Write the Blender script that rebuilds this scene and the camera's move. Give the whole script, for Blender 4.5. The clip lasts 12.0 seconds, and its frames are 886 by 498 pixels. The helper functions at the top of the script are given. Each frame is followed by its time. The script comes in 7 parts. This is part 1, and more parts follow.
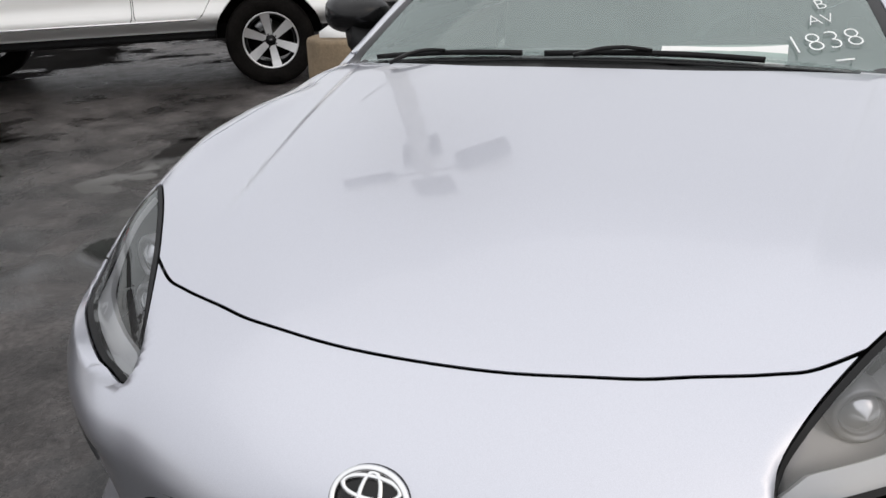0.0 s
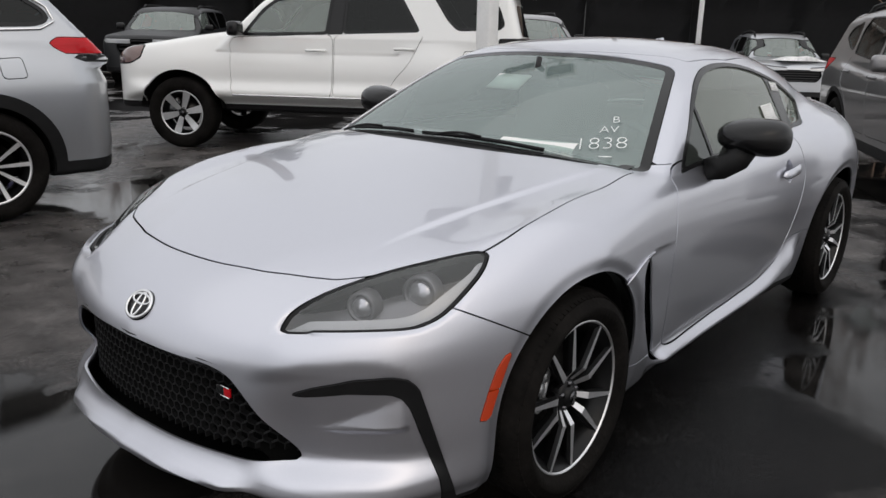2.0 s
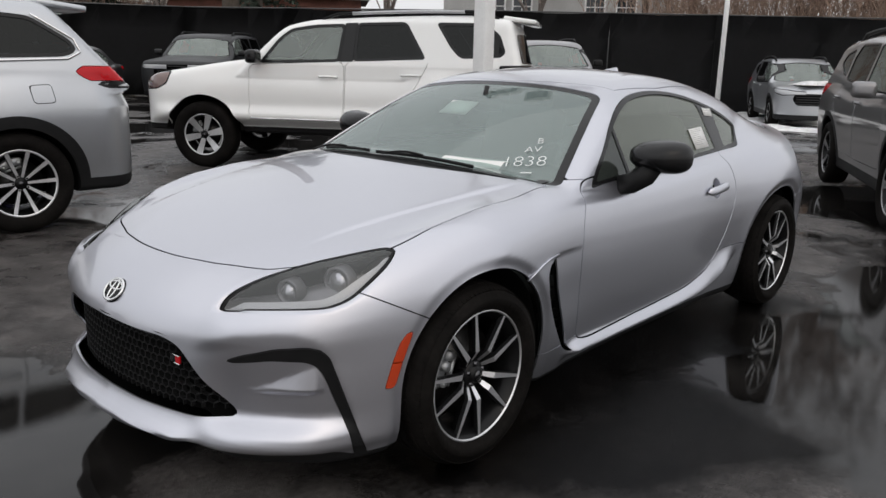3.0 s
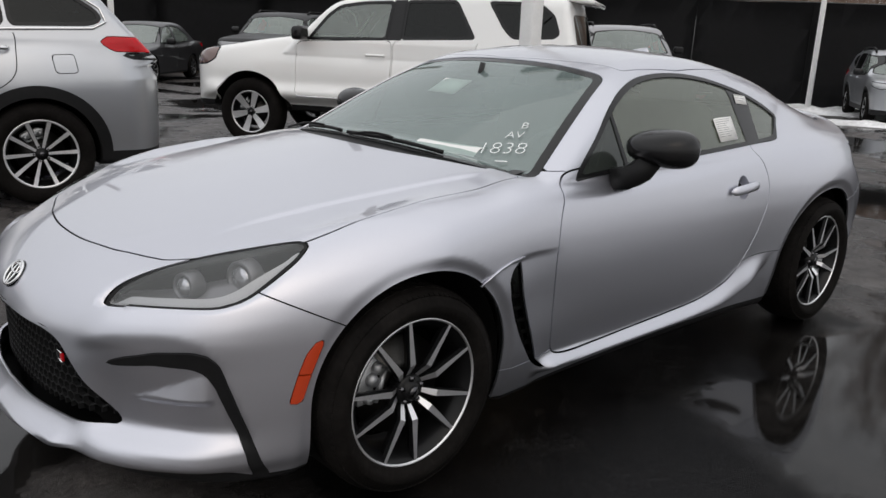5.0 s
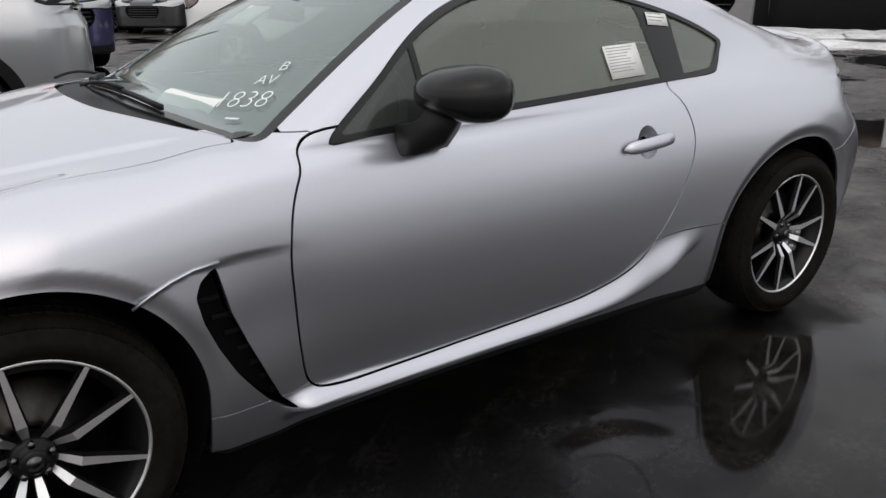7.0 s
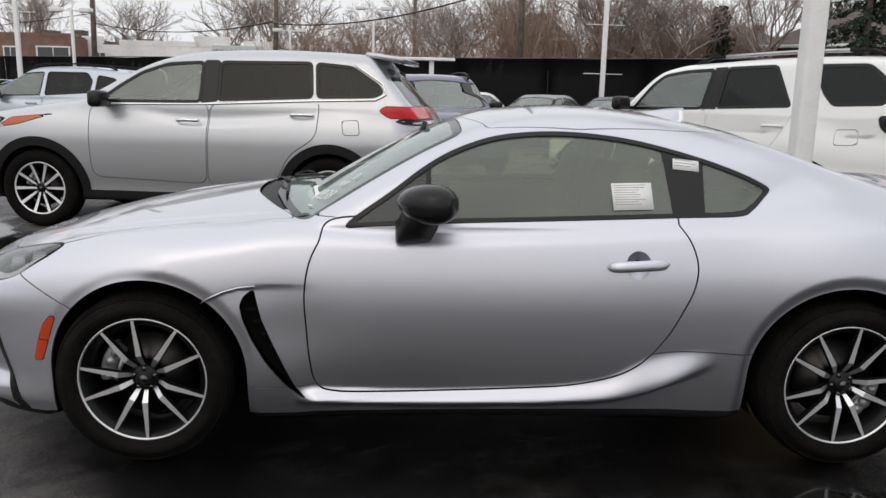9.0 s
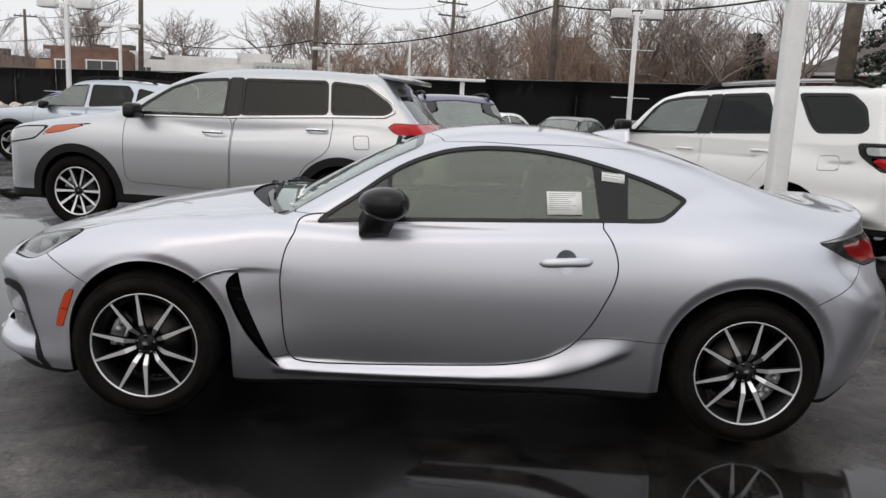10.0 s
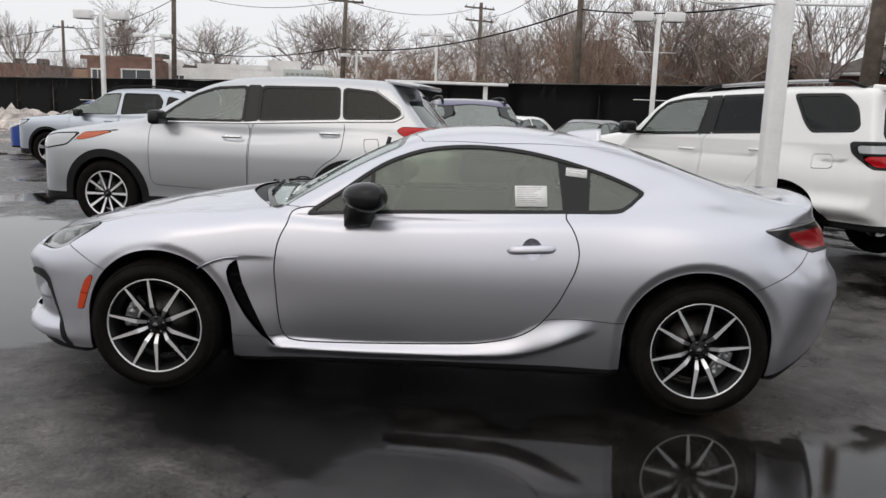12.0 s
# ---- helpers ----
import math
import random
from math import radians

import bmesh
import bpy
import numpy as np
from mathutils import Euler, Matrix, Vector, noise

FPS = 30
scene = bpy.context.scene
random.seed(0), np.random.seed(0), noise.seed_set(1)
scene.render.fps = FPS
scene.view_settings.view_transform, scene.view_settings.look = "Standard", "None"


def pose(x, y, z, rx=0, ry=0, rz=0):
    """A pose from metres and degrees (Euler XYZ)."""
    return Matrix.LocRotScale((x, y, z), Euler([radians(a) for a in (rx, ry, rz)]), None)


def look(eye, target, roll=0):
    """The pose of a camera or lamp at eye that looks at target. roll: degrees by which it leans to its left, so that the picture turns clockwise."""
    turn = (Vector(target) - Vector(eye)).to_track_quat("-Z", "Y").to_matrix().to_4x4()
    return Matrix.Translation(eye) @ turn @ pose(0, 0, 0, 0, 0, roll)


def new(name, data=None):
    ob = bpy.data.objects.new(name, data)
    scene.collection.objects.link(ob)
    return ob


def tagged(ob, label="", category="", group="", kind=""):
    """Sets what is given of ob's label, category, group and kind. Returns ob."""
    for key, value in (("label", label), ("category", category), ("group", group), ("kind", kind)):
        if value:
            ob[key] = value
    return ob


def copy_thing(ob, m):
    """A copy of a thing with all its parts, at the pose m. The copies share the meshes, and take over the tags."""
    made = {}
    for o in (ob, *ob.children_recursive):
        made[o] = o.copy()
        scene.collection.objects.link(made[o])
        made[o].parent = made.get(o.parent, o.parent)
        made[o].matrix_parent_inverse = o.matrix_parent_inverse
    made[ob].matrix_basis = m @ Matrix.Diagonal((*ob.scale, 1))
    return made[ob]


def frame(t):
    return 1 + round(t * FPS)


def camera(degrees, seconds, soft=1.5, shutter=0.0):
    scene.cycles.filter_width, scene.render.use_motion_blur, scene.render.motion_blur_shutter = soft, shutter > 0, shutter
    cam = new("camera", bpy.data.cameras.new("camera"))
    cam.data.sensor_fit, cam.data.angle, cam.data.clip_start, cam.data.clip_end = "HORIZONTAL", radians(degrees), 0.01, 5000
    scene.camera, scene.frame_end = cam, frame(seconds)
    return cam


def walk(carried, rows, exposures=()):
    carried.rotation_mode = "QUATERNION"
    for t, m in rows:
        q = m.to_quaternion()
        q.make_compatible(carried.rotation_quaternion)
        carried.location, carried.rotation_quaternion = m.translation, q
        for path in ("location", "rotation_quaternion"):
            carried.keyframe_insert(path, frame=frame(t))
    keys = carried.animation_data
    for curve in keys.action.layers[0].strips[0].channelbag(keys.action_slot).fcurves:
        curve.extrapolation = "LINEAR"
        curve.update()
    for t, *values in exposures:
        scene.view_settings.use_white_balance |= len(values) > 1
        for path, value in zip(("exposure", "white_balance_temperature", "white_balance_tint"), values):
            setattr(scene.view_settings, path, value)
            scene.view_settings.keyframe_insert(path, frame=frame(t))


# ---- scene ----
cam = camera(58.6, 12.0)
PATH = [
    (0, (-2.79, -0.381, 1.245), (-1.073, 0.311, 0.487), -2.5),
    (0.5, (-2.917, -0.769, 1.257), (-1.289, 0.219, 0.648), -1.4),
    (1, (-3.024, -1.167, 1.279), (-1.457, -0.076, 0.685), -0.5),
    (1.5, (-3.125, -1.517, 1.306), (-1.603, -0.346, 0.75), 0.5),
    (2, (-3.117, -1.865, 1.324), (-1.635, -0.634, 0.787), 1.3),
    (2.5, (-3.139, -2.166, 1.344), (-1.689, -0.893, 0.816), 0.6),
    (3, (-3.197, -2.417, 1.37), (-1.765, -1.107, 0.886), 1.2),
    (5, (-2.636, -2.468, 1.33), (-1.357, -1.023, 0.805), 2.4),
    (5.5, (-2.471, -2.399, 1.312), (-1.194, -0.957, 0.772), 1.8),
    (6, (-2.175, -2.445, 1.292), (-1.011, -0.939, 0.68), 0.2),
    (6.5, (-1.795, -2.42, 1.27), (-0.653, -0.932, 0.577), -0.0),
    (7, (-1.378, -2.425, 1.248), (-0.302, -0.874, 0.586), -0.3),
    (7.5, (-1.059, -2.581, 1.287), (-0.477, -0.769, 0.671), -0.4),
    (9.3, (-0.252, -3.744, 1.353), (-0.177, -1.78, 0.981), 1.7),
    (9.5, (-0.201, -3.851, 1.357), (-0.141, -1.885, 0.99), 2.1),
    (10, (-0.031, -4.066, 1.351), (-0.03, -2.095, 1.008), 2.6),
    (10.5, (0.083, -4.241, 1.347), (0.042, -2.271, 1.002), 1.8),
    (11, (0.117, -4.416, 1.355), (0.063, -2.446, 1.014), 1.6),
    (11.5, (0.149, -4.465, 1.346), (0.083, -2.493, 1.021), 2.1),
    (12, (0.221, -4.417, 1.351), (0.143, -2.446, 1.016), 2.0),
]
walk(cam, [(t, look(eye, target, roll)) for t, eye, target, roll in PATH],
     [(0, 0.16), (1, 0.1), (2, -0.0), (3, 0.0), (5.5, -0.02), (6.5, -0.04), (7, 0.1), (7.5, 0.22), (8.5, 0.12), (9.5, 0.07), (12, 0.08)])

# ---- world and light: a bright overcast winter day ----
world = bpy.data.worlds.new("overcast_sky")
scene.world = world
world.use_nodes = True
wn = world.node_tree
for n in list(wn.nodes):
    wn.nodes.remove(n)
sky = wn.nodes.new("ShaderNodeTexSky")
sky.sky_type = "NISHITA"
sky.sun_disc = False
sky.sun_elevation, sky.sun_rotation = radians(38), radians(200)
sky.air_density, sky.dust_density, sky.ozone_density = 1.0, 6.0, 0.4
veil = wn.nodes.new("ShaderNodeMix")
veil.data_type = "RGBA"
veil.inputs[0].default_value = 0.86
veil.inputs[7].default_value = (9.3, 9.35, 9.6, 1)
sky_bg = wn.nodes.new("ShaderNodeBackground")
sky_bg.inputs[1].default_value = 0.1
sky_out = wn.nodes.new("ShaderNodeOutputWorld")
wn.links.new(sky.outputs[0], veil.inputs[6])
wn.links.new(veil.outputs[2], sky_bg.inputs[0])
wn.links.new(sky_bg.outputs[0], sky_out.inputs[0])
sun = new("sun", bpy.data.lights.new("sun", "SUN"))
sun.data.energy, sun.data.angle, sun.data.color = 0.6, radians(110), (1.0, 0.985, 0.965)
sun.matrix_world = look((-5, -3, 20), (0, 0, 0))

# ---- small tools ----


def eased(v, step, width):
    """Values evened out over a width by a bell-shaped window, along the first axis."""
    k = max(1, int(3 * width / step))
    bell = np.exp(-0.5 * (np.arange(-k, k + 1) * step / width) ** 2)
    bell /= bell.sum()
    ends = (v[:1] + (v[1:2] - v[:1]) * np.arange(-k, 0).reshape(-1, *[1] * (v.ndim - 1)), v[-1:] + (v[-1:] - v[-2:-1]) * np.arange(1, k + 1).reshape(-1, *[1] * (v.ndim - 1)))
    w = np.concatenate([ends[0], v, ends[1]])
    return sum(b * w[i:i + len(v)] for i, b in enumerate(bell))


def spline(pairs, soft=0.0):
    """A smooth curve through (a, b) pairs: cubic Hermite, looked up by np.interp."""
    p = np.array(pairs, float)
    xs, ys = p[:, 0], p[:, 1]
    d = np.diff(ys) / np.diff(xs)
    m = np.r_[d[0], (d[1:] * np.diff(xs)[:-1] + d[:-1] * np.diff(xs)[1:]) / (xs[2:] - xs[:-2]), d[-1]]
    q = np.linspace(xs[0], xs[-1], 600)
    k = np.clip(np.searchsorted(xs, q, "right") - 1, 0, len(xs) - 2)
    h = xs[k + 1] - xs[k]
    t = (q - xs[k]) / h
    v = ys[k] * (2 * t**3 - 3 * t**2 + 1) + h * m[k] * (t**3 - 2 * t**2 + t) + ys[k + 1] * (3 * t**2 - 2 * t**3) + h * m[k + 1] * (t**3 - t**2)
    if soft:
        v = eased(v, q[1] - q[0], soft)
    return lambda x: np.interp(x, q, v)


def smax(a, b, k):
    h = np.maximum(k - np.abs(a - b), 0.0) / k
    return np.maximum(a, b) + h * h * k * 0.25


def smin(a, b, k):
    return -smax(-a, -b, k)


def ramp(x, a, b):
    t = np.clip((x - a) / (b - a), 0, 1)
    return t * t * (3 - 2 * t)


def loop2(points, n=8, sharp=False):
    """A closed outline through 2D points, rounded unless sharp."""
    p = np.array(points, float)
    if sharp:
        return p
    out = []
    for i in range(len(p)):
        a, b, c, d = p[i - 1], p[i], p[(i + 1) % len(p)], p[(i + 2) % len(p)]
        for t in np.arange(n) / n:
            out.append(0.5 * (2 * b + (c - a) * t + (2 * a - 5 * b + 4 * c - d) * t * t + (3 * b - a - 3 * c + d) * t**3))
    return np.array(out)


def rounded(points, r, n=4):
    """A closed outline with its corners cut round."""
    p = np.array(points, float)
    out = []
    for i in range(len(p)):
        a, b, c = p[i - 1], p[i], p[(i + 1) % len(p)]
        ra = min(r, 0.45 * np.linalg.norm(a - b), 0.45 * np.linalg.norm(c - b))
        s = b + (a - b) / np.linalg.norm(a - b) * ra
        e = b + (c - b) / np.linalg.norm(c - b) * ra
        for t in np.linspace(0, 1, n + 1):
            out.append((1 - t) ** 2 * s + 2 * t * (1 - t) * b + t * t * e)
    return np.array(out)


def sdf2(poly, u, v):
    """Signed distance of points (u, v) to a closed outline: below nought inside."""
    best = np.full(u.shape, 1e9)
    inside = np.zeros(u.shape, bool)
    for a, b in zip(poly, np.roll(poly, -1, axis=0)):
        e = b - a
        l2 = max(e @ e, 1e-12)
        t = np.clip(((u - a[0]) * e[0] + (v - a[1]) * e[1]) / l2, 0, 1)
        best = np.minimum(best, np.hypot(u - a[0] - t * e[0], v - a[1] - t * e[1]))
        if a[1] != b[1]:
            cross = ((a[1] > v) != (b[1] > v)) & (u < (b[0] - a[0]) * (v - a[1]) / (b[1] - a[1]) + a[0])
            inside ^= cross
    return np.where(inside, -best, best)


class Skin:
    """Faces on a smooth surface, with the surface's own normals."""

    def __init__(self, v, n, faces):
        self.v, self.n, self.f = v, n, faces

    def cut(self, field):
        """The parts where the field is below nought and where it is not."""
        val = field(self.v)
        val = np.where(np.abs(val) < 1e-7, 1e-7, val)
        return self._side(val), self._side(-val)

    def _side(self, val):
        verts, norms, faces, cache = [], [], [], {}
        index = np.full(len(self.v), -1)

        def vert(i):
            if index[i] < 0:
                index[i] = len(verts)
                verts.append(self.v[i])
                norms.append(self.n[i])
            return index[i]

        def mid(i, j):
            key = (i, j) if i < j else (j, i)
            if key not in cache:
                t = val[i] / (val[i] - val[j])
                cache[key] = len(verts)
                verts.append(self.v[i] + t * (self.v[j] - self.v[i]))
                nn = self.n[i] + t * (self.n[j] - self.n[i])
                norms.append(nn / max(np.linalg.norm(nn), 1e-9))
            return cache[key]

        neg = val < 0
        for f in self.f:
            s = [neg[i] for i in f]
            if all(s):
                faces.append([vert(i) for i in f])
            elif any(s):
                out = []
                for k, i in enumerate(f):
                    j = f[(k + 1) % len(f)]
                    if neg[i]:
                        out.append(vert(i))
                    if neg[i] != neg[j]:
                        out.append(mid(i, j))
                if len(out) > 2:
                    faces.append(out)
        return Skin(np.array(verts).reshape(-1, 3), np.array(norms).reshape(-1, 3), faces)

    def near(self, mask):
        """Only the faces of which a corner has the mask."""
        return Skin(self.v, self.n, [f for f in self.f if any(mask[i] for i in f)])

    def moved(self, d):
        return Skin(self.v + self.n * d, self.n, self.f)

    def mirrored(self):
        w = np.array([1, -1, 1.0])
        return Skin(self.v * w, self.n * w, [f[::-1] for f in self.f])

    def both(self):
        m = self.mirrored()
        k = len(self.v)
        return Skin(np.r_[self.v, m.v], np.r_[self.n, m.n], self.f + [[i + k for i in f] for f in m.f])

    def rimmed(self, depth):
        """With its open edges turned inwards by depth, so that the sheet has an edge."""
        count = {}
        for f in self.f:
            for a, b in zip(f, f[1:] + f[:1]):
                count[(a, b)] = 1
        rim = [(a, b) for a, b in count if (b, a) not in count and max(abs(self.v[a][1]), abs(self.v[b][1])) > 1e-4]
        v, n, f = list(self.v), list(self.n), list(self.f)
        for a, b in rim:
            along = self.v[b] - self.v[a]
            side = np.cross(along, self.n[a])
            side = side / max(np.linalg.norm(side), 1e-9)
            na, nb = 0.35 * self.n[a] + 0.94 * side, 0.35 * self.n[b] + 0.94 * side
            k = len(v)
            v += [self.v[a], self.v[b], self.v[b] - self.n[b] * depth, self.v[a] - self.n[a] * depth]
            n += [na, nb, side, side]
            f.append([k + 1, k, k + 3, k + 2])
        return Skin(np.array(v), np.array(n), f)


def skin_object(name, skin, material, parent=None, label="", rim=0.0):
    if rim:
        skin = skin.rimmed(rim)
    me = bpy.data.meshes.new(name)
    me.from_pydata(skin.v.tolist(), [], skin.f)
    me.polygons.foreach_set("use_smooth", [True] * len(me.polygons))
    me.materials.append(material)
    me.normals_split_custom_set_from_vertices([tuple(x) for x in skin.n])
    ob = new(name, me)
    ob.parent = parent
    return tagged(ob, label) if label else ob


def shell(field, x0, x1, z0, nx, nphi, ncap, low=-78):
    """The half (y below nought) of a closed body, found along rays from its axis."""
    rows = [("f", t) for t in np.linspace(0, 90, ncap, endpoint=False)]
    rows += [("s", x) for x in np.linspace(x0, x1, nx)]
    rows += [("r", t) for t in np.linspace(90, 0, ncap + 1)[1:]]
    phi = np.radians(np.linspace(low, 90, nphi))
    o, d = [], []
    for kind, t in rows:
        if kind == "s":
            o.append(np.tile((t, 0, z0), (nphi, 1)))
            d.append(np.stack([0 * phi, -np.cos(phi), np.sin(phi)], 1))
        else:
            th = radians(t)
            sx = -1 if kind == "f" else 1
            o.append(np.tile((x0 if kind == "f" else x1, 0, z0), (nphi, 1)))
            d.append(np.stack([sx * np.cos(th) * np.cos(phi), -np.sin(th) * np.cos(phi), np.sin(phi)], 1))
    o, d = np.array(o).reshape(-1, 3), np.array(d).reshape(-1, 3)
    lo, hi = np.full(len(o), 0.02), np.full(len(o), 1.5)
    for _ in range(22):
        m = (lo + hi) / 2
        out = field(o + d * m[:, None]) > 0
        hi, lo = np.where(out, m, hi), np.where(out, lo, m)
    v = o + d * hi[:, None]
    e = 0.004
    g = np.stack([field(v + w) - field(v - w) for w in np.eye(3) * e], 1)
    g[np.abs(v[:, 1]) < 1e-5, 1] = 0
    n = g / np.maximum(np.linalg.norm(g, axis=1), 1e-9)[:, None]
    q = np.arange(len(rows) * nphi).reshape(len(rows), nphi)
    f = np.stack([q[:-1, :-1], q[1:, :-1], q[1:, 1:], q[:-1, 1:]], -1).reshape(-1, 4)
    a, b = v[f[:, 2]] - v[f[:, 0]], v[f[:, 3]] - v[f[:, 1]]
    if (np.cross(a, b) * n[f[:, 0]]).sum() < 0:
        f = f[:, ::-1]
    return Skin(v, n, f.tolist())


def part(name, bm, material, parent=None, label="", smooth=True):
    """Links a bmesh as one mesh object under its thing."""
    me = bpy.data.meshes.new(name)
    bm.to_mesh(me)
    bm.free()
    me.polygons.foreach_set("use_smooth", [smooth] * len(me.polygons))
    me.materials.append(material)
    ob = new(name, me)
    ob.parent = parent
    return tagged(ob, label) if label else ob


def grid_mesh(name, v, f, material, parent=None, label="", smooth=True):
    me = bpy.data.meshes.new(name)
    me.from_pydata([tuple(p) for p in v], [], [list(q) for q in f])
    me.polygons.foreach_set("use_smooth", [smooth] * len(me.polygons))
    me.materials.append(material)
    ob = new(name, me)
    ob.parent = parent
    return tagged(ob, label) if label else ob


def box(bm, c, s, m=None, bevel=0.0, seg=2):
    """Adds a box of size s at c, with rounded edges."""
    mat = (m or Matrix()) @ Matrix.Translation(c) @ Matrix.Diagonal((*s, 1))
    r = bmesh.ops.create_cube(bm, size=1, matrix=mat)
    if bevel:
        es = {e for v in r["verts"] for e in v.link_edges}
        bmesh.ops.bevel(bm, geom=list(es), offset=bevel, segments=seg, affect="EDGES", profile=0.6)
    return bm


def tube(bm, a, b, r0, r1=None, n=10, caps=True):
    """Adds a tapered rod from a to b."""
    a, b = Vector(a), Vector(b)
    m = Matrix.Translation((a + b) / 2) @ (b - a).to_track_quat("Z", "Y").to_matrix().to_4x4()
    bmesh.ops.create_cone(bm, cap_ends=caps, segments=n, radius1=r0, radius2=r0 if r1 is None else r1, depth=(b - a).length, matrix=m)
    return bm


def lathe(bm, profile, n=64, m=None):
    """Adds the turning of (radius, y) pairs about the y axis."""
    m = m or Matrix()
    rings = []
    for r, y in profile:
        rings.append([bm.verts.new(m @ Vector((r * math.cos(2 * math.pi * k / n), y, r * math.sin(2 * math.pi * k / n)))) for k in range(n)])
    for a, b in zip(rings, rings[1:]):
        for k in range(n):
            bm.faces.new((a[k], a[(k + 1) % n], b[(k + 1) % n], b[k]))
    return bm


def ribbon(bm, pts, w, h, up=(0, 0, 1)):
    """Adds a bar of section w by h along points."""
    pts = [Vector(p) for p in pts]
    rings = []
    for i, p in enumerate(pts):
        d = (pts[min(i + 1, len(pts) - 1)] - pts[max(i - 1, 0)]).normalized()
        u = Vector(up)
        s = d.cross(u).normalized()
        u = s.cross(d).normalized()
        rings.append([bm.verts.new(p + s * a * w / 2 + u * b * h / 2) for a, b in ((-1, -1), (1, -1), (1, 1), (-1, 1))])
    for a, b in zip(rings, rings[1:]):
        for k in range(4):
            bm.faces.new((a[k], a[(k + 1) % 4], b[(k + 1) % 4], b[k]))
    bm.faces.new(rings[0][::-1])
    bm.faces.new(rings[-1])
    return bm


def thing(name, label, category, m=None, group="", kind=""):
    e = new(name)
    if m is not None:
        e.matrix_basis = m
    return tagged(e, label, category, group, kind)


# ---- materials ----


def material(name, color=(0.5, 0.5, 0.5), rough=0.5, metal=0.0, coat=0.0, vary=0.0, scale=8.0, bump=0.0, bscale=60.0, spec=0.5, island=0.0):
    """A surface with two scales of variation in tone and a fine relief."""
    m = bpy.data.materials.new(name)
    m.use_nodes = True
    t = m.node_tree
    b = t.nodes["Principled BSDF"]
    b.inputs["Base Color"].default_value = (*color, 1)
    b.inputs["Roughness"].default_value = rough
    b.inputs["Metallic"].default_value = metal
    b.inputs["Coat Weight"].default_value = coat
    b.inputs["Coat Roughness"].default_value = 0.03
    b.inputs["Specular IOR Level"].default_value = spec
    co = t.nodes.new("ShaderNodeTexCoord")
    if vary:
        tone = None
        for s, w in ((scale, 1.0), (scale * 9, 0.6)):
            no = t.nodes.new("ShaderNodeTexNoise")
            no.inputs["Scale"].default_value, no.inputs["Detail"].default_value = s, 5
            t.links.new(co.outputs["Object"], no.inputs["Vector"])
            mr = t.nodes.new("ShaderNodeMapRange")
            mr.inputs[1].default_value, mr.inputs[2].default_value = 0.3, 0.7
            mr.inputs[3].default_value, mr.inputs[4].default_value = 1 - vary * w, 1 + vary * w
            t.links.new(no.outputs["Fac"], mr.inputs[0])
            if tone is None:
                tone = mr.outputs[0]
            else:
                mu = t.nodes.new("ShaderNodeMath")
                mu.operation = "MULTIPLY"
                t.links.new(tone, mu.inputs[0])
                t.links.new(mr.outputs[0], mu.inputs[1])
                tone = mu.outputs[0]
        if island:
            oi = t.nodes.new("ShaderNodeNewGeometry")
            mr = t.nodes.new("ShaderNodeMapRange")
            mr.inputs[3].default_value, mr.inputs[4].default_value = 1 - island, 1 + island
            t.links.new(oi.outputs["Random Per Island"], mr.inputs[0])
            mu = t.nodes.new("ShaderNodeMath")
            mu.operation = "MULTIPLY"
            t.links.new(tone, mu.inputs[0])
            t.links.new(mr.outputs[0], mu.inputs[1])
            tone = mu.outputs[0]
        sc = t.nodes.new("ShaderNodeVectorMath")
        sc.operation = "SCALE"
        sc.inputs[0].default_value = color
        t.links.new(tone, sc.inputs["Scale"])
        t.links.new(sc.outputs[0], b.inputs["Base Color"])
    if bump:
        no = t.nodes.new("ShaderNodeTexNoise")
        no.inputs["Scale"].default_value, no.inputs["Detail"].default_value = bscale, 6
        t.links.new(co.outputs["Object"], no.inputs["Vector"])
        bu = t.nodes.new("ShaderNodeBump")
        bu.inputs["Strength"].default_value, bu.inputs["Distance"].default_value = min(bump, 1.0), 0.02
        t.links.new(no.outputs["Fac"], bu.inputs["Height"])
        t.links.new(bu.outputs[0], b.inputs["Normal"])
    return m


def car_paint(name, color, metal=0.75, rough=0.32, flake=0.12, coat=1.0):
    """Metallic paint under clear lacquer, with fine flakes and faint road film."""
    m = material(name, color, rough, metal, coat=coat)
    t = m.node_tree
    b = t.nodes["Principled BSDF"]
    co = t.nodes.new("ShaderNodeTexCoord")
    no = t.nodes.new("ShaderNodeTexNoise")
    no.inputs["Scale"].default_value, no.inputs["Detail"].default_value = 900, 1
    film = t.nodes.new("ShaderNodeTexNoise")
    film.inputs["Scale"].default_value, film.inputs["Detail"].default_value = 3.5, 6
    t.links.new(co.outputs["Object"], no.inputs["Vector"])
    t.links.new(co.outputs["Object"], film.inputs["Vector"])
    mr = t.nodes.new("ShaderNodeMapRange")
    mr.inputs[3].default_value, mr.inputs[4].default_value = 1 - flake, 1 + flake
    t.links.new(no.outputs["Fac"], mr.inputs[0])
    sc = t.nodes.new("ShaderNodeVectorMath")
    sc.operation = "SCALE"
    sc.inputs[0].default_value = color
    t.links.new(mr.outputs[0], sc.inputs["Scale"])
    t.links.new(sc.outputs[0], b.inputs["Base Color"])
    fr = t.nodes.new("ShaderNodeMapRange")
    fr.inputs[1].default_value, fr.inputs[2].default_value = 0.35, 0.75
    fr.inputs[3].default_value, fr.inputs[4].default_value = 0.008, 0.03
    t.links.new(film.outputs["Fac"], fr.inputs[0])
    t.links.new(fr.outputs[0], b.inputs["Coat Roughness"])
    return m


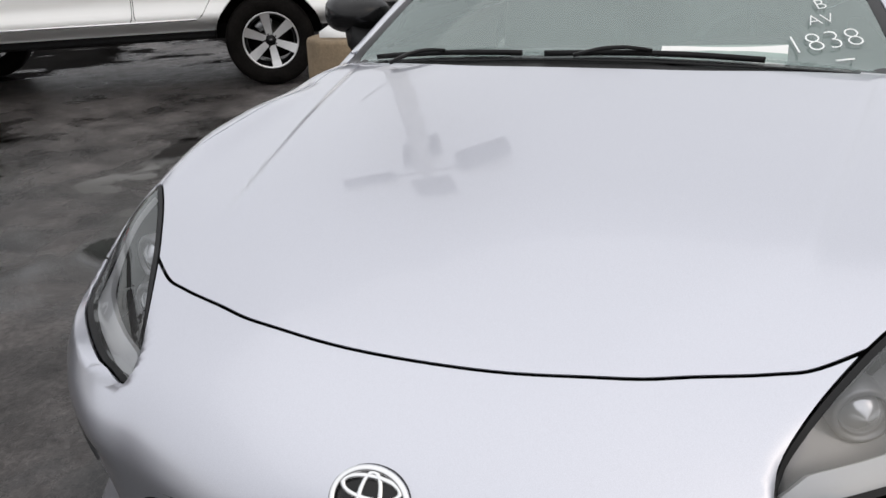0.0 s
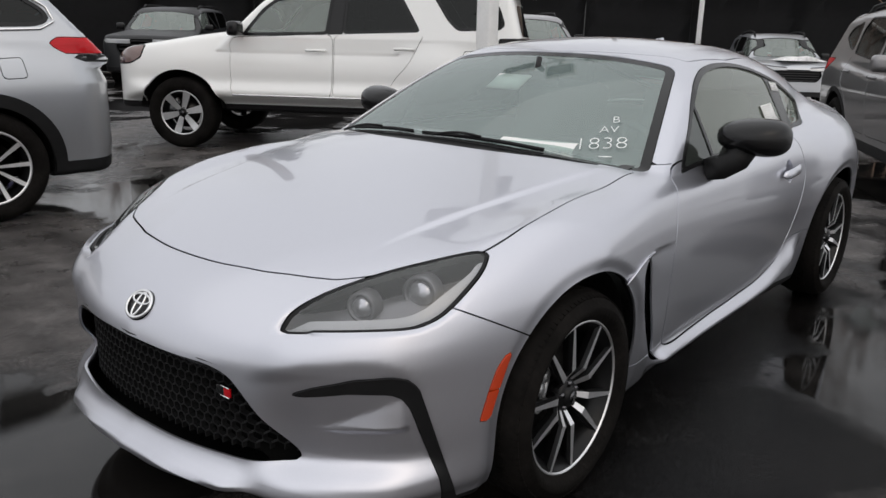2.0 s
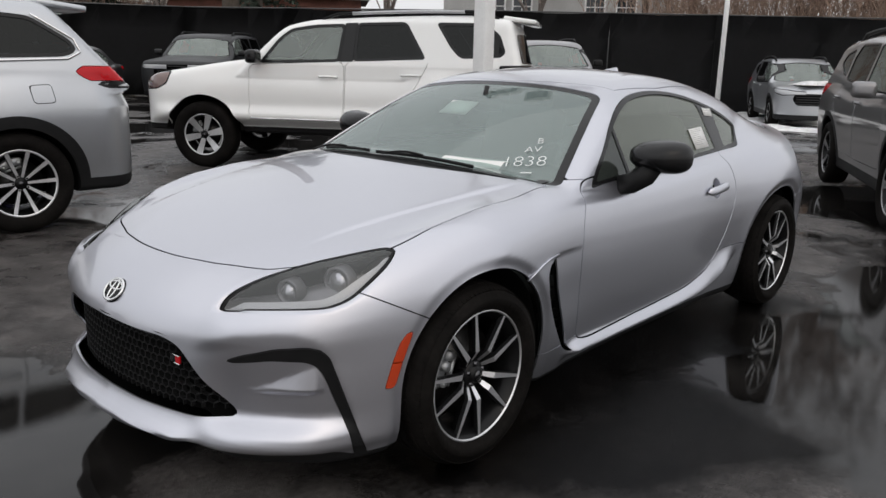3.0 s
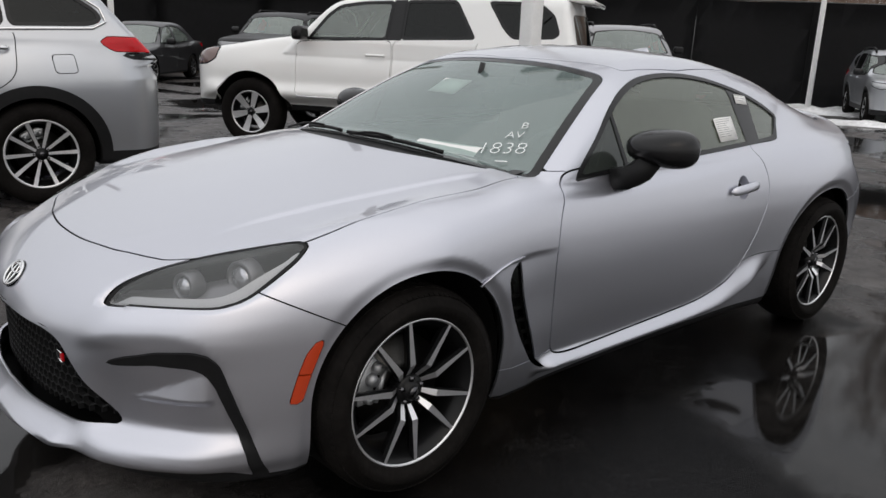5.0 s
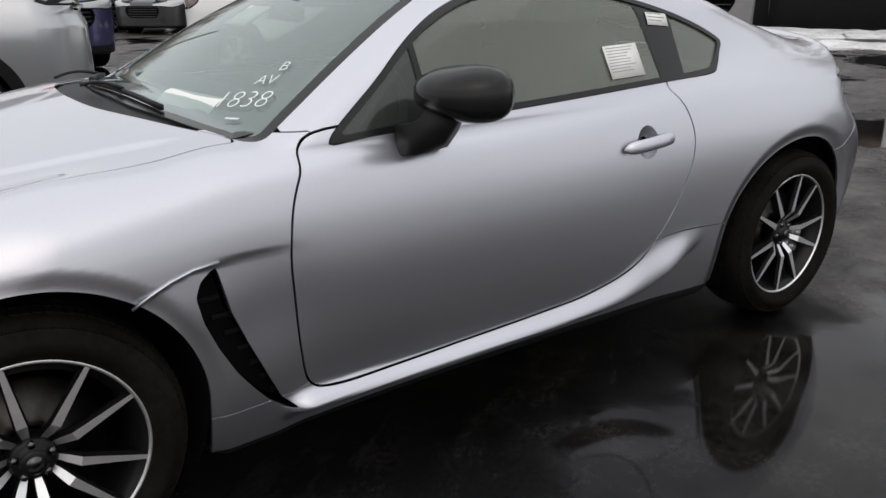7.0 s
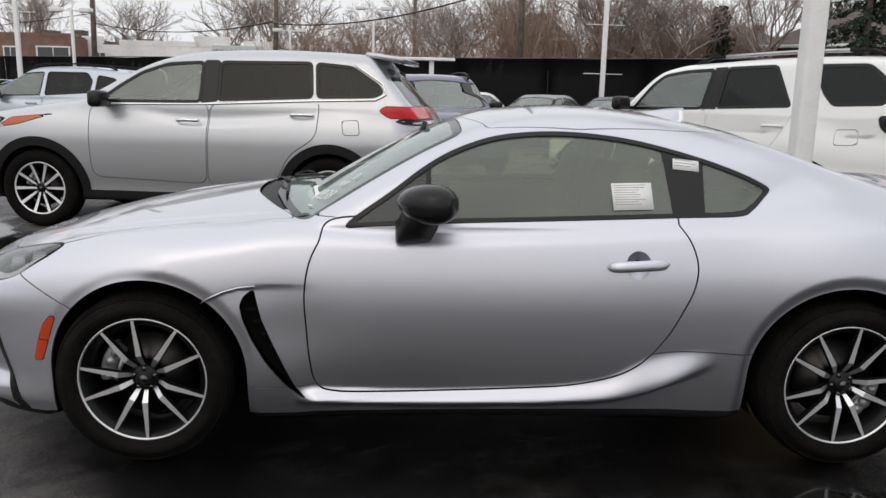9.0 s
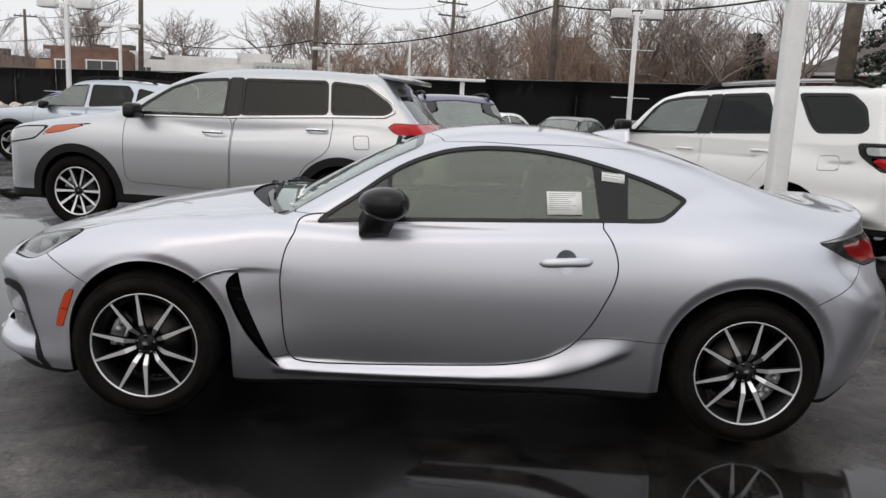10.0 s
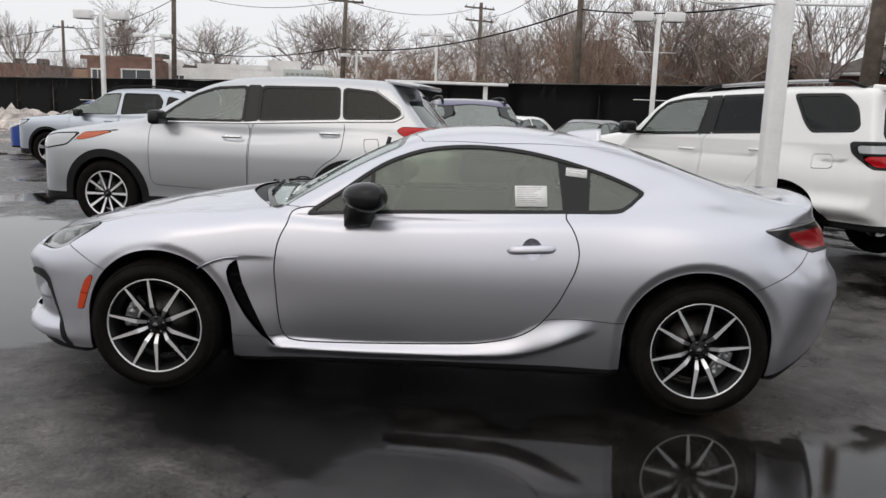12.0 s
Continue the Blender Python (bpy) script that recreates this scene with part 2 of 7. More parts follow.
def glass(name, tint, gloss=0.02, pale_sheen=0.0, ior=1.75, film=(0.60, 0.69, 0.63)):
    """A thin tinted pane: lets light through by its tint and mirrors by angle."""
    m = bpy.data.materials.new(name)
    m.use_nodes = True
    t = m.node_tree
    for n in list(t.nodes):
        t.nodes.remove(n)
    out = t.nodes.new("ShaderNodeOutputMaterial")
    mix = t.nodes.new("ShaderNodeMixShader")
    tr = t.nodes.new("ShaderNodeBsdfTransparent")
    tr.inputs[0].default_value = (*tint, 1)
    gl = t.nodes.new("ShaderNodeBsdfGlossy")
    gl.inputs["Roughness"].default_value = gloss
    gl.inputs["Color"].default_value = (0.97, 1.0, 0.985, 1)
    fr = t.nodes.new("ShaderNodeFresnel")
    fr.inputs[0].default_value = ior
    t.links.new(fr.outputs[0], mix.inputs[0])
    last = tr.outputs[0]
    # Matte film: mist on the pane, with mirrored sky painted in as paleness.
    if pale_sheen:
        df = t.nodes.new("ShaderNodeBsdfDiffuse")
        df.inputs[0].default_value = (*film, 1)
        no = t.nodes.new("ShaderNodeTexNoise")
        no.inputs["Scale"].default_value, no.inputs["Detail"].default_value = 2.5, 3
        mr = t.nodes.new("ShaderNodeMapRange")
        mr.inputs[1].default_value, mr.inputs[2].default_value = 0.3, 0.8
        mr.inputs[3].default_value, mr.inputs[4].default_value = pale_sheen * 0.85, pale_sheen * 1.15
        co = t.nodes.new("ShaderNodeTexCoord")
        t.links.new(co.outputs["Object"], no.inputs["Vector"])
        t.links.new(no.outputs["Fac"], mr.inputs[0])
        mh = t.nodes.new("ShaderNodeMixShader")
        t.links.new(mr.outputs[0], mh.inputs[0])
        t.links.new(tr.outputs[0], mh.inputs[1])
        t.links.new(df.outputs[0], mh.inputs[2])
        last = mh.outputs[0]
    t.links.new(last, mix.inputs[1])
    t.links.new(gl.outputs[0], mix.inputs[2])
    t.links.new(mix.outputs[0], out.inputs[0])
    return m


def wet_asphalt():
    """Dark asphalt: damp grain, standing puddles, salt film, the coupe's shade painted on wet ground."""
    m = bpy.data.materials.new("wet_asphalt")
    m.use_nodes = True
    t = m.node_tree
    b = t.nodes["Principled BSDF"]
    co = t.nodes.new("ShaderNodeTexCoord")

    def nz(scale, detail, rough=0.55, dist=0.0):
        n = t.nodes.new("ShaderNodeTexNoise")
        n.inputs["Scale"].default_value, n.inputs["Detail"].default_value = scale, detail
        n.inputs["Roughness"].default_value, n.inputs["Distortion"].default_value = rough, dist
        t.links.new(co.outputs["Object"], n.inputs["Vector"])
        return n.outputs["Fac"]

    def rng(src, a, b_, c, d):
        n = t.nodes.new("ShaderNodeMapRange")
        for k, v in zip((1, 2, 3, 4), (a, b_, c, d)):
            n.inputs[k].default_value = v
        t.links.new(src, n.inputs[0])
        return n.outputs[0]

    def mul(a, b_, op="MULTIPLY"):
        n = t.nodes.new("ShaderNodeMath")
        n.operation = op
        for k, v in enumerate((a, b_)):
            if isinstance(v, float):
                n.inputs[k].default_value = v
            else:
                t.links.new(v, n.inputs[k])
        return n.outputs[0]

    damp = rng(nz(1.7, 5), 0.35, 0.65, 0, 1)
    # Wet oval about the coupe; the car's shade and dark reflection are painted in.
    shade_oval = t.nodes.new("ShaderNodeMapping")
    shade_oval.vector_type = "TEXTURE"
    shade_oval.inputs["Location"].default_value, shade_oval.inputs["Scale"].default_value = (0.1, -0.7, 0), (1.75, 1.15, 1)
    t.links.new(co.outputs["Object"], shade_oval.inputs["Vector"])
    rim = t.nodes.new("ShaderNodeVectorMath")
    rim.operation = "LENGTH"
    t.links.new(shade_oval.outputs[0], rim.inputs[0])
    wet_shade = rng(mul(rim.outputs["Value"], mul(nz(0.9, 6, 0.6, 0.4), 0.9), "ADD"), 1.24, 1.46, 1.0, 0.0)
    pools = mul(nz(0.30, 3, 0.5, 0.9), mul(nz(1.9, 6, 0.62, 0.5), 0.35), "ADD")
    hollow = t.nodes.new("ShaderNodeMapping")
    hollow.vector_type = "TEXTURE"
    hollow.inputs["Location"].default_value, hollow.inputs["Scale"].default_value = (0.95, -1.75, 0), (1.75, 1.05, 1)
    t.links.new(co.outputs["Object"], hollow.inputs["Vector"])
    far = t.nodes.new("ShaderNodeVectorMath")
    far.operation = "LENGTH"
    t.links.new(hollow.outputs[0], far.inputs[0])
    hump = t.nodes.new("ShaderNodeMapping")
    hump.vector_type = "TEXTURE"
    hump.inputs["Location"].default_value, hump.inputs["Scale"].default_value = (-1.7, -1.4, 0), (1.5, 1.5, 1)
    t.links.new(co.outputs["Object"], hump.inputs["Vector"])
    rise = t.nodes.new("ShaderNodeVectorMath")
    rise.operation = "LENGTH"
    t.links.new(hump.outputs[0], rise.inputs[0])
    pools = mul(pools, rng(rise.outputs["Value"], 0.5, 1.1, -0.16, 0.0), "ADD")
    wet = rng(mul(pools, mul(rng(far.outputs["Value"], 0.5, 1.3, 0.20, -0.005), mul(wet_shade, -0.12), "ADD"), "ADD"), 0.635, 0.715, 0, 1)
    grain = nz(160, 3, 0.7)
    stone = nz(45, 4)
    tone = t.nodes.new("ShaderNodeMix")
    tone.data_type = "RGBA"
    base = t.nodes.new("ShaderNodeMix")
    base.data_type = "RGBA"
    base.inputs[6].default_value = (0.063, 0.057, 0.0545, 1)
    # near black: contact shade beside the coupe, put into the base colour
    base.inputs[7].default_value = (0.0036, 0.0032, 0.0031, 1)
    t.links.new(wet_shade, base.inputs[0])
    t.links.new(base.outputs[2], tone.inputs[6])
    tone.inputs[7].default_value = (0.010, 0.0092, 0.0086, 1)
    t.links.new(wet, tone.inputs[0])
    sc = t.nodes.new("ShaderNodeVectorMath")
    sc.operation = "SCALE"
    t.links.new(tone.outputs[2], sc.inputs[0])
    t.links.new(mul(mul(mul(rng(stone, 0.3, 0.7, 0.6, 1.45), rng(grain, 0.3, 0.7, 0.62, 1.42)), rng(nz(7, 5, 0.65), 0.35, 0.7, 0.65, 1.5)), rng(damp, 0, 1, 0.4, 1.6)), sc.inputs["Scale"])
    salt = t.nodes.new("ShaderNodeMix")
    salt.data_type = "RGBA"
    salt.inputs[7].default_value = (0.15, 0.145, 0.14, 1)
    crust = mul(rng(nz(1.2, 7, 0.68, 1.3), 0.56, 0.72, 0.0, 0.55), mul(rng(wet, 0, 1, 1.0, 0.0), rng(wet_shade, 0, 1, 1.0, 0.12)))
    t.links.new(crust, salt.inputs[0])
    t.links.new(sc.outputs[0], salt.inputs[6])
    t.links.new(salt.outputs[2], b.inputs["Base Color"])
    dry = mul(mul(rng(damp, 0, 1, 0.26, 0.5), rng(wet_shade, 0, 1, 1.0, 0.30)), mul(rng(grain, 0.3, 0.7, 0.8, 1.25), rng(nz(5, 6, 0.7, 0.8), 0.3, 0.7, 0.6, 1.35)))
    ro = t.nodes.new("ShaderNodeMix")
    t.links.new(wet, ro.inputs[0])
    t.links.new(dry, ro.inputs[2])
    ro.inputs[3].default_value = 0.035
    t.links.new(ro.outputs[0], b.inputs["Roughness"])
    b.inputs["IOR"].default_value = 1.35
    t.links.new(mul(rng(wet_shade, 0, 1, 0.5, 0.24), mul(wet, 0.14), "ADD"), b.inputs["Specular IOR Level"])
    bu = t.nodes.new("ShaderNodeBump")
    bu.inputs["Distance"].default_value = 0.004
    t.links.new(rng(wet, 0, 1, 0.8, 0.012), bu.inputs["Strength"])
    t.links.new(mul(grain, stone, "ADD"), bu.inputs["Height"])
    t.links.new(bu.outputs[0], b.inputs["Normal"])
    return m


PAINT = car_paint("ice_silver_paint", (0.595, 0.602, 0.655), 0.95, 0.36)
GLASS_WIND = glass("windscreen_glass", (0.62, 0.74, 0.70), pale_sheen=0.25, film=(0.55, 0.69, 0.66))
GLASS_SIDE = glass("side_glass", (0.57, 0.70, 0.56), pale_sheen=0.13, ior=1.62)
GLASS_DOOR = glass("door_glass", (0.62, 0.67, 0.54), pale_sheen=0.20, ior=1.58, film=(0.53, 0.58, 0.48))
# darker tint holds the door mirror's dark reflection in the corner pane
GLASS_SAIL = glass("mirror_dimmed_glass", (0.22, 0.24, 0.22), pale_sheen=0.05, ior=1.55)
GLASS_CAR = glass("pale_car_glass", (0.60, 0.72, 0.64), pale_sheen=0.22, ior=1.75)
GLASS_DARK = glass("privacy_glass", (0.05, 0.055, 0.06), ior=1.38)
CLEAR = glass("lamp_lens", (0.88, 0.88, 0.9), pale_sheen=0.03, ior=1.65, film=(0.7, 0.7, 0.71))
BLACK_GLOSS = material("gloss_black_plastic", (0.008, 0.008, 0.0085), 0.22, coat=0.08, spec=0.3)
BLACK_PLASTIC = material("grained_black_plastic", (0.010, 0.010, 0.0105), 0.5, vary=0.15, scale=20, bump=0.08, bscale=700, spec=0.22)
RUBBER = material("tyre_rubber", (0.0075, 0.0066, 0.006), 0.8, vary=0.5, scale=7, bump=0.15, bscale=90, spec=0.08)
CHROME = material("chrome", (0.8, 0.8, 0.8), 0.08, 1.0)
MACHINED = material("machined_alloy", (0.80, 0.80, 0.81), 0.42, 1.0, vary=0.05, scale=30)
ALLOY = material("painted_alloy", (0.5, 0.5, 0.51), 0.35, 0.85, vary=0.06, scale=20)
STEEL = material("brake_steel", (0.055, 0.053, 0.05), 0.4, 1.0, vary=0.2, scale=14)
LUG = material("dark_lug_steel", (0.10, 0.10, 0.105), 0.2, 1.0)
CALIPER = material("cast_caliper", (0.4, 0.41, 0.42), 0.45, 0.7, vary=0.15, scale=30)
DARK = material("dark_underside", (0.007, 0.007, 0.007), 0.85, vary=0.2, scale=6, spec=0.1)
GAP = material("dark_gap", (0.004, 0.004, 0.004), 0.9, spec=0.1)
AMBER = material("amber_lens", (0.50, 0.045, 0.007), 0.12, coat=0.6)
RED = material("red_lens", (0.52, 0.006, 0.012), 0.14, coat=0.12, spec=0.3)
CABIN = material("cabin_plastic", (0.045, 0.045, 0.047), 0.6, vary=0.15, scale=12, bump=0.06, bscale=300)
DARK_RED = material("smoked_red_lens", (0.26, 0.006, 0.008), 0.12, coat=0.3)
SEAT = material("seat_cloth", (0.05, 0.05, 0.052), 0.85, vary=0.2, scale=16, bump=0.2, bscale=250)
WHITE = material("white_paint", (0.88, 0.88, 0.87), 0.45, vary=0.05, scale=5)
PAPER = material("paper", (0.82, 0.82, 0.8), 0.7, vary=0.03, scale=12)
INK = material("printed_ink", (0.28, 0.28, 0.29), 0.7)
CHALK = material("white_window_marker", (0.85, 0.87, 0.86), 0.8)
DIRTY_SNOW = material("dirty_ploughed_snow", (0.50, 0.45, 0.41), 0.8, vary=0.5, scale=0.9, bump=0.8, bscale=5)
SNOW = material("old_snow", (0.72, 0.72, 0.72), 0.7, vary=0.3, scale=1.4, bump=0.6, bscale=6)
FENCE = material("black_fence_cloth", (0.008, 0.008, 0.009), 0.85, vary=0.25, scale=0.7, bump=0.15, bscale=25)
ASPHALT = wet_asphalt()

# ---- ground ----


def ground_z(x, y):
    """The lot is level round the car and falls gently towards the fence."""
    p = 0.97 * x + 0.243 * y
    return -0.018 * np.maximum(p - 4, 0.0) * (p < 60) - 1.0 * (p >= 60)


gx = np.r_[np.linspace(-1500, -60, 8), np.linspace(-50, 50, 60), np.linspace(60, 1500, 8)]
gv = [(x, y, float(ground_z(x, y))) for y in gx for x in gx]
gn = len(gx)
gf = [(j * gn + i, j * gn + i + 1, (j + 1) * gn + i + 1, (j + 1) * gn + i) for j in range(gn - 1) for i in range(gn - 1)]
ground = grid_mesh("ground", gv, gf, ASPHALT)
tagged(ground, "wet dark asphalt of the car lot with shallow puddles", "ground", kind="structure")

# ---- the silver coupe: nose towards -x, wheels on the ground, centre line at y = 0 ----
SIDE_Z = (0.12, 0.26, 0.34, 0.50, 0.62, 0.75, 0.86, 0.95, 1.05)
SIDE_X = (-1.75, -1.3, -0.9, -0.4, 0.3, 0.9, 1.3, 1.75, 2.1)
SIDE_Y = (
    (0.78, 0.80, 0.78, 0.765, 0.768, 0.785, 0.80, 0.74, 0.63),
    (0.80, 0.855, 0.828, 0.799, 0.803, 0.818, 0.866, 0.81, 0.70),
    (0.81, 0.870, 0.842, 0.818, 0.820, 0.832, 0.880, 0.82, 0.715),
    (0.82, 0.882, 0.857, 0.840, 0.842, 0.850, 0.895, 0.832, 0.73),
    (0.825, 0.886, 0.864, 0.848, 0.850, 0.858, 0.903, 0.835, 0.735),
    (0.80, 0.865, 0.850, 0.835, 0.837, 0.848, 0.895, 0.822, 0.705),
    (0.755, 0.815, 0.814, 0.804, 0.806, 0.815, 0.858, 0.765, 0.64),
    (0.70, 0.745, 0.758, 0.752, 0.754, 0.764, 0.780, 0.685, 0.58),
    (0.60, 0.66, 0.68, 0.68, 0.69, 0.69, 0.63, 0.56, 0.49),
)


def sheet(xs, zs, rows):
    """A smooth surface over stations and levels, as a look-up."""
    gx_, gz_ = np.linspace(xs[0], xs[-1], 200), np.linspace(zs[0], zs[-1], 200)
    along = np.array([spline(list(zip(xs, r)))(gx_) for r in rows])
    full = np.array([spline(list(zip(zs, along[:, i])))(gz_) for i in range(200)])
    full = eased(full, gx_[1] - gx_[0], 0.08)
    full = eased(full.T, gz_[1] - gz_[0], 0.035).T

    def look_up(x, z):
        a = np.clip((x - xs[0]) / (xs[-1] - xs[0]) * 199, 0, 198.999)
        b = np.clip((z - zs[0]) / (zs[-1] - zs[0]) * 199, 0, 198.999)
        i, j = a.astype(int), b.astype(int)
        u, w = a - i, b - j
        return (1 - u) * ((1 - w) * full[i, j] + w * full[i, j + 1]) + u * ((1 - w) * full[i + 1, j] + w * full[i + 1, j + 1])

    return look_up


side_y = sheet(SIDE_X, SIDE_Z, SIDE_Y)
top_c = spline([(-2.25, 0.53), (-2.11, 0.63), (-2.05, 0.668), (-1.99, 0.70), (-1.85, 0.748), (-1.69, 0.793), (-1.43, 0.849), (-1.2, 0.893), (-1.0, 0.926), (-0.85, 0.943), (-0.7, 0.94), (-0.4, 0.915), (0, 0.91), (0.6, 0.93), (1.0, 0.955), (1.4, 0.968), (1.68, 0.970), (1.80, 0.982), (1.90, 1.010), (2.02, 1.03), (2.15, 1.03)], 0.03)
top_crown = spline([(-2.2, 0.03), (-1.9, 0.045), (-1.6, 0.06), (-1.3, 0.095), (-1.0, 0.125), (-0.7, 0.10), (0, 0.05), (2.2, 0.06)], 0.1)
front_x = spline([(0, -2.160), (0.2, -2.146), (0.4, -2.098), (0.52, -2.054), (0.63, -1.972), (0.73, -1.85), (0.80, -1.69), (0.86, -1.48), (1.0, -0.9)])
front_off = spline([(0.05, 0.14), (0.15, 0.03), (0.22, -0.005), (0.30, 0.0), (0.50, 0.0), (0.56, 0.006), (0.61, 0.022), (0.66, 0.055), (0.70, 0.105), (0.76, 0.21), (0.9, 0.5)])
rear_x = spline([(0, 2.125), (0.3, 2.10), (0.5, 2.03), (0.65, 1.935), (0.75, 1.845), (0.84, 1.73), (1.0, 1.35)])
rear_off = spline([(0.05, -0.2), (0.15, -0.17), (0.22, -0.125), (0.3, -0.075), (0.42, -0.025), (0.55, 0.0), (0.64, -0.02), (0.72, -0.09), (0.8, -0.17), (0.9, -0.195), (0.98, -0.175), (1.1, -0.25)])
roof_c = spline([(-0.6, 1.09), (-0.35, 1.185), (-0.17, 1.243), (-0.05, 1.272), (0.07, 1.289), (0.29, 1.305), (0.54, 1.296), (0.85, 1.252), (1.04, 1.21), (1.33, 1.112), (1.68, 0.972), (1.9, 0.88), (2.2, 0.75)])
taper = spline([(-1, 0.0), (0.4, 0.0), (0.7, 0.012), (1.02, 0.045), (1.3, 0.10), (1.6, 0.19), (2.0, 0.36)])

POCKET = np.array([(-1.56, 0.48), (-1.464, 0.538), (-1.349, 0.567), (-1.240, 0.577), (-1.186, 0.574), (-1.130, 0.555), (-1.088, 0.506), (-1.055, 0.403), (-0.990, 0.222), (-0.96, 0.12), (-1.56, 0.12)])
crest = spline([(-1.5, 0.40), (-1.31, 0.402), (-1.244, 0.432), (-1.188, 0.455), (-1.142, 0.472), (-1.0, 0.49)])
crease_z = spline([(-1.2, 0.52), (-1.06, 0.607), (-1.02, 0.632), (-0.98, 0.650), (-0.93, 0.664), (-0.872, 0.669), (-0.7, 0.670), (0.0, 0.66)])
brow = spline([(0.0, 0.0), (0.26, 0.0), (0.30, 0.004), (0.36, 0.008), (0.43, 0.006), (0.48, 0.0), (0.52, -0.005), (0.56, -0.009), (0.60, -0.008), (0.64, -0.003), (0.68, 0.0), (1.4, 0.0)])
chin = spline([(0.0, -0.06), (0.14, -0.055), (0.205, -0.035), (0.220, 0.02), (0.225, 0.052), (0.230, 0.054), (0.242, 0.042), (0.256, 0.026), (0.270, 0.012), (0.285, 0.003), (0.30, 0.0), (0.36, 0.0), (1.4, 0.0)])
splitter = spline([(0.0, -0.06), (0.14, -0.055), (0.196, -0.035), (0.211, 0.02), (0.217, 0.056), (0.226, 0.056), (0.246, 0.036), (0.278, 0.010), (0.30, 0.0), (0.36, 0.0), (1.4, 0.0)])
sill_top = spline([(-1.0, 0.27), (-0.66, 0.278), (-0.4, 0.268), (0, 0.276), (0.27, 0.297), (0.41, 0.33), (0.54, 0.405), (0.66, 0.43), (0.8, 0.44), (1.2, 0.44)])
sill_low = spline([(-1.0, 0.235), (-0.66, 0.234), (-0.4, 0.226), (0, 0.228), (0.27, 0.238), (0.41, 0.250), (0.54, 0.283), (0.66, 0.333), (0.78, 0.384), (0.9, 0.43), (1.2, 0.44)])


LAMP = loop2([(-1.392, -0.640), (-1.385, -0.615), (-1.358, -0.588), (-1.30, -0.562), (-1.227, -0.540), (-1.13, -0.519), (-1.0, -0.501), (-0.91, -0.494), (-0.878, -0.501), (-0.876, -0.520), (-0.91, -0.572), (-0.99, -0.645), (-1.05, -0.680), (-1.12, -0.692), (-1.24, -0.678), (-1.34, -0.657)])
ARCHES = ((-1.263, 0.337, 0.350), (1.268, 0.348, 0.342))


def coupe_field(p):
    x, y, z = p[:, 0], np.abs(p[:, 1]), p[:, 2]
    side = y - side_y(x, z)
    # the sill: a shelf that looks upwards, cut away below
    zt, zl = sill_top(x), sill_low(x)
    along = ramp(x, -0.76, -0.66) * (1 - ramp(x, 0.60, 0.82))
    shelf = np.where(z > zl, np.clip((zt + 0.012 - z) / (zt + 0.012 - zl), 0, 1), np.clip(1 - (zl - z) / 0.026, -0.25, 1))
    side = side - 0.042 * along * np.where(shelf > 0, shelf * shelf * (3 - 2 * shelf), shelf)
    # the crest over the front wheel, and the crease that runs from the vent into the door
    ridge = 0.022 * np.exp(-(((y - 0.74) / 0.075) ** 2)) * ramp(-x, 0.9, 1.2) * ramp(x, -1.9, -1.65)
    fold = 0.49 + 0.18 * (x + 1.61)
    step = 0.008 * ramp(y, fold - 0.006, fold + 0.016) * ramp(-x, 0.80, 0.95) * ramp(x, -1.78, -1.5)
    top = z - (top_c(x) + 0.004 * ramp(-x, 0.80, 0.95) * ramp(x, -1.78, -1.5) - top_crown(x) * y**2 + ridge - step)
    lean = np.maximum(front_off(z), 0) * (z > 0.45) * (0.55 * ramp(-y, -0.35, -0.05) * -1 + 0.22 * np.exp(-(((y - 0.46) / 0.16) ** 2)))
    front = (front_x(y) + front_off(z) + lean) - x
    # brow, fin and lip of the front bumper
    corner = ramp(y, 0.42, 0.54) * (1 - ramp(y, 0.74, 0.84))
    front = front + corner * brow(z) * (1 - ramp(y, 0.6, 0.72) * (brow(z) > 0))
    u = 0.821 * x + 0.571 * y
    near = (x < -1.6) & (z < 0.62) & (y > 0.3)
    deep = np.zeros(len(x))
    if near.any():
        deep[near] = ramp(-sdf2(POCKET, u[near], z[near]), -0.014, 0.034) * ramp(u[near], -1.50, -1.36)
    zc = crest(u)
    wedge = np.where(z > 0.403, np.clip((zc - z) / np.maximum(zc - 0.403, 0.004), 0, 1), 1 - ramp(0.403 - z, 0.0, 0.02))
    fin = ramp(u, -1.34, -1.17) * (1 - ramp(u, -1.13, -1.10)) * wedge * near
    front = front + (0.010 + 0.036 * np.clip((0.545 - z) / 0.22, 0, 1)) * deep * ramp(z, 0.25, 0.31) - 0.024 * fin
    away = ramp(y, 0.36, 0.46)
    front = front - ((1 - away) * chin(z) * 0.80 + away * np.where(splitter(z) > 0, 0.16, 0.60) * splitter(z)) * (1 - 0.4 * ramp(y, 0.70, 0.82))
    rear = x - (rear_x(y) + rear_off(z))
    front, rear = front * 0.8, rear * 0.8
    f = smax(side, top, 0.07)
    f = smax(f, front, 0.09)
    f = smax(f, rear, 0.04)
    f = smax(f, 0.148 + 0.40 * np.maximum(x - 1.62, 0) - z, 0.03)
    # hollow in the fender and door behind the front wheel
    f = f + 0.008 * np.exp(-(((x + 0.78) / 0.12) ** 2) - ((z - 0.52) / 0.12) ** 2) * (y > 0.6)
    drop = crease_z(x) - z
    f = f + 0.0075 * ramp(drop, -0.002, 0.012) * np.exp(-((np.maximum(drop, 0) / 0.09) ** 2)) * ramp(x, -1.10, -1.0) * (1 - ramp(x, -0.84, -0.64)) * (y > 0.6)
    # lips of the wheel arches tuck inwards
    for cx, cz, cr in ARCHES:
        wide = 0.046 if cx < 0 else 0.05
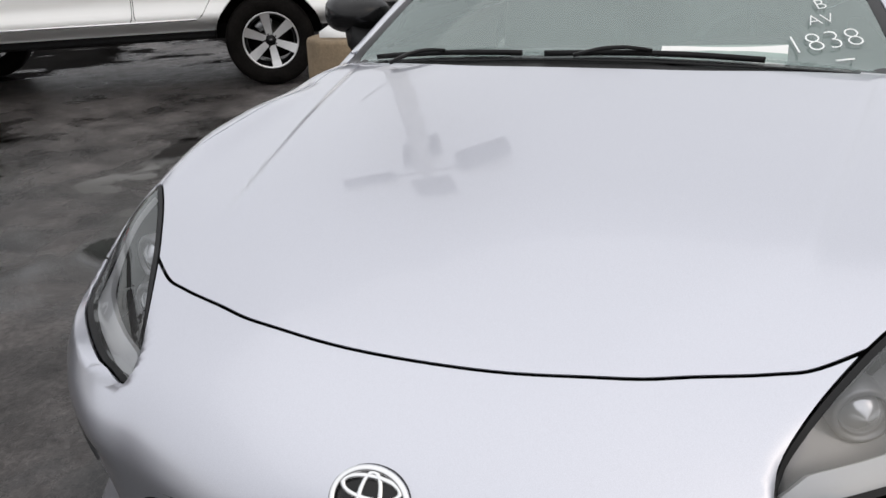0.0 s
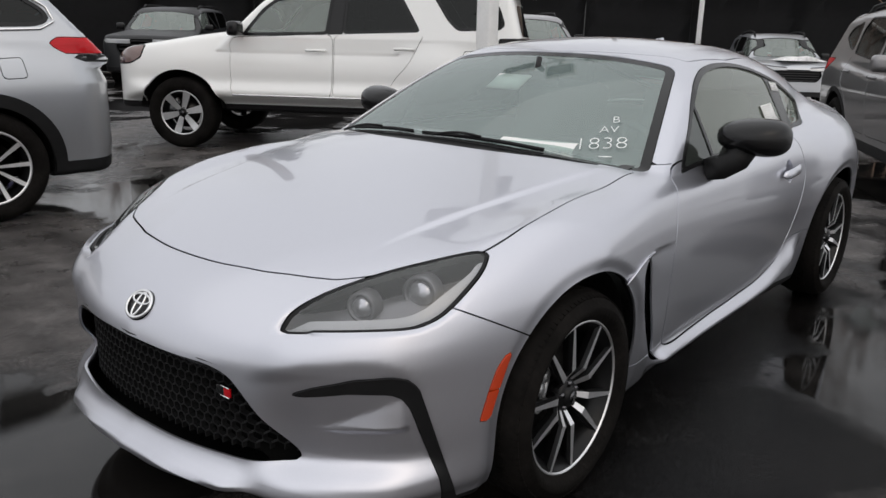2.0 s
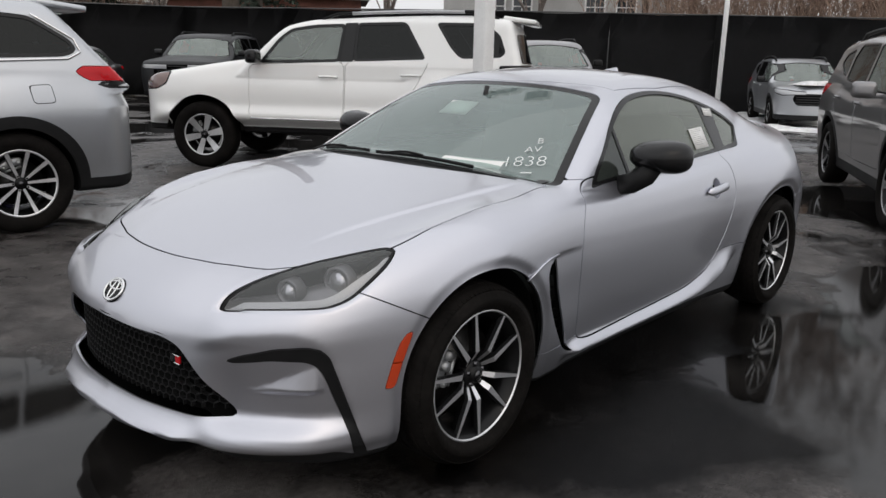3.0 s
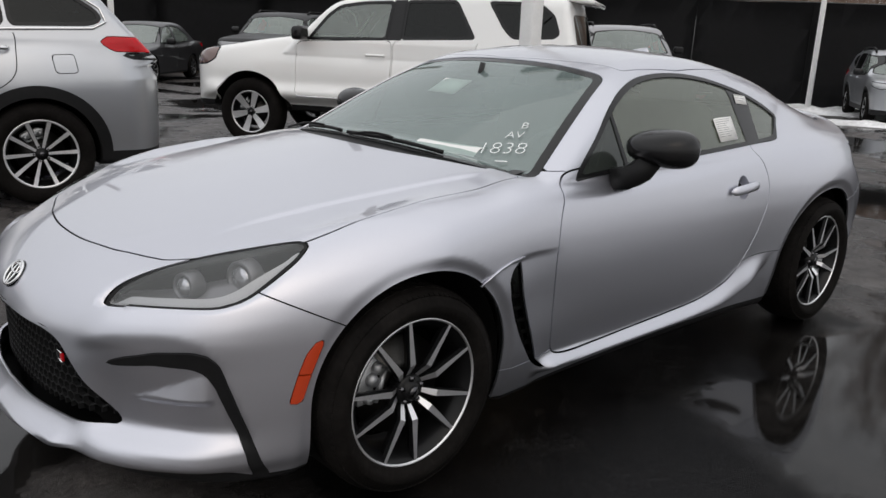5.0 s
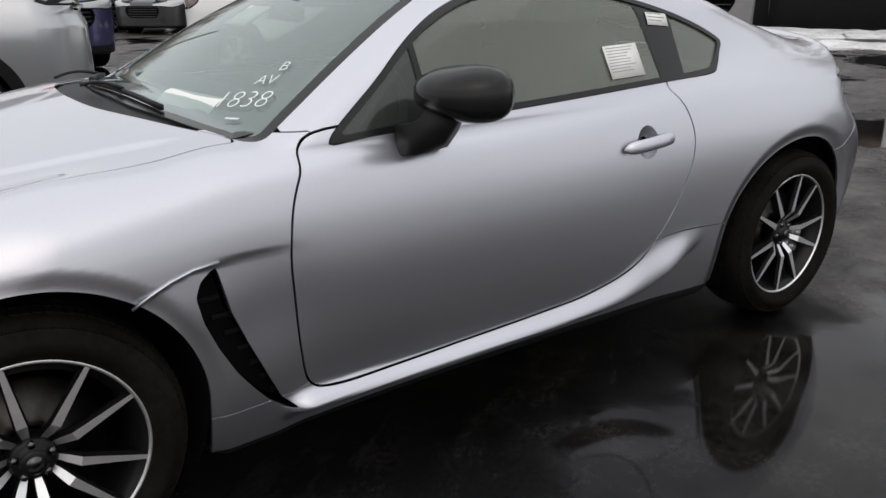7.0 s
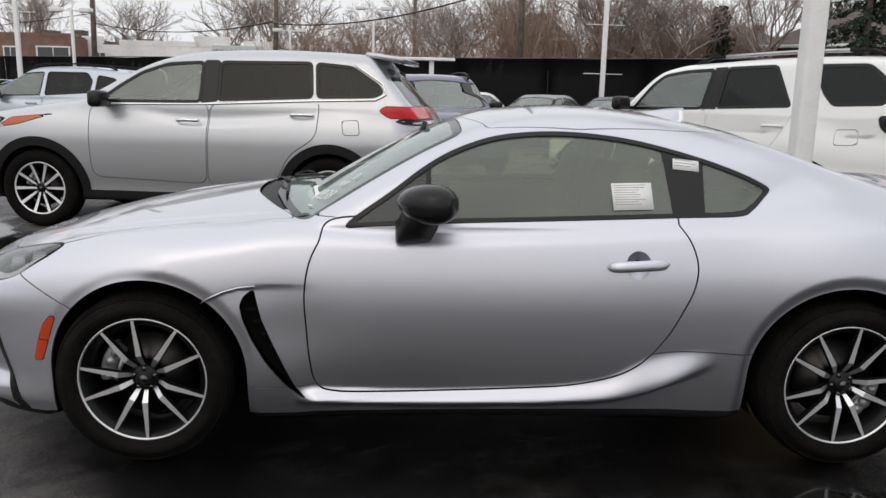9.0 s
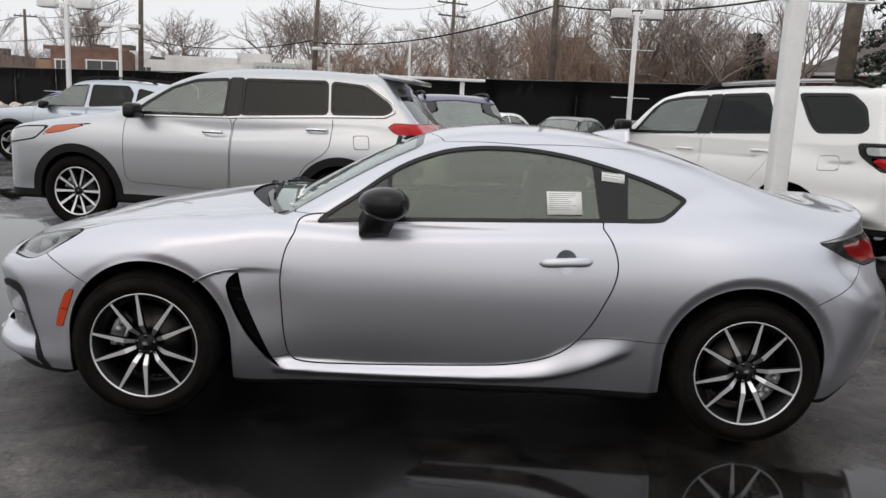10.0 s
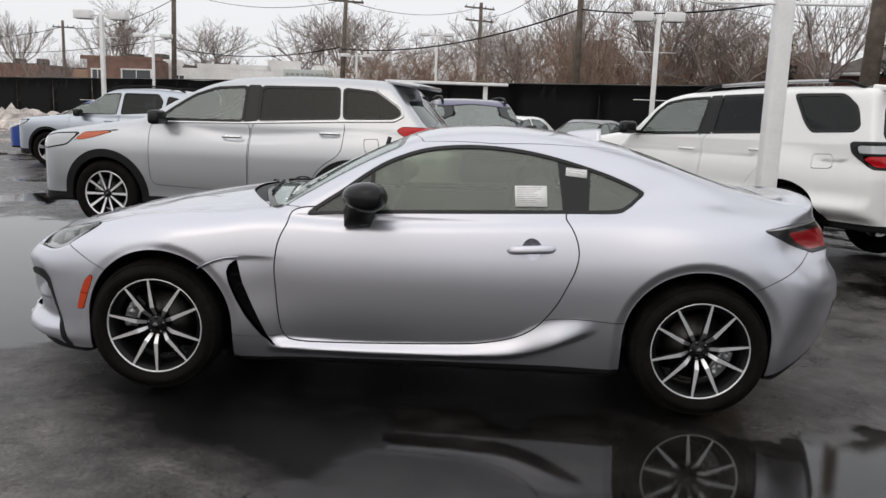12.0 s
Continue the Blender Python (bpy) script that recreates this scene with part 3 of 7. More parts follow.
        lip = np.hypot(x - cx, np.maximum(z - cz, 0)) - cr
        f = f + (0.011 if cx < 0 else 0.016) * ramp(-lip, -wide, 0.0) * (y > 0.55) * (lip > -0.06)
    # the head lamps' faces stand steeper than the nose: set back over a ledge at their lower edge
    q = (x < -1.45) & (z > 0.54) & (z < 0.84) & (y > 0.3)
    if q.any():
        du, dv = 0.821 * x[q] + 0.571 * y[q], 0.404 * x[q] - 0.58 * y[q] + 0.707 * z[q]
        f[q] = f[q] + 0.036 * ramp(-sdf2(LAMP, du, dv), -0.018, 0.018) * ramp(-dv - 0.06 * (du + 1.1), 0.545, 0.675)
    # greenhouse
    gside = 0.88 * (y - (0.782 - 0.53 * np.maximum(z - 0.88, 0) - taper(x) - 0.25 * np.maximum(z - 1.12, 0) ** 1.0))
    groof = z - (roof_c(x) - 0.13 * y**2 - 0.05 * y**4)
    gwind = (z - (0.952 + 0.53 * (x + 0.745) - 0.10 * (x + 0.45) ** 2 - 0.15 * y**2)) * 0.88
    g = smax(smax(gside, groof, 0.09), gwind, 0.05)
    g = np.maximum(np.maximum(g, 0.80 - z), x - 1.93)
    k = 0.012 + 0.16 * ramp(x, 0.75, 1.3)
    return smin(f, g, k)


coupe = thing("sports_coupe", "silver two-door sports coupe, damp, parked on wet asphalt", "car")
S = shell(coupe_field, -1.45, 1.5, 0.5, 270, 240, 76)


def disc(cx, cz, r, ymin=0.35):
    return lambda v: np.where(np.abs(v[:, 1]) > ymin, np.hypot(v[:, 0] - cx, v[:, 2] - cz) - r, 1.0)


def flat(poly, a, b, where, off=0.0):
    """A field from an outline drawn on the plane of axes a and b, only where the mask says."""
    def field(v):
        ok = where(v)
        out = np.full(len(v), 1.0)
        q = v[ok]
        out[ok] = sdf2(poly, a(q), b(q)) + off
        return out
    return field


ax = lambda v: v[:, 0]  # noqa: E731
ay = lambda v: v[:, 1]  # noqa: E731
az = lambda v: v[:, 2]  # noqa: E731
adiag = lambda v: 0.821 * v[:, 0] - 0.571 * v[:, 1]  # noqa: E731

aup = lambda v: 0.404 * v[:, 0] + 0.58 * v[:, 1] + 0.707 * v[:, 2]  # noqa: E731

GRILLE = rounded([(0.3, 0.530), (0.0, 0.533), (-0.30, 0.532), (-0.365, 0.516), (-0.412, 0.468), (-0.522, 0.302), (-0.42, 0.298), (-0.2, 0.298), (0.0, 0.299), (0.3, 0.298)], 0.03)
CVENT = rounded([(-1.384, 0.491), (-1.332, 0.514), (-1.243, 0.536), (-1.155, 0.541), (-1.112, 0.532), (-1.086, 0.505), (-1.060, 0.428), (-1.030, 0.338), (-0.970, 0.165), (-1.012, 0.16), (-1.028, 0.249), (-1.074, 0.366), (-1.103, 0.446), (-1.124, 0.478), (-1.156, 0.494), (-1.255, 0.499), (-1.362, 0.485)], 0.010)
MARKER = rounded([(-1.577, 0.546), (-1.603, 0.541), (-1.628, 0.512), (-1.650, 0.457), (-1.674, 0.376), (-1.640, 0.371), (-1.614, 0.450), (-1.590, 0.513)], 0.006)
FVENT = rounded([(-0.929, 0.598), (-0.915, 0.632), (-0.878, 0.660), (-0.853, 0.547), (-0.819, 0.461), (-0.777, 0.364), (-0.74, 0.283), (-0.693, 0.238), (-0.73, 0.248), (-0.77, 0.282), (-0.81, 0.333), (-0.849, 0.389), (-0.888, 0.464), (-0.917, 0.537)], 0.008)
WINDOW = loop2([(-0.562, 0.878), (-0.40, 0.997), (-0.282, 1.083), (-0.174, 1.142), (-0.039, 1.188), (0.097, 1.208), (0.232, 1.213), (0.368, 1.206), (0.504, 1.188), (0.641, 1.158), (0.778, 1.12), (0.90, 1.078), (0.985, 1.04), (1.012, 1.018), (0.985, 0.99), (0.93, 0.948), (0.86, 0.925), (0.616, 0.917), (0.2, 0.903), (-0.155, 0.891), (-0.45, 0.876)], 6)
DOOR = loop2([(-0.60, 0.90), (-0.655, 0.82), (-0.688, 0.742), (-0.703, 0.635), (-0.698, 0.527), (-0.687, 0.392), (-0.665, 0.30), (-0.60, 0.272), (-0.397, 0.266), (-0.128, 0.272), (0.139, 0.285), (0.271, 0.297), (0.402, 0.325), (0.49, 0.365), (0.555, 0.42), (0.615, 0.503), (0.655, 0.585), (0.69, 0.666), (0.703, 0.746), (0.685, 0.824), (0.645, 0.89), (0.60, 0.93), (0.2, 0.925), (-0.3, 0.91)], 6)
TAIL = rounded([(1.535, 0.880), (1.66, 0.899), (2.3, 0.918), (2.3, 0.765), (1.84, 0.762), (1.70, 0.806)], 0.010)
HOOD = loop2([(-1.872, 0.44), (-1.932, 0.26), (-1.956, 0.1), (-1.956, -0.1), (-1.932, -0.26), (-1.903, -0.35), (-1.872, -0.44), (-1.842, -0.50), (-1.74, -0.61), (-1.62, -0.700), (-1.52, -0.727), (-1.38, -0.730), (-1.15, -0.722), (-0.965, -0.716), (-0.82, -0.712), (-0.762, -0.708), (-0.772, -0.66), (-0.855, -0.52), (-0.945, -0.3), (-0.975, -0.1), (-0.975, 0.1), (-0.945, 0.3)], 6)
WIND = rounded([(-0.88, 0.3), (-0.90, 0.0), (-0.88, -0.3), (-0.81, -0.55), (-0.745, -0.715), (-0.70, -0.735), (-0.40, -0.635), (-0.14, -0.545), (-0.14, -0.3), (-0.15, 0.0), (-0.11, 0.3)], 0.05)
BACK = rounded([(0.98, 0.3), (1.0, -0.42), (1.06, -0.47), (1.55, -0.40), (1.68, -0.36), (1.70, 0.3)], 0.06)
ROOF = rounded([(-0.10, 0.3), (-0.14, 0.0), (-0.10, -0.3), (-0.045, -0.543), (0.3, -0.565), (0.7, -0.53), (0.985, -0.45), (0.965, 0.3)], 0.02)
TRUNK = rounded([(1.70, 0.3), (1.70, -0.45), (1.80, -0.58), (2.3, -0.56), (2.3, 0.3)], 0.05)


def cut_gap(skin, field, gap=0.005):
    """Cuts out a panel with a gap round it: the panel and the rest."""
    panel = skin.cut(lambda v: field(v) + gap / 2)[0]
    rest = skin.cut(lambda v: gap / 2 - field(v))[0]
    return panel, rest


front_only = lambda v: v[:, 0] < -1.4  # noqa: E731
upper = lambda v: v[:, 2] > 0.84  # noqa: E731
side_only = lambda v: v[:, 1] < -0.42  # noqa: E731

R = S
for cx, cz, cr in ARCHES:
    R = R.cut(lambda v: np.where(np.abs(v[:, 1]) > 0.35, np.hypot(v[:, 0] - cx, np.maximum(v[:, 2] - cz, 0)) - cr, 1.0))[1]
f_wind = flat(WIND, ax, ay, lambda v: (v[:, 2] > 0.86) & (v[:, 0] < 0.1) & (v[:, 0] > -1.0))
f_side = flat(WINDOW, ax, az, lambda v: side_only(v) & upper(v))
f_back = flat(BACK, ax, ay, lambda v: (v[:, 2] > 0.9) & (v[:, 0] > 0.8))
wind, R = cut_gap(R, f_wind, 0.003)
glazing, R = cut_gap(R, f_side, 0.002)
back, R = cut_gap(R, f_back, 0.003)
lamp_f = flat(LAMP, adiag, aup, lambda v: (v[:, 0] < -1.45) & (v[:, 2] > 0.55))
lamp, R = cut_gap(R, lamp_f, 0.004)
grille_f = flat(GRILLE, ay, az, lambda v: (v[:, 0] < -1.9) & (v[:, 2] < 0.6))
mouth, R = R.cut(grille_f)
cv_f = flat(CVENT, adiag, az, lambda v: (v[:, 0] < -1.55) & (v[:, 2] < 0.6))
cvent, R = cut_gap(R, cv_f, 0.002)
mk_f = flat(MARKER, ax, az, lambda v: side_only(v) & (v[:, 0] < -1.4))
marker, R = cut_gap(R, mk_f, 0.003)
fv_f = flat(FVENT, ax, az, side_only)
fvent, R = R.cut(fv_f)
tail_f = flat(TAIL, ax, az, lambda v: (v[:, 1] < -0.3) & (v[:, 0] > 1.5))
tail, R = cut_gap(R, tail_f, 0.004)
_, INNER = R.cut(lambda v: np.maximum(v[:, 0] + 1.66, v[:, 2] - 0.31))
under, R = R.cut(lambda v: v[:, 2] - 0.174 - 0.018 * ramp(v[:, 0], -0.9, 0.9) - 0.040 * ramp(-v[:, 0], 1.74, 1.84) + 0.012 * ramp(np.abs(v[:, 1]), 0.36, 0.46) * ramp(-v[:, 0], 1.74, 1.84) - 0.40 * np.maximum(v[:, 0] - 1.62, 0))
hood_f = flat(HOOD, ax, ay, lambda v: (v[:, 2] > 0.62) & (v[:, 0] < -0.7))
hood, R = cut_gap(R, hood_f, 0.0055)
door_f = flat(DOOR, ax, az, lambda v: side_only(v) & (v[:, 2] < 0.95))
door, R = cut_gap(R, door_f, 0.006)
grip_f = lambda v: np.where(v[:, 1] < -0.4, np.hypot((v[:, 0] - 0.487) / 0.046, (v[:, 2] - 0.757) / 0.05) - 1.0, 1.0) * 0.045  # noqa: E731
grip, door = door.cut(grip_f)
trunk, R = cut_gap(R, flat(TRUNK, ax, ay, lambda v: (v[:, 2] > 0.80) & (v[:, 0] > 1.6)), 0.005)
roof, R = cut_gap(R, flat(ROOF, ax, ay, lambda v: v[:, 2] > 1.05), 0.005)
bumper, R = cut_gap(R, lambda v: np.maximum(v[:, 0] + 1.45, np.where((v[:, 0] > -1.80) & (v[:, 1] < -0.6), (v[:, 2] - (0.675 - 0.52 * (v[:, 0] + 1.716))) * 0.85, -0.05)), 0.004)
rbump, R = cut_gap(R, lambda v: np.maximum(1.45 - v[:, 0], (v[:, 2] - (0.635 + 0.50 * (v[:, 0] - 1.545))) * 0.85), 0.004)
rtrim, rbump = rbump.cut(flat(rounded([(1.70, 0.19), (1.86, 0.235), (1.935, 0.345), (1.962, 0.53), (2.3, 0.56), (2.3, 0.05), (1.70, 0.05)], 0.01), ax, az, lambda v: v[:, 0] > 1.6))
rock_z = spline([(-0.95, 0.282), (-0.69, 0.293), (-0.62, 0.31), (0, 0.32), (0.27, 0.34), (0.41, 0.38), (0.54, 0.420), (0.97, 0.425)])
rocker, R = cut_gap(R, lambda v: np.maximum(v[:, 2] - rock_z(v[:, 0]), np.maximum(-0.96 - v[:, 0], v[:, 0] - 0.97)), 0.004)
fender, R = cut_gap(R, lambda v: np.maximum(v[:, 0] + 0.60, v[:, 2] - 0.905), 0.003)
cowl, R = R.cut(lambda v: np.maximum(v[:, 0] + 0.66, 0.80 - v[:, 2]))

EDGE = 0.008
for nm, sk, lab in (("fender", fender, ""), ("quarter_panel", R, ""), ("door", door, ""), ("rocker_cover", rocker, "flared silver sill cover")):
    for s in (sk, sk.mirrored()):
        skin_object(nm, s, PAINT, coupe, lab, EDGE)
skin_object("hood", hood.both(), PAINT, coupe, "", 0.0025)
for nm, sk in (("front_bumper", bumper), ("rear_bumper", rbump), ("trunk_lid", trunk), ("roof", roof)):
    skin_object(nm, sk.both(), PAINT, coupe, "", EDGE)
skin_object("bumper_trim", rtrim.both().moved(-0.004), BLACK_PLASTIC, coupe, "black lower rear bumper trim", 0.02)
skin_object("cowl_panel", cowl.both().moved(-0.012), BLACK_PLASTIC, coupe, "black plastic cowl under the windscreen", 0.01)
skin_object("underbody", under.both(), BLACK_PLASTIC, coupe, "black lower skirt", 0.02)
skin_object("inner_shell", INNER.both().moved(-0.02), GAP, coupe, "dark inner structure")
frit, pane = wind.cut(lambda v: -0.035 - f_wind(v))
skin_object("windscreen_border", frit.both().moved(-0.003), BLACK_GLOSS, coupe, "black ceramic border", 0.006)
pane_ob = skin_object("windscreen", pane.both().moved(-0.004), GLASS_WIND, coupe, "misted greenish laminated glass")
pane_ob.visible_shadow = False
frit, pane = back.cut(lambda v: -0.03 - f_back(v))
skin_object("rear_window_border", frit.both().moved(-0.003), BLACK_GLOSS, coupe, "black ceramic border", 0.006)
pane_ob = skin_object("rear_window", pane.both().moved(-0.004), GLASS_SIDE, coupe, "greenish glass")
trim, pane = glazing.cut(lambda v: -0.0155 - f_side(v))
pillar_f = lambda v: np.maximum(0.63 - v[:, 0] - 0.12 * (v[:, 2] - 0.92), v[:, 0] - 0.748 - 0.05 * (v[:, 2] - 0.92))  # noqa: E731
pillar, pane = pane.cut(pillar_f)
div, pane = pane.cut(lambda v: np.abs(v[:, 0] + 0.268) - 0.009)
qglass, dglass = pane.cut(lambda v: 0.7 - v[:, 0])
sail, dglass = dglass.cut(lambda v: v[:, 0] + 0.268)
for flip in (False, True):
    g = (lambda s: s.mirrored()) if flip else (lambda s: s)
    skin_object("window_trim", g(trim).moved(0.002), BLACK_GLOSS, coupe, "black window surround", 0.012)
    skin_object("pillar_cover", g(pillar).moved(-0.002), BLACK_GLOSS, coupe, "gloss black pillar cover", 0.008)
    skin_object("division_bar", g(div).moved(-0.001), BLACK_GLOSS, coupe, "", 0.008)
    skin_object("corner_window", g(sail).moved(-0.005), GLASS_SAIL, coupe, "corner glass behind the mirror, tinted with its dark reflection").visible_shadow = False
    for nm, sk in (("quarter_window", qglass), ("door_window", dglass)):
        skin_object(nm, g(sk).moved(-0.005), GLASS_DOOR, coupe, "greenish tinted glass").visible_shadow = False
    # head lamp: dark housing, clear lens over it
    ring, lens = lamp.cut(lambda v: -0.010 - lamp_f(v))
    skin_object("lamp_border", g(ring).moved(-0.001), BLACK_PLASTIC, coupe, "gloss black lamp edge", 0.02)
    skin_object("headlamp_lens", g(lens), CLEAR, coupe, "clear lens").visible_shadow = False
    dish = Skin(grip.v - grip.n * (0.024 * (1 - ((grip_f(grip.v) + 0.045) / 0.045) ** 2))[:, None], grip.n, grip.f)
    dm = g(dish)
    grid_mesh("handle_recess", dm.v.tolist(), dm.f, PAINT, coupe, "dished silver grip recess")
    for half in cut_gap(marker, lambda v: v[:, 2] - 0.452 + 0.1 * (v[:, 0] + 1.62), 0.005):
        skin_object("side_marker", g(half).moved(0.002), AMBER, coupe, "amber side marker lamp", 0.008)
    skin_object("bumper_vent_trim", g(cvent).moved(0.004), BLACK_PLASTIC, coupe, "black plastic corner vent", 0.02)
    skin_object("fender_vent", g(fvent).moved(-0.045), GAP, coupe, "black side vent behind the wheel")
    red_in, smoke = tail.cut(flat(rounded([(1.672, 0.866), (2.3, 0.876), (2.3, 0.78), (1.82, 0.778), (1.72, 0.822)], 0.010), ax, az, lambda v: v[:, 0] > 1.5))
    cap_s, smoke = smoke.cut(lambda v: 0.882 + 0.05 * (v[:, 0] - 1.6) - v[:, 2])
    tl = skin_object("tail_lamp", g(smoke).moved(0.001), BLACK_GLOSS, coupe, "smoked black tail lamp", 0.02)
    skin_object("lamp_top", g(cap_s).moved(0.001), ALLOY, tl, "pale grey upper lamp edge", 0.02)
    skin_object("red_lens", g(red_in).moved(0.0), DARK_RED, tl, "red lamp lens", 0.02)

# ---- wheels ----


def wheel(name, rt, rr, width, spokes, face, pocket, blade=0.03, label="", flare=1.0, lip=0.012, double=False, plain=False, root=0.62, pairs=None, hub=0.07):
    """A wheel at the origin with its outer face towards -y: tyre, rim, spokes, disc, hub."""
    w = thing(name, label or "", "")
    h = width / 2
    bm = bmesh.new()
    prof = [(rr - 0.01, h * 0.72), (rr + 0.02, h * 0.98), ((rt + rr) / 2, h * 1.06), (rt - 0.040, h * 1.02), (rt - 0.020, h * 0.93), (rt - 0.006, h * 0.76), (rt, h * 0.5)]
    lathe(bm, [(r, -y) for r, y in prof] + [(r, y) for r, y in prof[::-1]], 72)
    part("tyre", bm, RUBBER, w, "black rubber tyre with a worn tread")
    if not plain:
        bm = bmesh.new()
        n = 96
        for k in range(n):
            a = 2 * math.pi * k / n
            for s in (-1, 1):
                m = Matrix.Rotation(a, 4, "Y") @ Matrix.Translation((rt - 0.013, s * h * 0.76, 0)) @ Matrix.Rotation(s * 0.35, 4, "Z")
                box(bm, (0, 0, 0), (0.011, h * 0.28, 2 * math.pi * rt / n * 0.78), m)
            for s in (-0.36, 0, 0.36):
                m = Matrix.Rotation(a + 0.03 * s, 4, "Y") @ Matrix.Translation((rt - 0.004, s * h, 0))
                box(bm, (0, 0, 0), (0.014, h * 0.27, 2 * math.pi * rt / n * 0.8), m)
        part("tread", bm, RUBBER, w, "tread blocks", smooth=False)
    bm = bmesh.new()
    lathe(bm, [(rr + 0.004, -h * 0.74), (rr + 0.006, -h * 0.80), (rr - 0.002, -h * 0.84), (rr - lip, -h * 0.82), (rr - lip - 0.004, -h * 0.76)], 96)
    part("rim_lip", bm, face, w, "bright machined rim edge")
    bm = bmesh.new()
    lathe(bm, [(rr - lip - 0.002, -h * 0.79), (rr - 0.028, -h * 0.6), (rr - 0.04, 0.0), (rr - 0.03, h * 0.7), (rr, h * 0.75)], 72)
    part("rim_barrel", bm, pocket, w)
    yh, yr = -h * 0.62, -h * 0.80
    for k in range(spokes):
        a = 2 * math.pi * (k + 0.5) / spokes
        if pairs:
            a = radians(pairs[0] + 72 * (k // 2) + (k % 2 - 0.5) * pairs[1])
        for off in ((-0.13, 0.13) if double else (0,)):
            m = Matrix.Rotation(a, 4, "Y")
            r0, r1 = 0.045, rr - lip * 0.7
            b0, b1 = blade * root, blade * flare
            bm = bmesh.new()
            rows = []
            for t in ((0, 0.12, 0.24, 0.6, 1) if pairs else (0, 0.33, 0.66, 1)):
                r = r0 + (r1 - r0) * t
                b = b0 + (b1 - b0) * t
                y = yh + (yr - yh) * t + 0.004 * math.sin(math.pi * t)
                if pairs:
                    b *= 0.55 + 0.45 * min(t / 0.2, 1)
                    y = yr + 0.004 + 0.03 * (1 - min(t / 0.24, 1)) - 0.004 * t
                ang = off * t * (0.6 if double else 1)
                cz = r * math.sin(ang)
                rows.append([bm.verts.new(m @ Vector((r, yy, cz + zz))) for yy, zz in ((y, -b / 2), (y, b / 2), (y + 0.012, b / 2 + 0.004), (y + 0.034, b * 0.3), (y + 0.034, -b * 0.3), (y + 0.012, -b / 2 - 0.004))])
            for p, q in zip(rows, rows[1:]):
                for j in range(6):
                    fc = bm.faces.new((p[j], p[(j + 1) % 6], q[(j + 1) % 6], q[j]))
                    fc.material_index = 0 if j == 0 else 1
            bmesh.ops.recalc_face_normals(bm, faces=bm.faces)
            ob = part("spoke", bm, face, w, "", smooth=False)
            ob.data.materials.append(pocket)
    bm = bmesh.new()
    lathe(bm, [(0.0, yh - 0.012), (0.022, yh - 0.012), (0.028, yh - 0.008), (0.03, yh + 0.004), (hub - 0.008, yh + 0.002), (hub, yh + 0.012), (hub, yh + 0.05)], 40)
    part("hub", bm, pocket, w, "hub with a round centre cap")
    bm = bmesh.new()
    for r_, th in ((0.017, 0.003), (0.009, 0.0022)):
        bmesh.ops.create_cone(bm, cap_ends=True, segments=20, radius1=r_, radius2=r_, depth=th, matrix=Matrix.Translation((0, yh - 0.013, 0)) @ Matrix.Rotation(math.pi / 2, 4, "X"))
    part("centre_badge", bm, LUG, w, "small dark badge")
    for k in range(5):
        a = 2 * math.pi * k / 5 + 0.3
        bm = bmesh.new()
        tube(bm, (hub * 0.78 * math.cos(a), yh - 0.004, hub * 0.78 * math.sin(a)), (hub * 0.78 * math.cos(a), yh + 0.02, hub * 0.78 * math.sin(a)), 0.008, n=6)
        part("lug_nut", bm, LUG, w)
    bm = bmesh.new()
    lathe(bm, [(0.05, -0.01), (0.075, -0.012), (0.08, 0.0), (rr * 0.68, 0.0), (rr * 0.68, 0.022), (0.05, 0.022)], 56)
    part("brake_disc", bm, STEEL, w, "worn steel brake disc")
    bm = bmesh.new()
    arc = [(rr * 0.62 * math.cos(q), rr * 0.62 * math.sin(q)) for q in np.linspace(math.pi - 0.85, math.pi + 0.15, 8)]
    ribbon(bm, [(p, -0.005, q) for p, q in arc], 0.058, 0.05, (0, 1, 0))
    bmesh.ops.bevel(bm, geom=bm.edges[:], offset=0.006, segments=1, affect="EDGES")
    for k in (1, 3, 6):
        p, q = arc[k]
        tube(bm, (p * 0.97, -0.052, q * 0.97), (p * 0.97, 0.0, q * 0.97), 0.017 if k != 6 else 0.011, 0.020, n=14)
    tube(bm, (arc[0][0] * 0.8, -0.036, arc[0][1] * 0.8), (arc[7][0] * 0.8, -0.036, arc[7][1] * 0.8), 0.009, n=8)
    part("brake_caliper", bm, CALIPER, w, "grey cast brake caliper")
    return w


BLACK_ALLOY = material("black_wheel_paint", (0.006, 0.006, 0.0064), 0.35, 0.0, coat=0.06, spec=0.2)


def fit_wheels(master, parent, places):
    """Sets a wheel at each (x, y, z, right side, turn) of a car."""
    for n, (x, y, z, right, spin) in enumerate(places):
        m = Matrix.Translation((x, y, z)) @ Matrix.Rotation(math.pi if right else 0, 4, "Z") @ Matrix.Rotation(spin, 4, "Y")
        if n == 0:
            w = master
            w.matrix_basis = m
        else:
            w = copy_thing(master, m)
        w.parent = parent


cw = wheel("wheel", 0.313, 0.227, 0.215, 10, MACHINED, BLACK_ALLOY, 0.0235, "ten-spoke black and machined alloy wheel", 0.44, 0.004, root=1.0, pairs=(31.5, 31), hub=0.048)
fit_wheels(cw, coupe, [(-1.280, -0.757, 0.315, 0, 0.0), (1.283, -0.770, 0.315, 0, radians(192)), (-1.280, 0.757, 0.315, 1, 0.0), (1.283, 0.770, 0.315, 1, radians(192))])


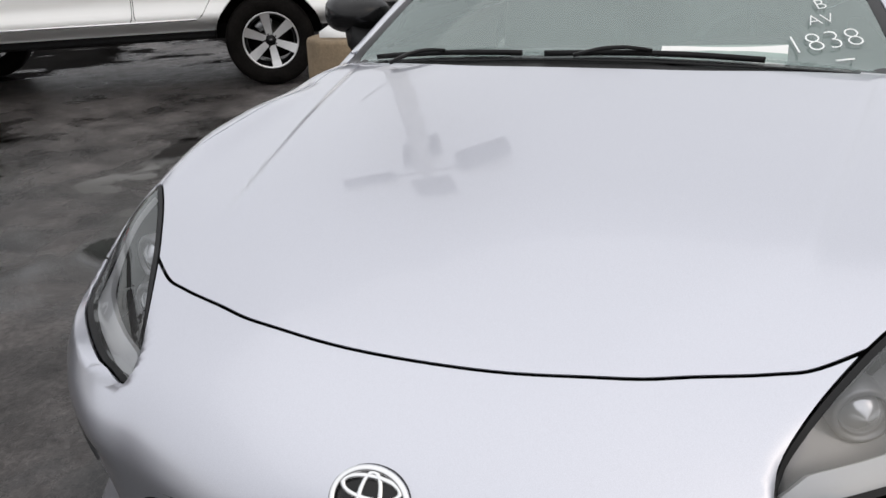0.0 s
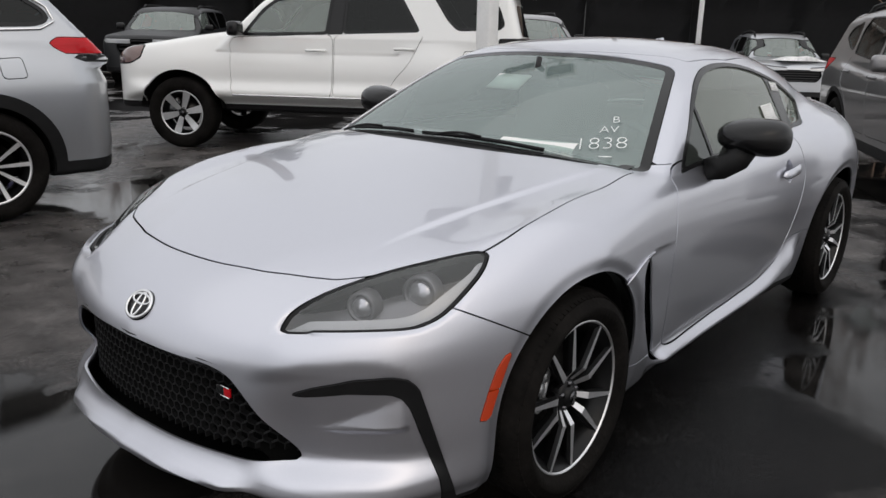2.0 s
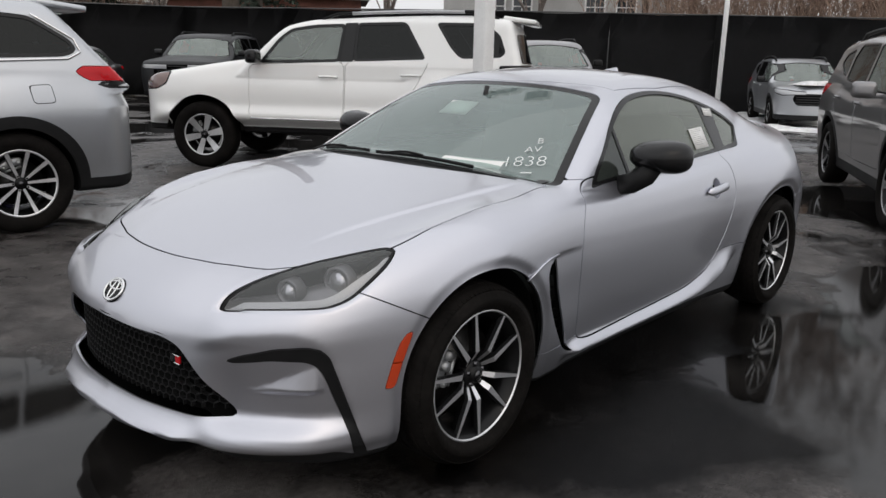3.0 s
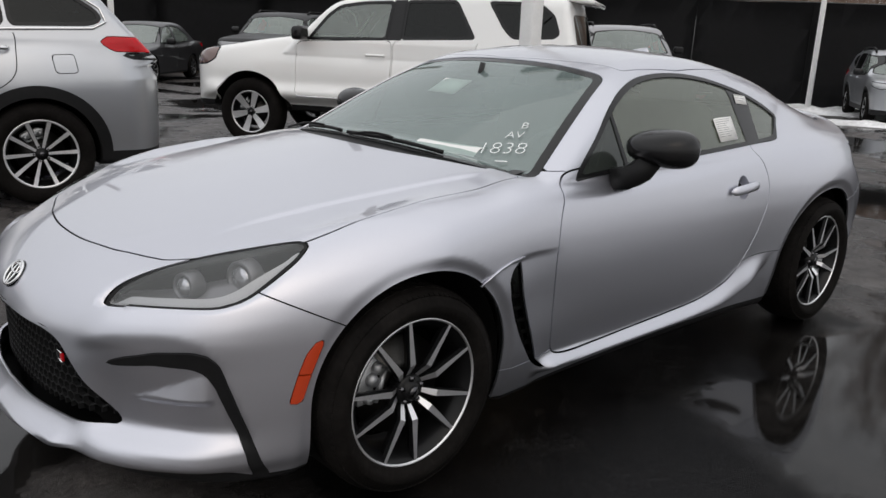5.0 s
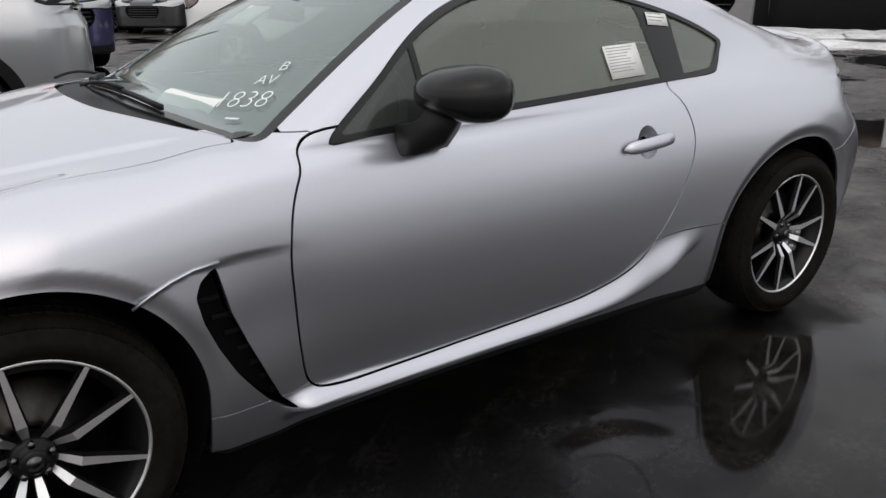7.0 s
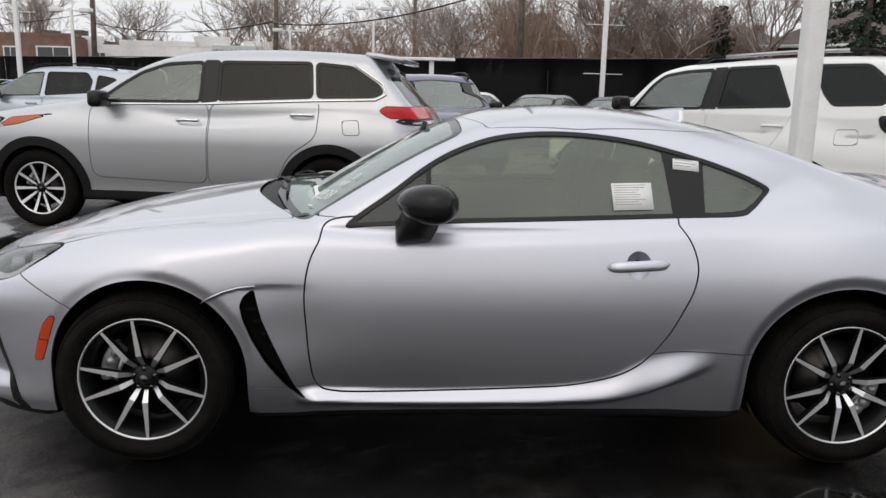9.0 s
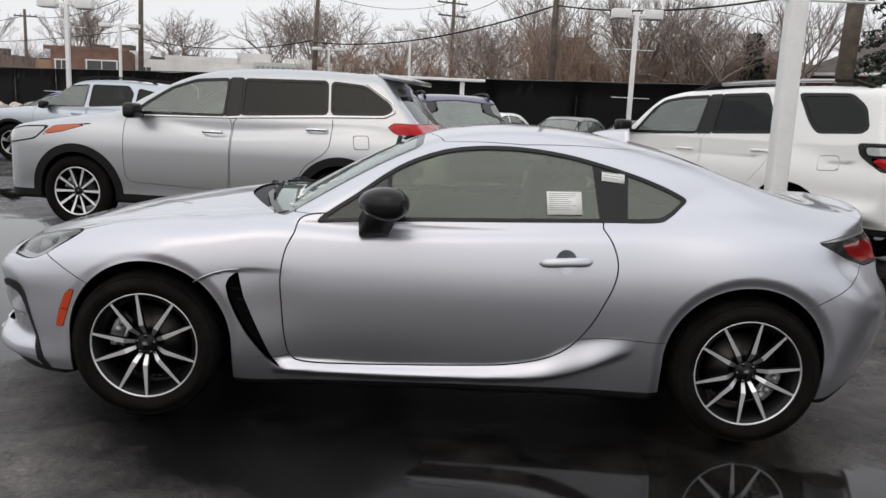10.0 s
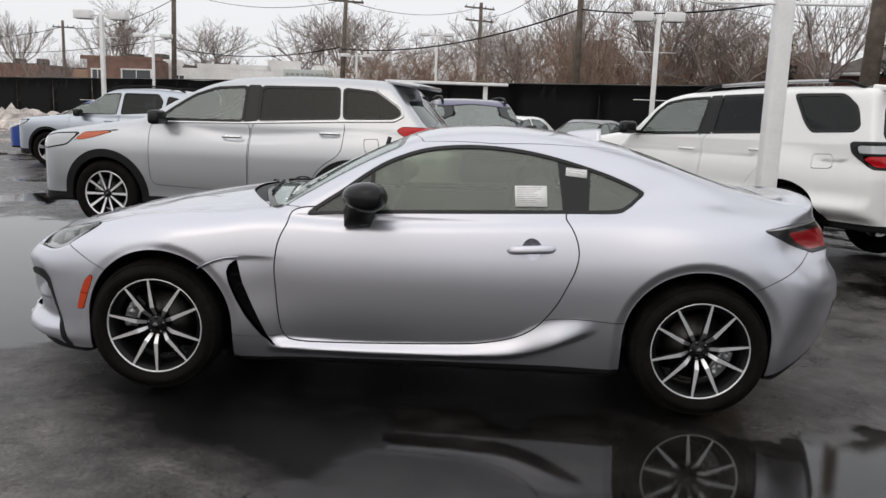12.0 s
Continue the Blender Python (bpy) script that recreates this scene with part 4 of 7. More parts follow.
def arch_liner(cx, cz, r, y0, y1, parent, mat=DARK, low=0.17):
    """A dark wheel-house: half a drum closed towards the car's middle."""
    bm = bmesh.new()
    n = 28
    dip = math.asin(min(0.9, (cz - low) / r))
    ring = [[bm.verts.new((cx + r * math.cos(a), y, cz + r * math.sin(a))) for a in np.linspace(-dip, math.pi + dip, n)] for y in (y0, y1)]
    for k in range(n - 1):
        bm.faces.new((ring[0][k], ring[0][k + 1], ring[1][k + 1], ring[1][k]))
    bm.faces.new(ring[1])
    return part("wheel_arch_liner", bm, mat, parent, "black wheel-arch liner")


for sgn in (-1, 1):
    for cx, cz, cr in ARCHES:
        arch_liner(cx, cz, cr + 0.006, sgn * 0.80, sgn * 0.45, coupe)
bm = bmesh.new()
box(bm, (0, 0, 0.19), (3.3, 1.3, 0.06), bevel=0.02)
part("floor_pan", bm, DARK, coupe, "dark floor pan")

# ---- the coupe's smaller parts ----


def on_side(x, z, out=0.0):
    """A place on the coupe's near flank."""
    ys = np.linspace(-1.0, -0.3, 1400)
    fv = coupe_field(np.stack([np.full_like(ys, x), ys, np.full_like(ys, z)], 1))
    return Vector((x, ys[np.argmax(fv < 0)] - out, z))


def on_top(x, y, out=0.0):
    """A place on the coupe's upper side."""
    zs = np.linspace(1.4, 0.5, 1800)
    fv = coupe_field(np.stack([np.full_like(zs, x), np.full_like(zs, y), zs], 1))
    return Vector((x, y, zs[np.argmax(fv < 0)] + out))


def on_front(y, z, out=0.0):
    """A place on the coupe's nose."""
    xs = np.linspace(-2.3, -1.3, 2000)
    fv = coupe_field(np.stack([xs, np.full_like(xs, y), np.full_like(xs, z)], 1))
    return Vector((xs[np.argmax(fv < 0)] - out, y, z))


def normal_at(p):
    e = 0.006
    g = [coupe_field(np.array([np.array(p) + w]))[0] - coupe_field(np.array([np.array(p) - w]))[0] for w in np.eye(3) * e]
    return Vector(g).normalized()


def frame_at(p, right):
    """A pose on the skin at p: x along right, z outwards."""
    n = normal_at(p)
    r = (Vector(right) - n * n.dot(Vector(right))).normalized()
    u = n.cross(r)
    m = Matrix((r, u, n)).transposed().to_4x4()
    return Matrix.Translation(p) @ m


# grille: a dark honeycomb behind the mouth
skin_object("grille_backing", mouth.both().moved(-0.075), GAP, coupe, "dark space behind the grille")
bm = bmesh.new()
cell = 0.0165
gpoly = np.r_[GRILLE]
for i in range(-19, 20):
    for j in range(0, 12):
        y0, z0 = i * cell * 1.732, 0.262 + j * cell * 1.5 + (0)
        y0 += (j % 2) * cell * 0.866
        if abs(y0) > 0.56 or sdf2(gpoly, np.array([-abs(y0)]), np.array([z0]))[0] > 0.004:
            continue
        for k in range(3):
            a0, a1 = math.pi / 6 + k * math.pi / 3, math.pi / 6 + (k + 1) * math.pi / 3
            pa = (y0 + cell * math.cos(a0), z0 + cell * math.sin(a0))
            pb = (y0 + cell * math.cos(a1), z0 + cell * math.sin(a1))
            va = Vector((front_x(abs(pa[0])) + front_off(pa[1]) + 0.045, *pa))
            vb = Vector((front_x(abs(pb[0])) + front_off(pb[1]) + 0.045, *pb))
            for vv in (va, vb):
                vv.x += 0.05 * float(ramp(np.array([abs(vv.y)]), 0.34, 0.48)[0])
            ribbon(bm, (va, vb), 0.0045, 0.014, (1, 0, 0))
ob = part("grille_mesh", bm, BLACK_PLASTIC, coupe, "black honeycomb grille", smooth=False)
# frame of the mouth
bm = bmesh.new()
edge = [p for p in gpoly if p[0] <= 0.0]
edge = sorted({(round(float(a), 4), round(float(b), 4)) for a, b in edge if b > 0.515}, key=lambda q: q[0])
pts = [on_front(a, b, -0.012) for a, b in edge] + [on_front(-a, b, -0.012) for a, b in edge[::-1]]
ribbon(bm, pts, 0.022, 0.016)
part("grille_frame", bm, BLACK_GLOSS, coupe, "gloss black upper grille edge")
badge = on_front(-0.335, 0.462, -0.022)
bm = bmesh.new()
box(bm, (badge.x - 0.004, badge.y + 0.014, badge.z), (0.006, 0.028, 0.024), bevel=0.003)
gb = part("grille_badge", bm, BLACK_GLOSS, coupe, "small black and red grille badge")
bm = bmesh.new()
box(bm, (badge.x - 0.002, badge.y - 0.013, badge.z), (0.007, 0.024, 0.024), bevel=0.002)
part("red_square", bm, RED, gb)
bm = bmesh.new()
for dz in (-0.013, 0.013):
    box(bm, (badge.x - 0.005, badge.y + 0.002, badge.z + dz), (0.005, 0.052, 0.0022))
part("bright_edge", bm, CHROME, gb)

# round emblem of plain rings on the nose
EM = frame_at(on_front(0.0, 0.607), (0, -1, 0))


def ring(bm, rx, ry, r, m, n=48, q=8):
    loops = []
    for k in range(n):
        a = 2 * math.pi * k / n
        c, d = Vector((rx * math.cos(a), ry * math.sin(a), 0)), Vector((math.cos(a), math.sin(a), 0))
        loops.append([bm.verts.new(m @ (c + d * r * math.cos(b) + Vector((0, 0, r * 0.8 * math.sin(b))))) for b in np.linspace(0, 2 * math.pi, q, endpoint=False)])
    for k in range(n):
        a, b = loops[k], loops[(k + 1) % n]
        for j in range(q):
            bm.faces.new((a[j], a[(j + 1) % q], b[(j + 1) % q], b[j]))


bm = bmesh.new()
bmesh.ops.create_cone(bm, cap_ends=True, segments=48, radius1=0.069, radius2=0.064, depth=0.006, matrix=EM @ Matrix.Diagonal((0.80, 0.64, 1, 1)))
em = part("emblem", bm, BLACK_GLOSS, coupe, "round dark emblem with chrome rings")
for rx_, ry_, rr_, dy_ in ((0.049, 0.038, 0.0046, 0.0), (0.038, 0.0135, 0.0038, 0.0150), (0.0140, 0.0335, 0.0038, 0.0)):
    bm = bmesh.new()
    ring(bm, rx_, ry_, rr_, EM @ Matrix.Translation((0, dy_, 0.004)))
    part("chrome_ring", bm, CHROME, em)

# head lamps: housing, two projectors, pale light guide
HOUSING = material("lamp_housing", (0.25, 0.25, 0.255), 0.35, 0.5)
GUIDE = material("light_guide", (0.72, 0.73, 0.74), 0.3)
LAMPGLASS = material("projector_lens", (0.62, 0.63, 0.65), 0.16, 0.7, coat=0.8)
ring_s, lens_s = lamp.cut(lambda v: -0.010 - lamp_f(v))
guide_s = lens_s.cut(lambda v: np.maximum(-0.040 + 0.016 * ramp(adiag(v), -1.04, -0.90) - lamp_f(v), aup(v) - (-0.632 + 0.2157 * (adiag(v) + 1.39))))[0]
for sgn in (1, -1):
    g = (lambda s: s) if sgn > 0 else (lambda s: s.mirrored())
    skin_object("lamp_housing", g(lens_s).moved(-0.075), HOUSING, coupe, "dark grey lamp housing")
    skin_object("light_guide", g(guide_s).moved(-0.012), GUIDE, coupe, "pale daytime light guide", 0.01)
    for cx, cy, cz, r in ((-1.83, -0.545, 0.662, 0.03), (-1.712, -0.632, 0.688, 0.036)):
        c = Vector((cx, sgn * cy, cz))
        d = Vector((-0.93, -0.3 * sgn, 0.05)).normalized()
        bm = bmesh.new()
        m = Matrix.Translation(c) @ d.to_track_quat("Y", "Z").to_matrix().to_4x4() @ Matrix.Rotation(math.pi, 4, "Z")
        lathe(bm, [(r * 1.35, 0.03), (r * 1.3, -0.012), (r * 1.05, -0.016), (r, 0.0)], 32, m)
        pr = part("projector", bm, HOUSING, coupe, "dark ring of a projector lamp")
        bm = bmesh.new()
        lathe(bm, [(r, 0.0), (r * 0.85, -0.012), (r * 0.5, -0.02), (0.0005, -0.024)], 32, m)
        part("projector_glass", bm, LAMPGLASS, pr)

# mirrors
for sgn in (1, -1):
    bm = bmesh.new()
    bmesh.ops.create_uvsphere(bm, u_segments=36, v_segments=20, radius=1)
    for v in bm.verts:
        x, y, z = v.co
        q = 0.62
        x, y, z = (math.copysign(abs(t) ** q, t) if i else t for i, t in enumerate((x, y, z)))
        n = max((abs(y) ** 2.6 + abs(z) ** 2.6) ** (1 / 2.6), 1e-6)
        s_ = math.sqrt(max(1 - min(abs(x), 1) ** 2, 0)) / n if n > 1e-5 else 0
        back = 0.75 if x > 0 else 1.0
        v.co = (-0.252 + x * 0.118 * back - 0.25 * (y * s_ * 0.108 + 0.05) * 0.6, sgn * (-0.915 + y * s_ * 0.122), 0.980 + z * s_ * 0.065 * (1 - 0.14 * y))
    mir = part("door_mirror", bm, BLACK_GLOSS, coupe, "black door mirror")
    bm = bmesh.new()
    ribbon(bm, [(-0.325, sgn * -0.79, 0.862), (-0.322, sgn * -0.835, 0.870), (-0.305, sgn * -0.865, 0.90), (-0.285, sgn * -0.885, 0.955)], 0.12, 0.075, (0, 0, 1))
    bmesh.ops.bevel(bm, geom=[e for e in bm.edges if e.calc_face_angle(0) > 0.9], offset=0.022, segments=4, affect="EDGES")
    part("mirror_foot", bm, BLACK_PLASTIC, mir, "black mirror foot")

# door handles
for sgn in (1, -1):
    m0 = frame_at(on_side(0.485, 0.752), (1, 0, 0.065))
    flip = Matrix.Diagonal((1, sgn, 1, 1))
    bm = bmesh.new()
    loops = []
    for t in np.linspace(-1, 1, 17):
        end = math.sqrt(max(1 - abs(t) ** 7, 0.02))
        c = Vector((0.112 * t, 0.002, 0.026 - 0.017 * abs(t) ** 3))
        loops.append([bm.verts.new(m0 @ (c + Vector((0, 0.020 * end * math.cos(q), 0.010 * end * math.sin(q))))) for q in np.linspace(0, 2 * math.pi, 14, endpoint=False)])
    for a, b in zip(loops, loops[1:]):
        for k in range(14):
            bm.faces.new((a[k], b[k], b[(k + 1) % 14], a[(k + 1) % 14]))
    bm.faces.new(loops[0])
    bm.faces.new(loops[-1][::-1])
    bmesh.ops.recalc_face_normals(bm, faces=bm.faces)
    bmesh.ops.transform(bm, matrix=flip, verts=bm.verts)
    hd = part("door_handle", bm, PAINT, coupe, "silver pull handle")
    bm = bmesh.new()
    lathe(bm, [(0.0005, -0.036), (0.007, -0.036), (0.008, -0.03)], 16, m0 @ Matrix.Translation((0.085, 0.0, 0)) @ Matrix.Rotation(-math.pi / 2, 4, "X") @ Matrix.Rotation(math.pi, 4, "X"))
    bmesh.ops.transform(bm, matrix=flip, verts=bm.verts)
    part("key_lock", bm, CHROME, hd)

# bright crease edge over the side vent, vent blades
for sgn in (1, -1):
    bm = bmesh.new()
    pts = [on_side(x, z, 0.002) for x, z in ((-1.06, 0.607), (-1.02, 0.632), (-0.98, 0.650), (-0.93, 0.664), (-0.872, 0.669))]
    ribbon(bm, [(p.x, p.y * sgn, p.z) for p in pts], 0.008, 0.005)
    part("fender_crease", bm, PAINT, coupe)
    for k in range(7):
        t = (k + 0.5) / 7
        x, z = -0.905 + 0.19 * t, 0.60 - 0.33 * t
        p = on_side(x, z, -0.034)
        bm = bmesh.new()
        box(bm, (p.x, sgn * p.y, p.z), (0.05, 0.008, 0.012), bevel=0.002)
        part("vent_blade", bm, DARK, coupe)

# shark-fin aerial, wipers
bm = bmesh.new()
secs = []
for t in np.linspace(0, 1, 8):
    x = 0.70 + 0.19 * t
    h = 0.062 * t**0.8 + 0.004
    w_ = 0.026 * (1 - 0.3 * t)
    zb = on_top(x, 0.0, -0.004).z
    secs.append([bm.verts.new((x + (0.0 if j != 2 else -0.0), y, z)) for j, (y, z) in enumerate(((-w_, zb), (-w_ * 0.35, zb + h * 0.75), (0, zb + h), (w_ * 0.35, zb + h * 0.75), (w_, zb)))])
for a, b in zip(secs, secs[1:]):
    for k in range(4):
        bm.faces.new((a[k], b[k], b[k + 1], a[k + 1]))
bm.faces.new(secs[-1])
part("aerial_fin", bm, PAINT, coupe, "silver shark-fin aerial")
for a, b, c in (((-0.735, 0.62), (-0.872, 0.16), (-0.915, 0.50)), ((-0.885, 0.10), (-0.825, -0.40), (-0.925, 0.02))):
    bm = bmesh.new()
    n = 9
    ribbon(bm, [on_top(a[0] + (b[0] - a[0]) * t, a[1] + (b[1] - a[1]) * t, 0.007) for t in np.linspace(0, 1, n)], 0.009, 0.013)
    wp = part("wiper_blade", bm, BLACK_PLASTIC, coupe, "black wiper blade")
    bm = bmesh.new()
    mid_ = ((a[0] + b[0]) / 2, (a[1] + b[1]) / 2)
    ribbon(bm, [on_top(c[0] + (mid_[0] - c[0]) * t, c[1] + (mid_[1] - c[1]) * t, 0.012 + 0.012 * math.sin(3 * t)) for t in np.linspace(0, 1, 7)], 0.012, 0.008)
    part("wiper_arm", bm, BLACK_PLASTIC, wp)

# writing on the windscreen and papers on the glass


def lettering(text, m, size, mat, parent, name="marker_writing", label="", thin=-0.0028):
    cu = bpy.data.curves.new(name, "FONT")
    cu.body, cu.size, cu.extrude, cu.align_x = text, size, 0.0006, "CENTER"
    cu.resolution_u = 3
    cu.offset = thin
    tmp = new("tmp", cu)
    me = bpy.data.meshes.new_from_object(tmp)
    bpy.data.objects.remove(tmp)
    me.materials.clear()
    me.materials.append(mat)
    ob = new(name, me)
    ob.matrix_basis = m
    ob.parent = parent
    return tagged(ob, label) if label else ob


for text, x, y, sz in (("B", -0.552, -0.522, 0.055), ("AV", -0.605, -0.525, 0.055), ("1838", -0.686, -0.540, 0.094)):
    m = frame_at(on_top(x, y, 0.004), (0.45, -0.9, 0))
    lettering(text, m, sz, CHALK, coupe, "marker_writing", "white hand-written window marker", -0.0026 if sz > 0.08 else -0.0012)
m = frame_at(on_top(-0.712, -0.575, 0.004), (0.45, -0.9, 0))
bm = bmesh.new()
box(bm, (0.0, 0, 0), (0.045, 0.006, 0.001), m)
part("marker_line", bm, CHALK, coupe, "white marker underline")


def notice(p0, right, w, h, rows, name="window_notice", label="white printed paper notice on the glass"):
    """A paper sheet with bars for its print."""
    m = frame_at(p0, right)
    bm = bmesh.new()
    box(bm, (0, 0, 0.001), (w, h, 0.0012), m)
    ob = part(name, bm, PAPER, coupe, label)
    bm = bmesh.new()
    for k in range(rows):
        ln = w * random.uniform(0.45, 0.85)
        box(bm, (-w * 0.44 + ln / 2, h * (0.42 - 0.8 * k / rows), 0.002), (ln, h / rows * 0.16, 0.0008), m)
    part("printed_lines", bm, INK, ob)


notice(on_side(0.478, 0.99), (1, 0, 0.05), 0.15, 0.105, 9)
notice(on_side(0.69, 1.102), (1, 0, -0.08), 0.10, 0.043, 3)

# ---- the coupe's cabin ----
bm = bmesh.new()
rows_ = []
for t, (x, z) in enumerate(((-0.86, 0.84), (-0.80, 0.885), (-0.62, 0.905), (-0.45, 0.90), (-0.36, 0.86), (-0.34, 0.70), (-0.40, 0.45))):
    rows_.append([bm.verts.new((x - 0.06 * (1 - (y / 0.66) ** 2) * (t < 3), y, z + (0.035 * math.exp(-((y + 0.36) / 0.2) ** 2) if 1 < t < 5 else 0))) for y in np.linspace(-0.68, 0.68, 24)])
for a, b in zip(rows_, rows_[1:]):
    for k in range(23):
        bm.faces.new((a[k], a[k + 1], b[k + 1], b[k]))
part("dashboard", bm, CABIN, coupe, "dark dashboard")
bm = bmesh.new()
ring(bm, 0.182, 0.182, 0.016, Matrix.Translation((-0.22, -0.36, 0.80)) @ Matrix.Rotation(radians(-68), 4, "Y"))
for a in (0.2, 2.94, 4.71):
    tube(bm, (-0.22, -0.36, 0.80), tuple((Matrix.Translation((-0.22, -0.36, 0.80)) @ Matrix.Rotation(radians(-68), 4, "Y")) @ Vector((0.18 * math.cos(a + 1.57), 0.18 * math.sin(a + 1.57), 0))), 0.014, n=8)
part("steering_wheel", bm, CABIN, coupe, "black steering wheel")
for sy in (-0.36, 0.36):
    bm = bmesh.new()
    box(bm, (0.13, sy, 0.46), (0.5, 0.48, 0.18), bevel=0.06, seg=3)
    st = part("seat", bm, SEAT, coupe, "dark sports seat")
    bm = bmesh.new()
    box(bm, (0, 0, 0), (0.16, 0.48, 0.62), Matrix.Translation((0.46, sy, 0.78)) @ Matrix.Rotation(radians(16), 4, "Y"), bevel=0.06, seg=3)
    part("backrest", bm, SEAT, st)
    bm = bmesh.new()
    box(bm, (0, 0, 0), (0.09, 0.27, 0.19), Matrix.Translation((0.56, sy, 1.09)) @ Matrix.Rotation(radians(12), 4, "Y"), bevel=0.035, seg=3)
    part("headrest", bm, SEAT, st)
bm = bmesh.new()
box(bm, (0.95, 0, 0.74), (0.2, 1.1, 0.4), Matrix.Rotation(0, 4, "Y"), bevel=0.06)
part("rear_bench", bm, SEAT, coupe, "dark rear seat bench")
bm = bmesh.new()
box(bm, (0.25, 0, 0.30), (1.9, 1.36, 0.06))
box(bm, (1.3, 0, 0.86), (0.5, 1.0, 0.03))
part("cabin_floor", bm, CABIN, coupe, "dark cabin floor and shelf")
LINER = material("headliner_cloth", (0.5, 0.5, 0.47), 0.9, vary=0.06, scale=10)
skin_object("headliner", roof.both().moved(-0.035), LINER, coupe, "pale grey headliner")
for sgn in (-1, 1):
    bm = bmesh.new()
    box(bm, (0.02, sgn * 0.715, 0.62), (1.15, 0.06, 0.5), bevel=0.02)
    part("door_card", bm, CABIN, coupe, "dark inner door trim")
bm = bmesh.new()
box(bm, (-0.30, 0, 1.135), (0.03, 0.23, 0.06), bevel=0.012)
tube(bm, (-0.29, 0, 1.15), (-0.27, 0, 1.22), 0.012)
part("inside_mirror", bm, BLACK_GLOSS, coupe, "black rear-view mirror")
bm = bmesh.new()
box(bm, (0, 0, 0), (0.004, 0.16, 0.11), Matrix.Translation((-0.40, 0.06, 1.122)) @ Matrix.Rotation(radians(62), 4, "Y"))
part("hanging_tag", bm, PAPER, coupe, "white paper tag behind the windscreen")
paper = bmesh.new()
v_ = [[paper.verts.new((-0.775 + 0.09 * u + 0.05 * w, -0.16 - 0.29 * w, 0.914 + 0.026 * math.sin(math.pi * u) + 0.012 * u)) for u in np.linspace(0, 1, 9)] for w in np.linspace(0, 1, 9)]
for i in range(8):
    for j in range(8):
        paper.faces.new((v_[i][j], v_[i][j + 1], v_[i + 1][j + 1], v_[i + 1][j]))
pp = part("paper_sheet", paper, PAPER)
tagged(pp, "curled white paper sheet lying on the dashboard", "paper")

# ---- the other vehicles: each is built with its nose towards -x, then set in its place ----


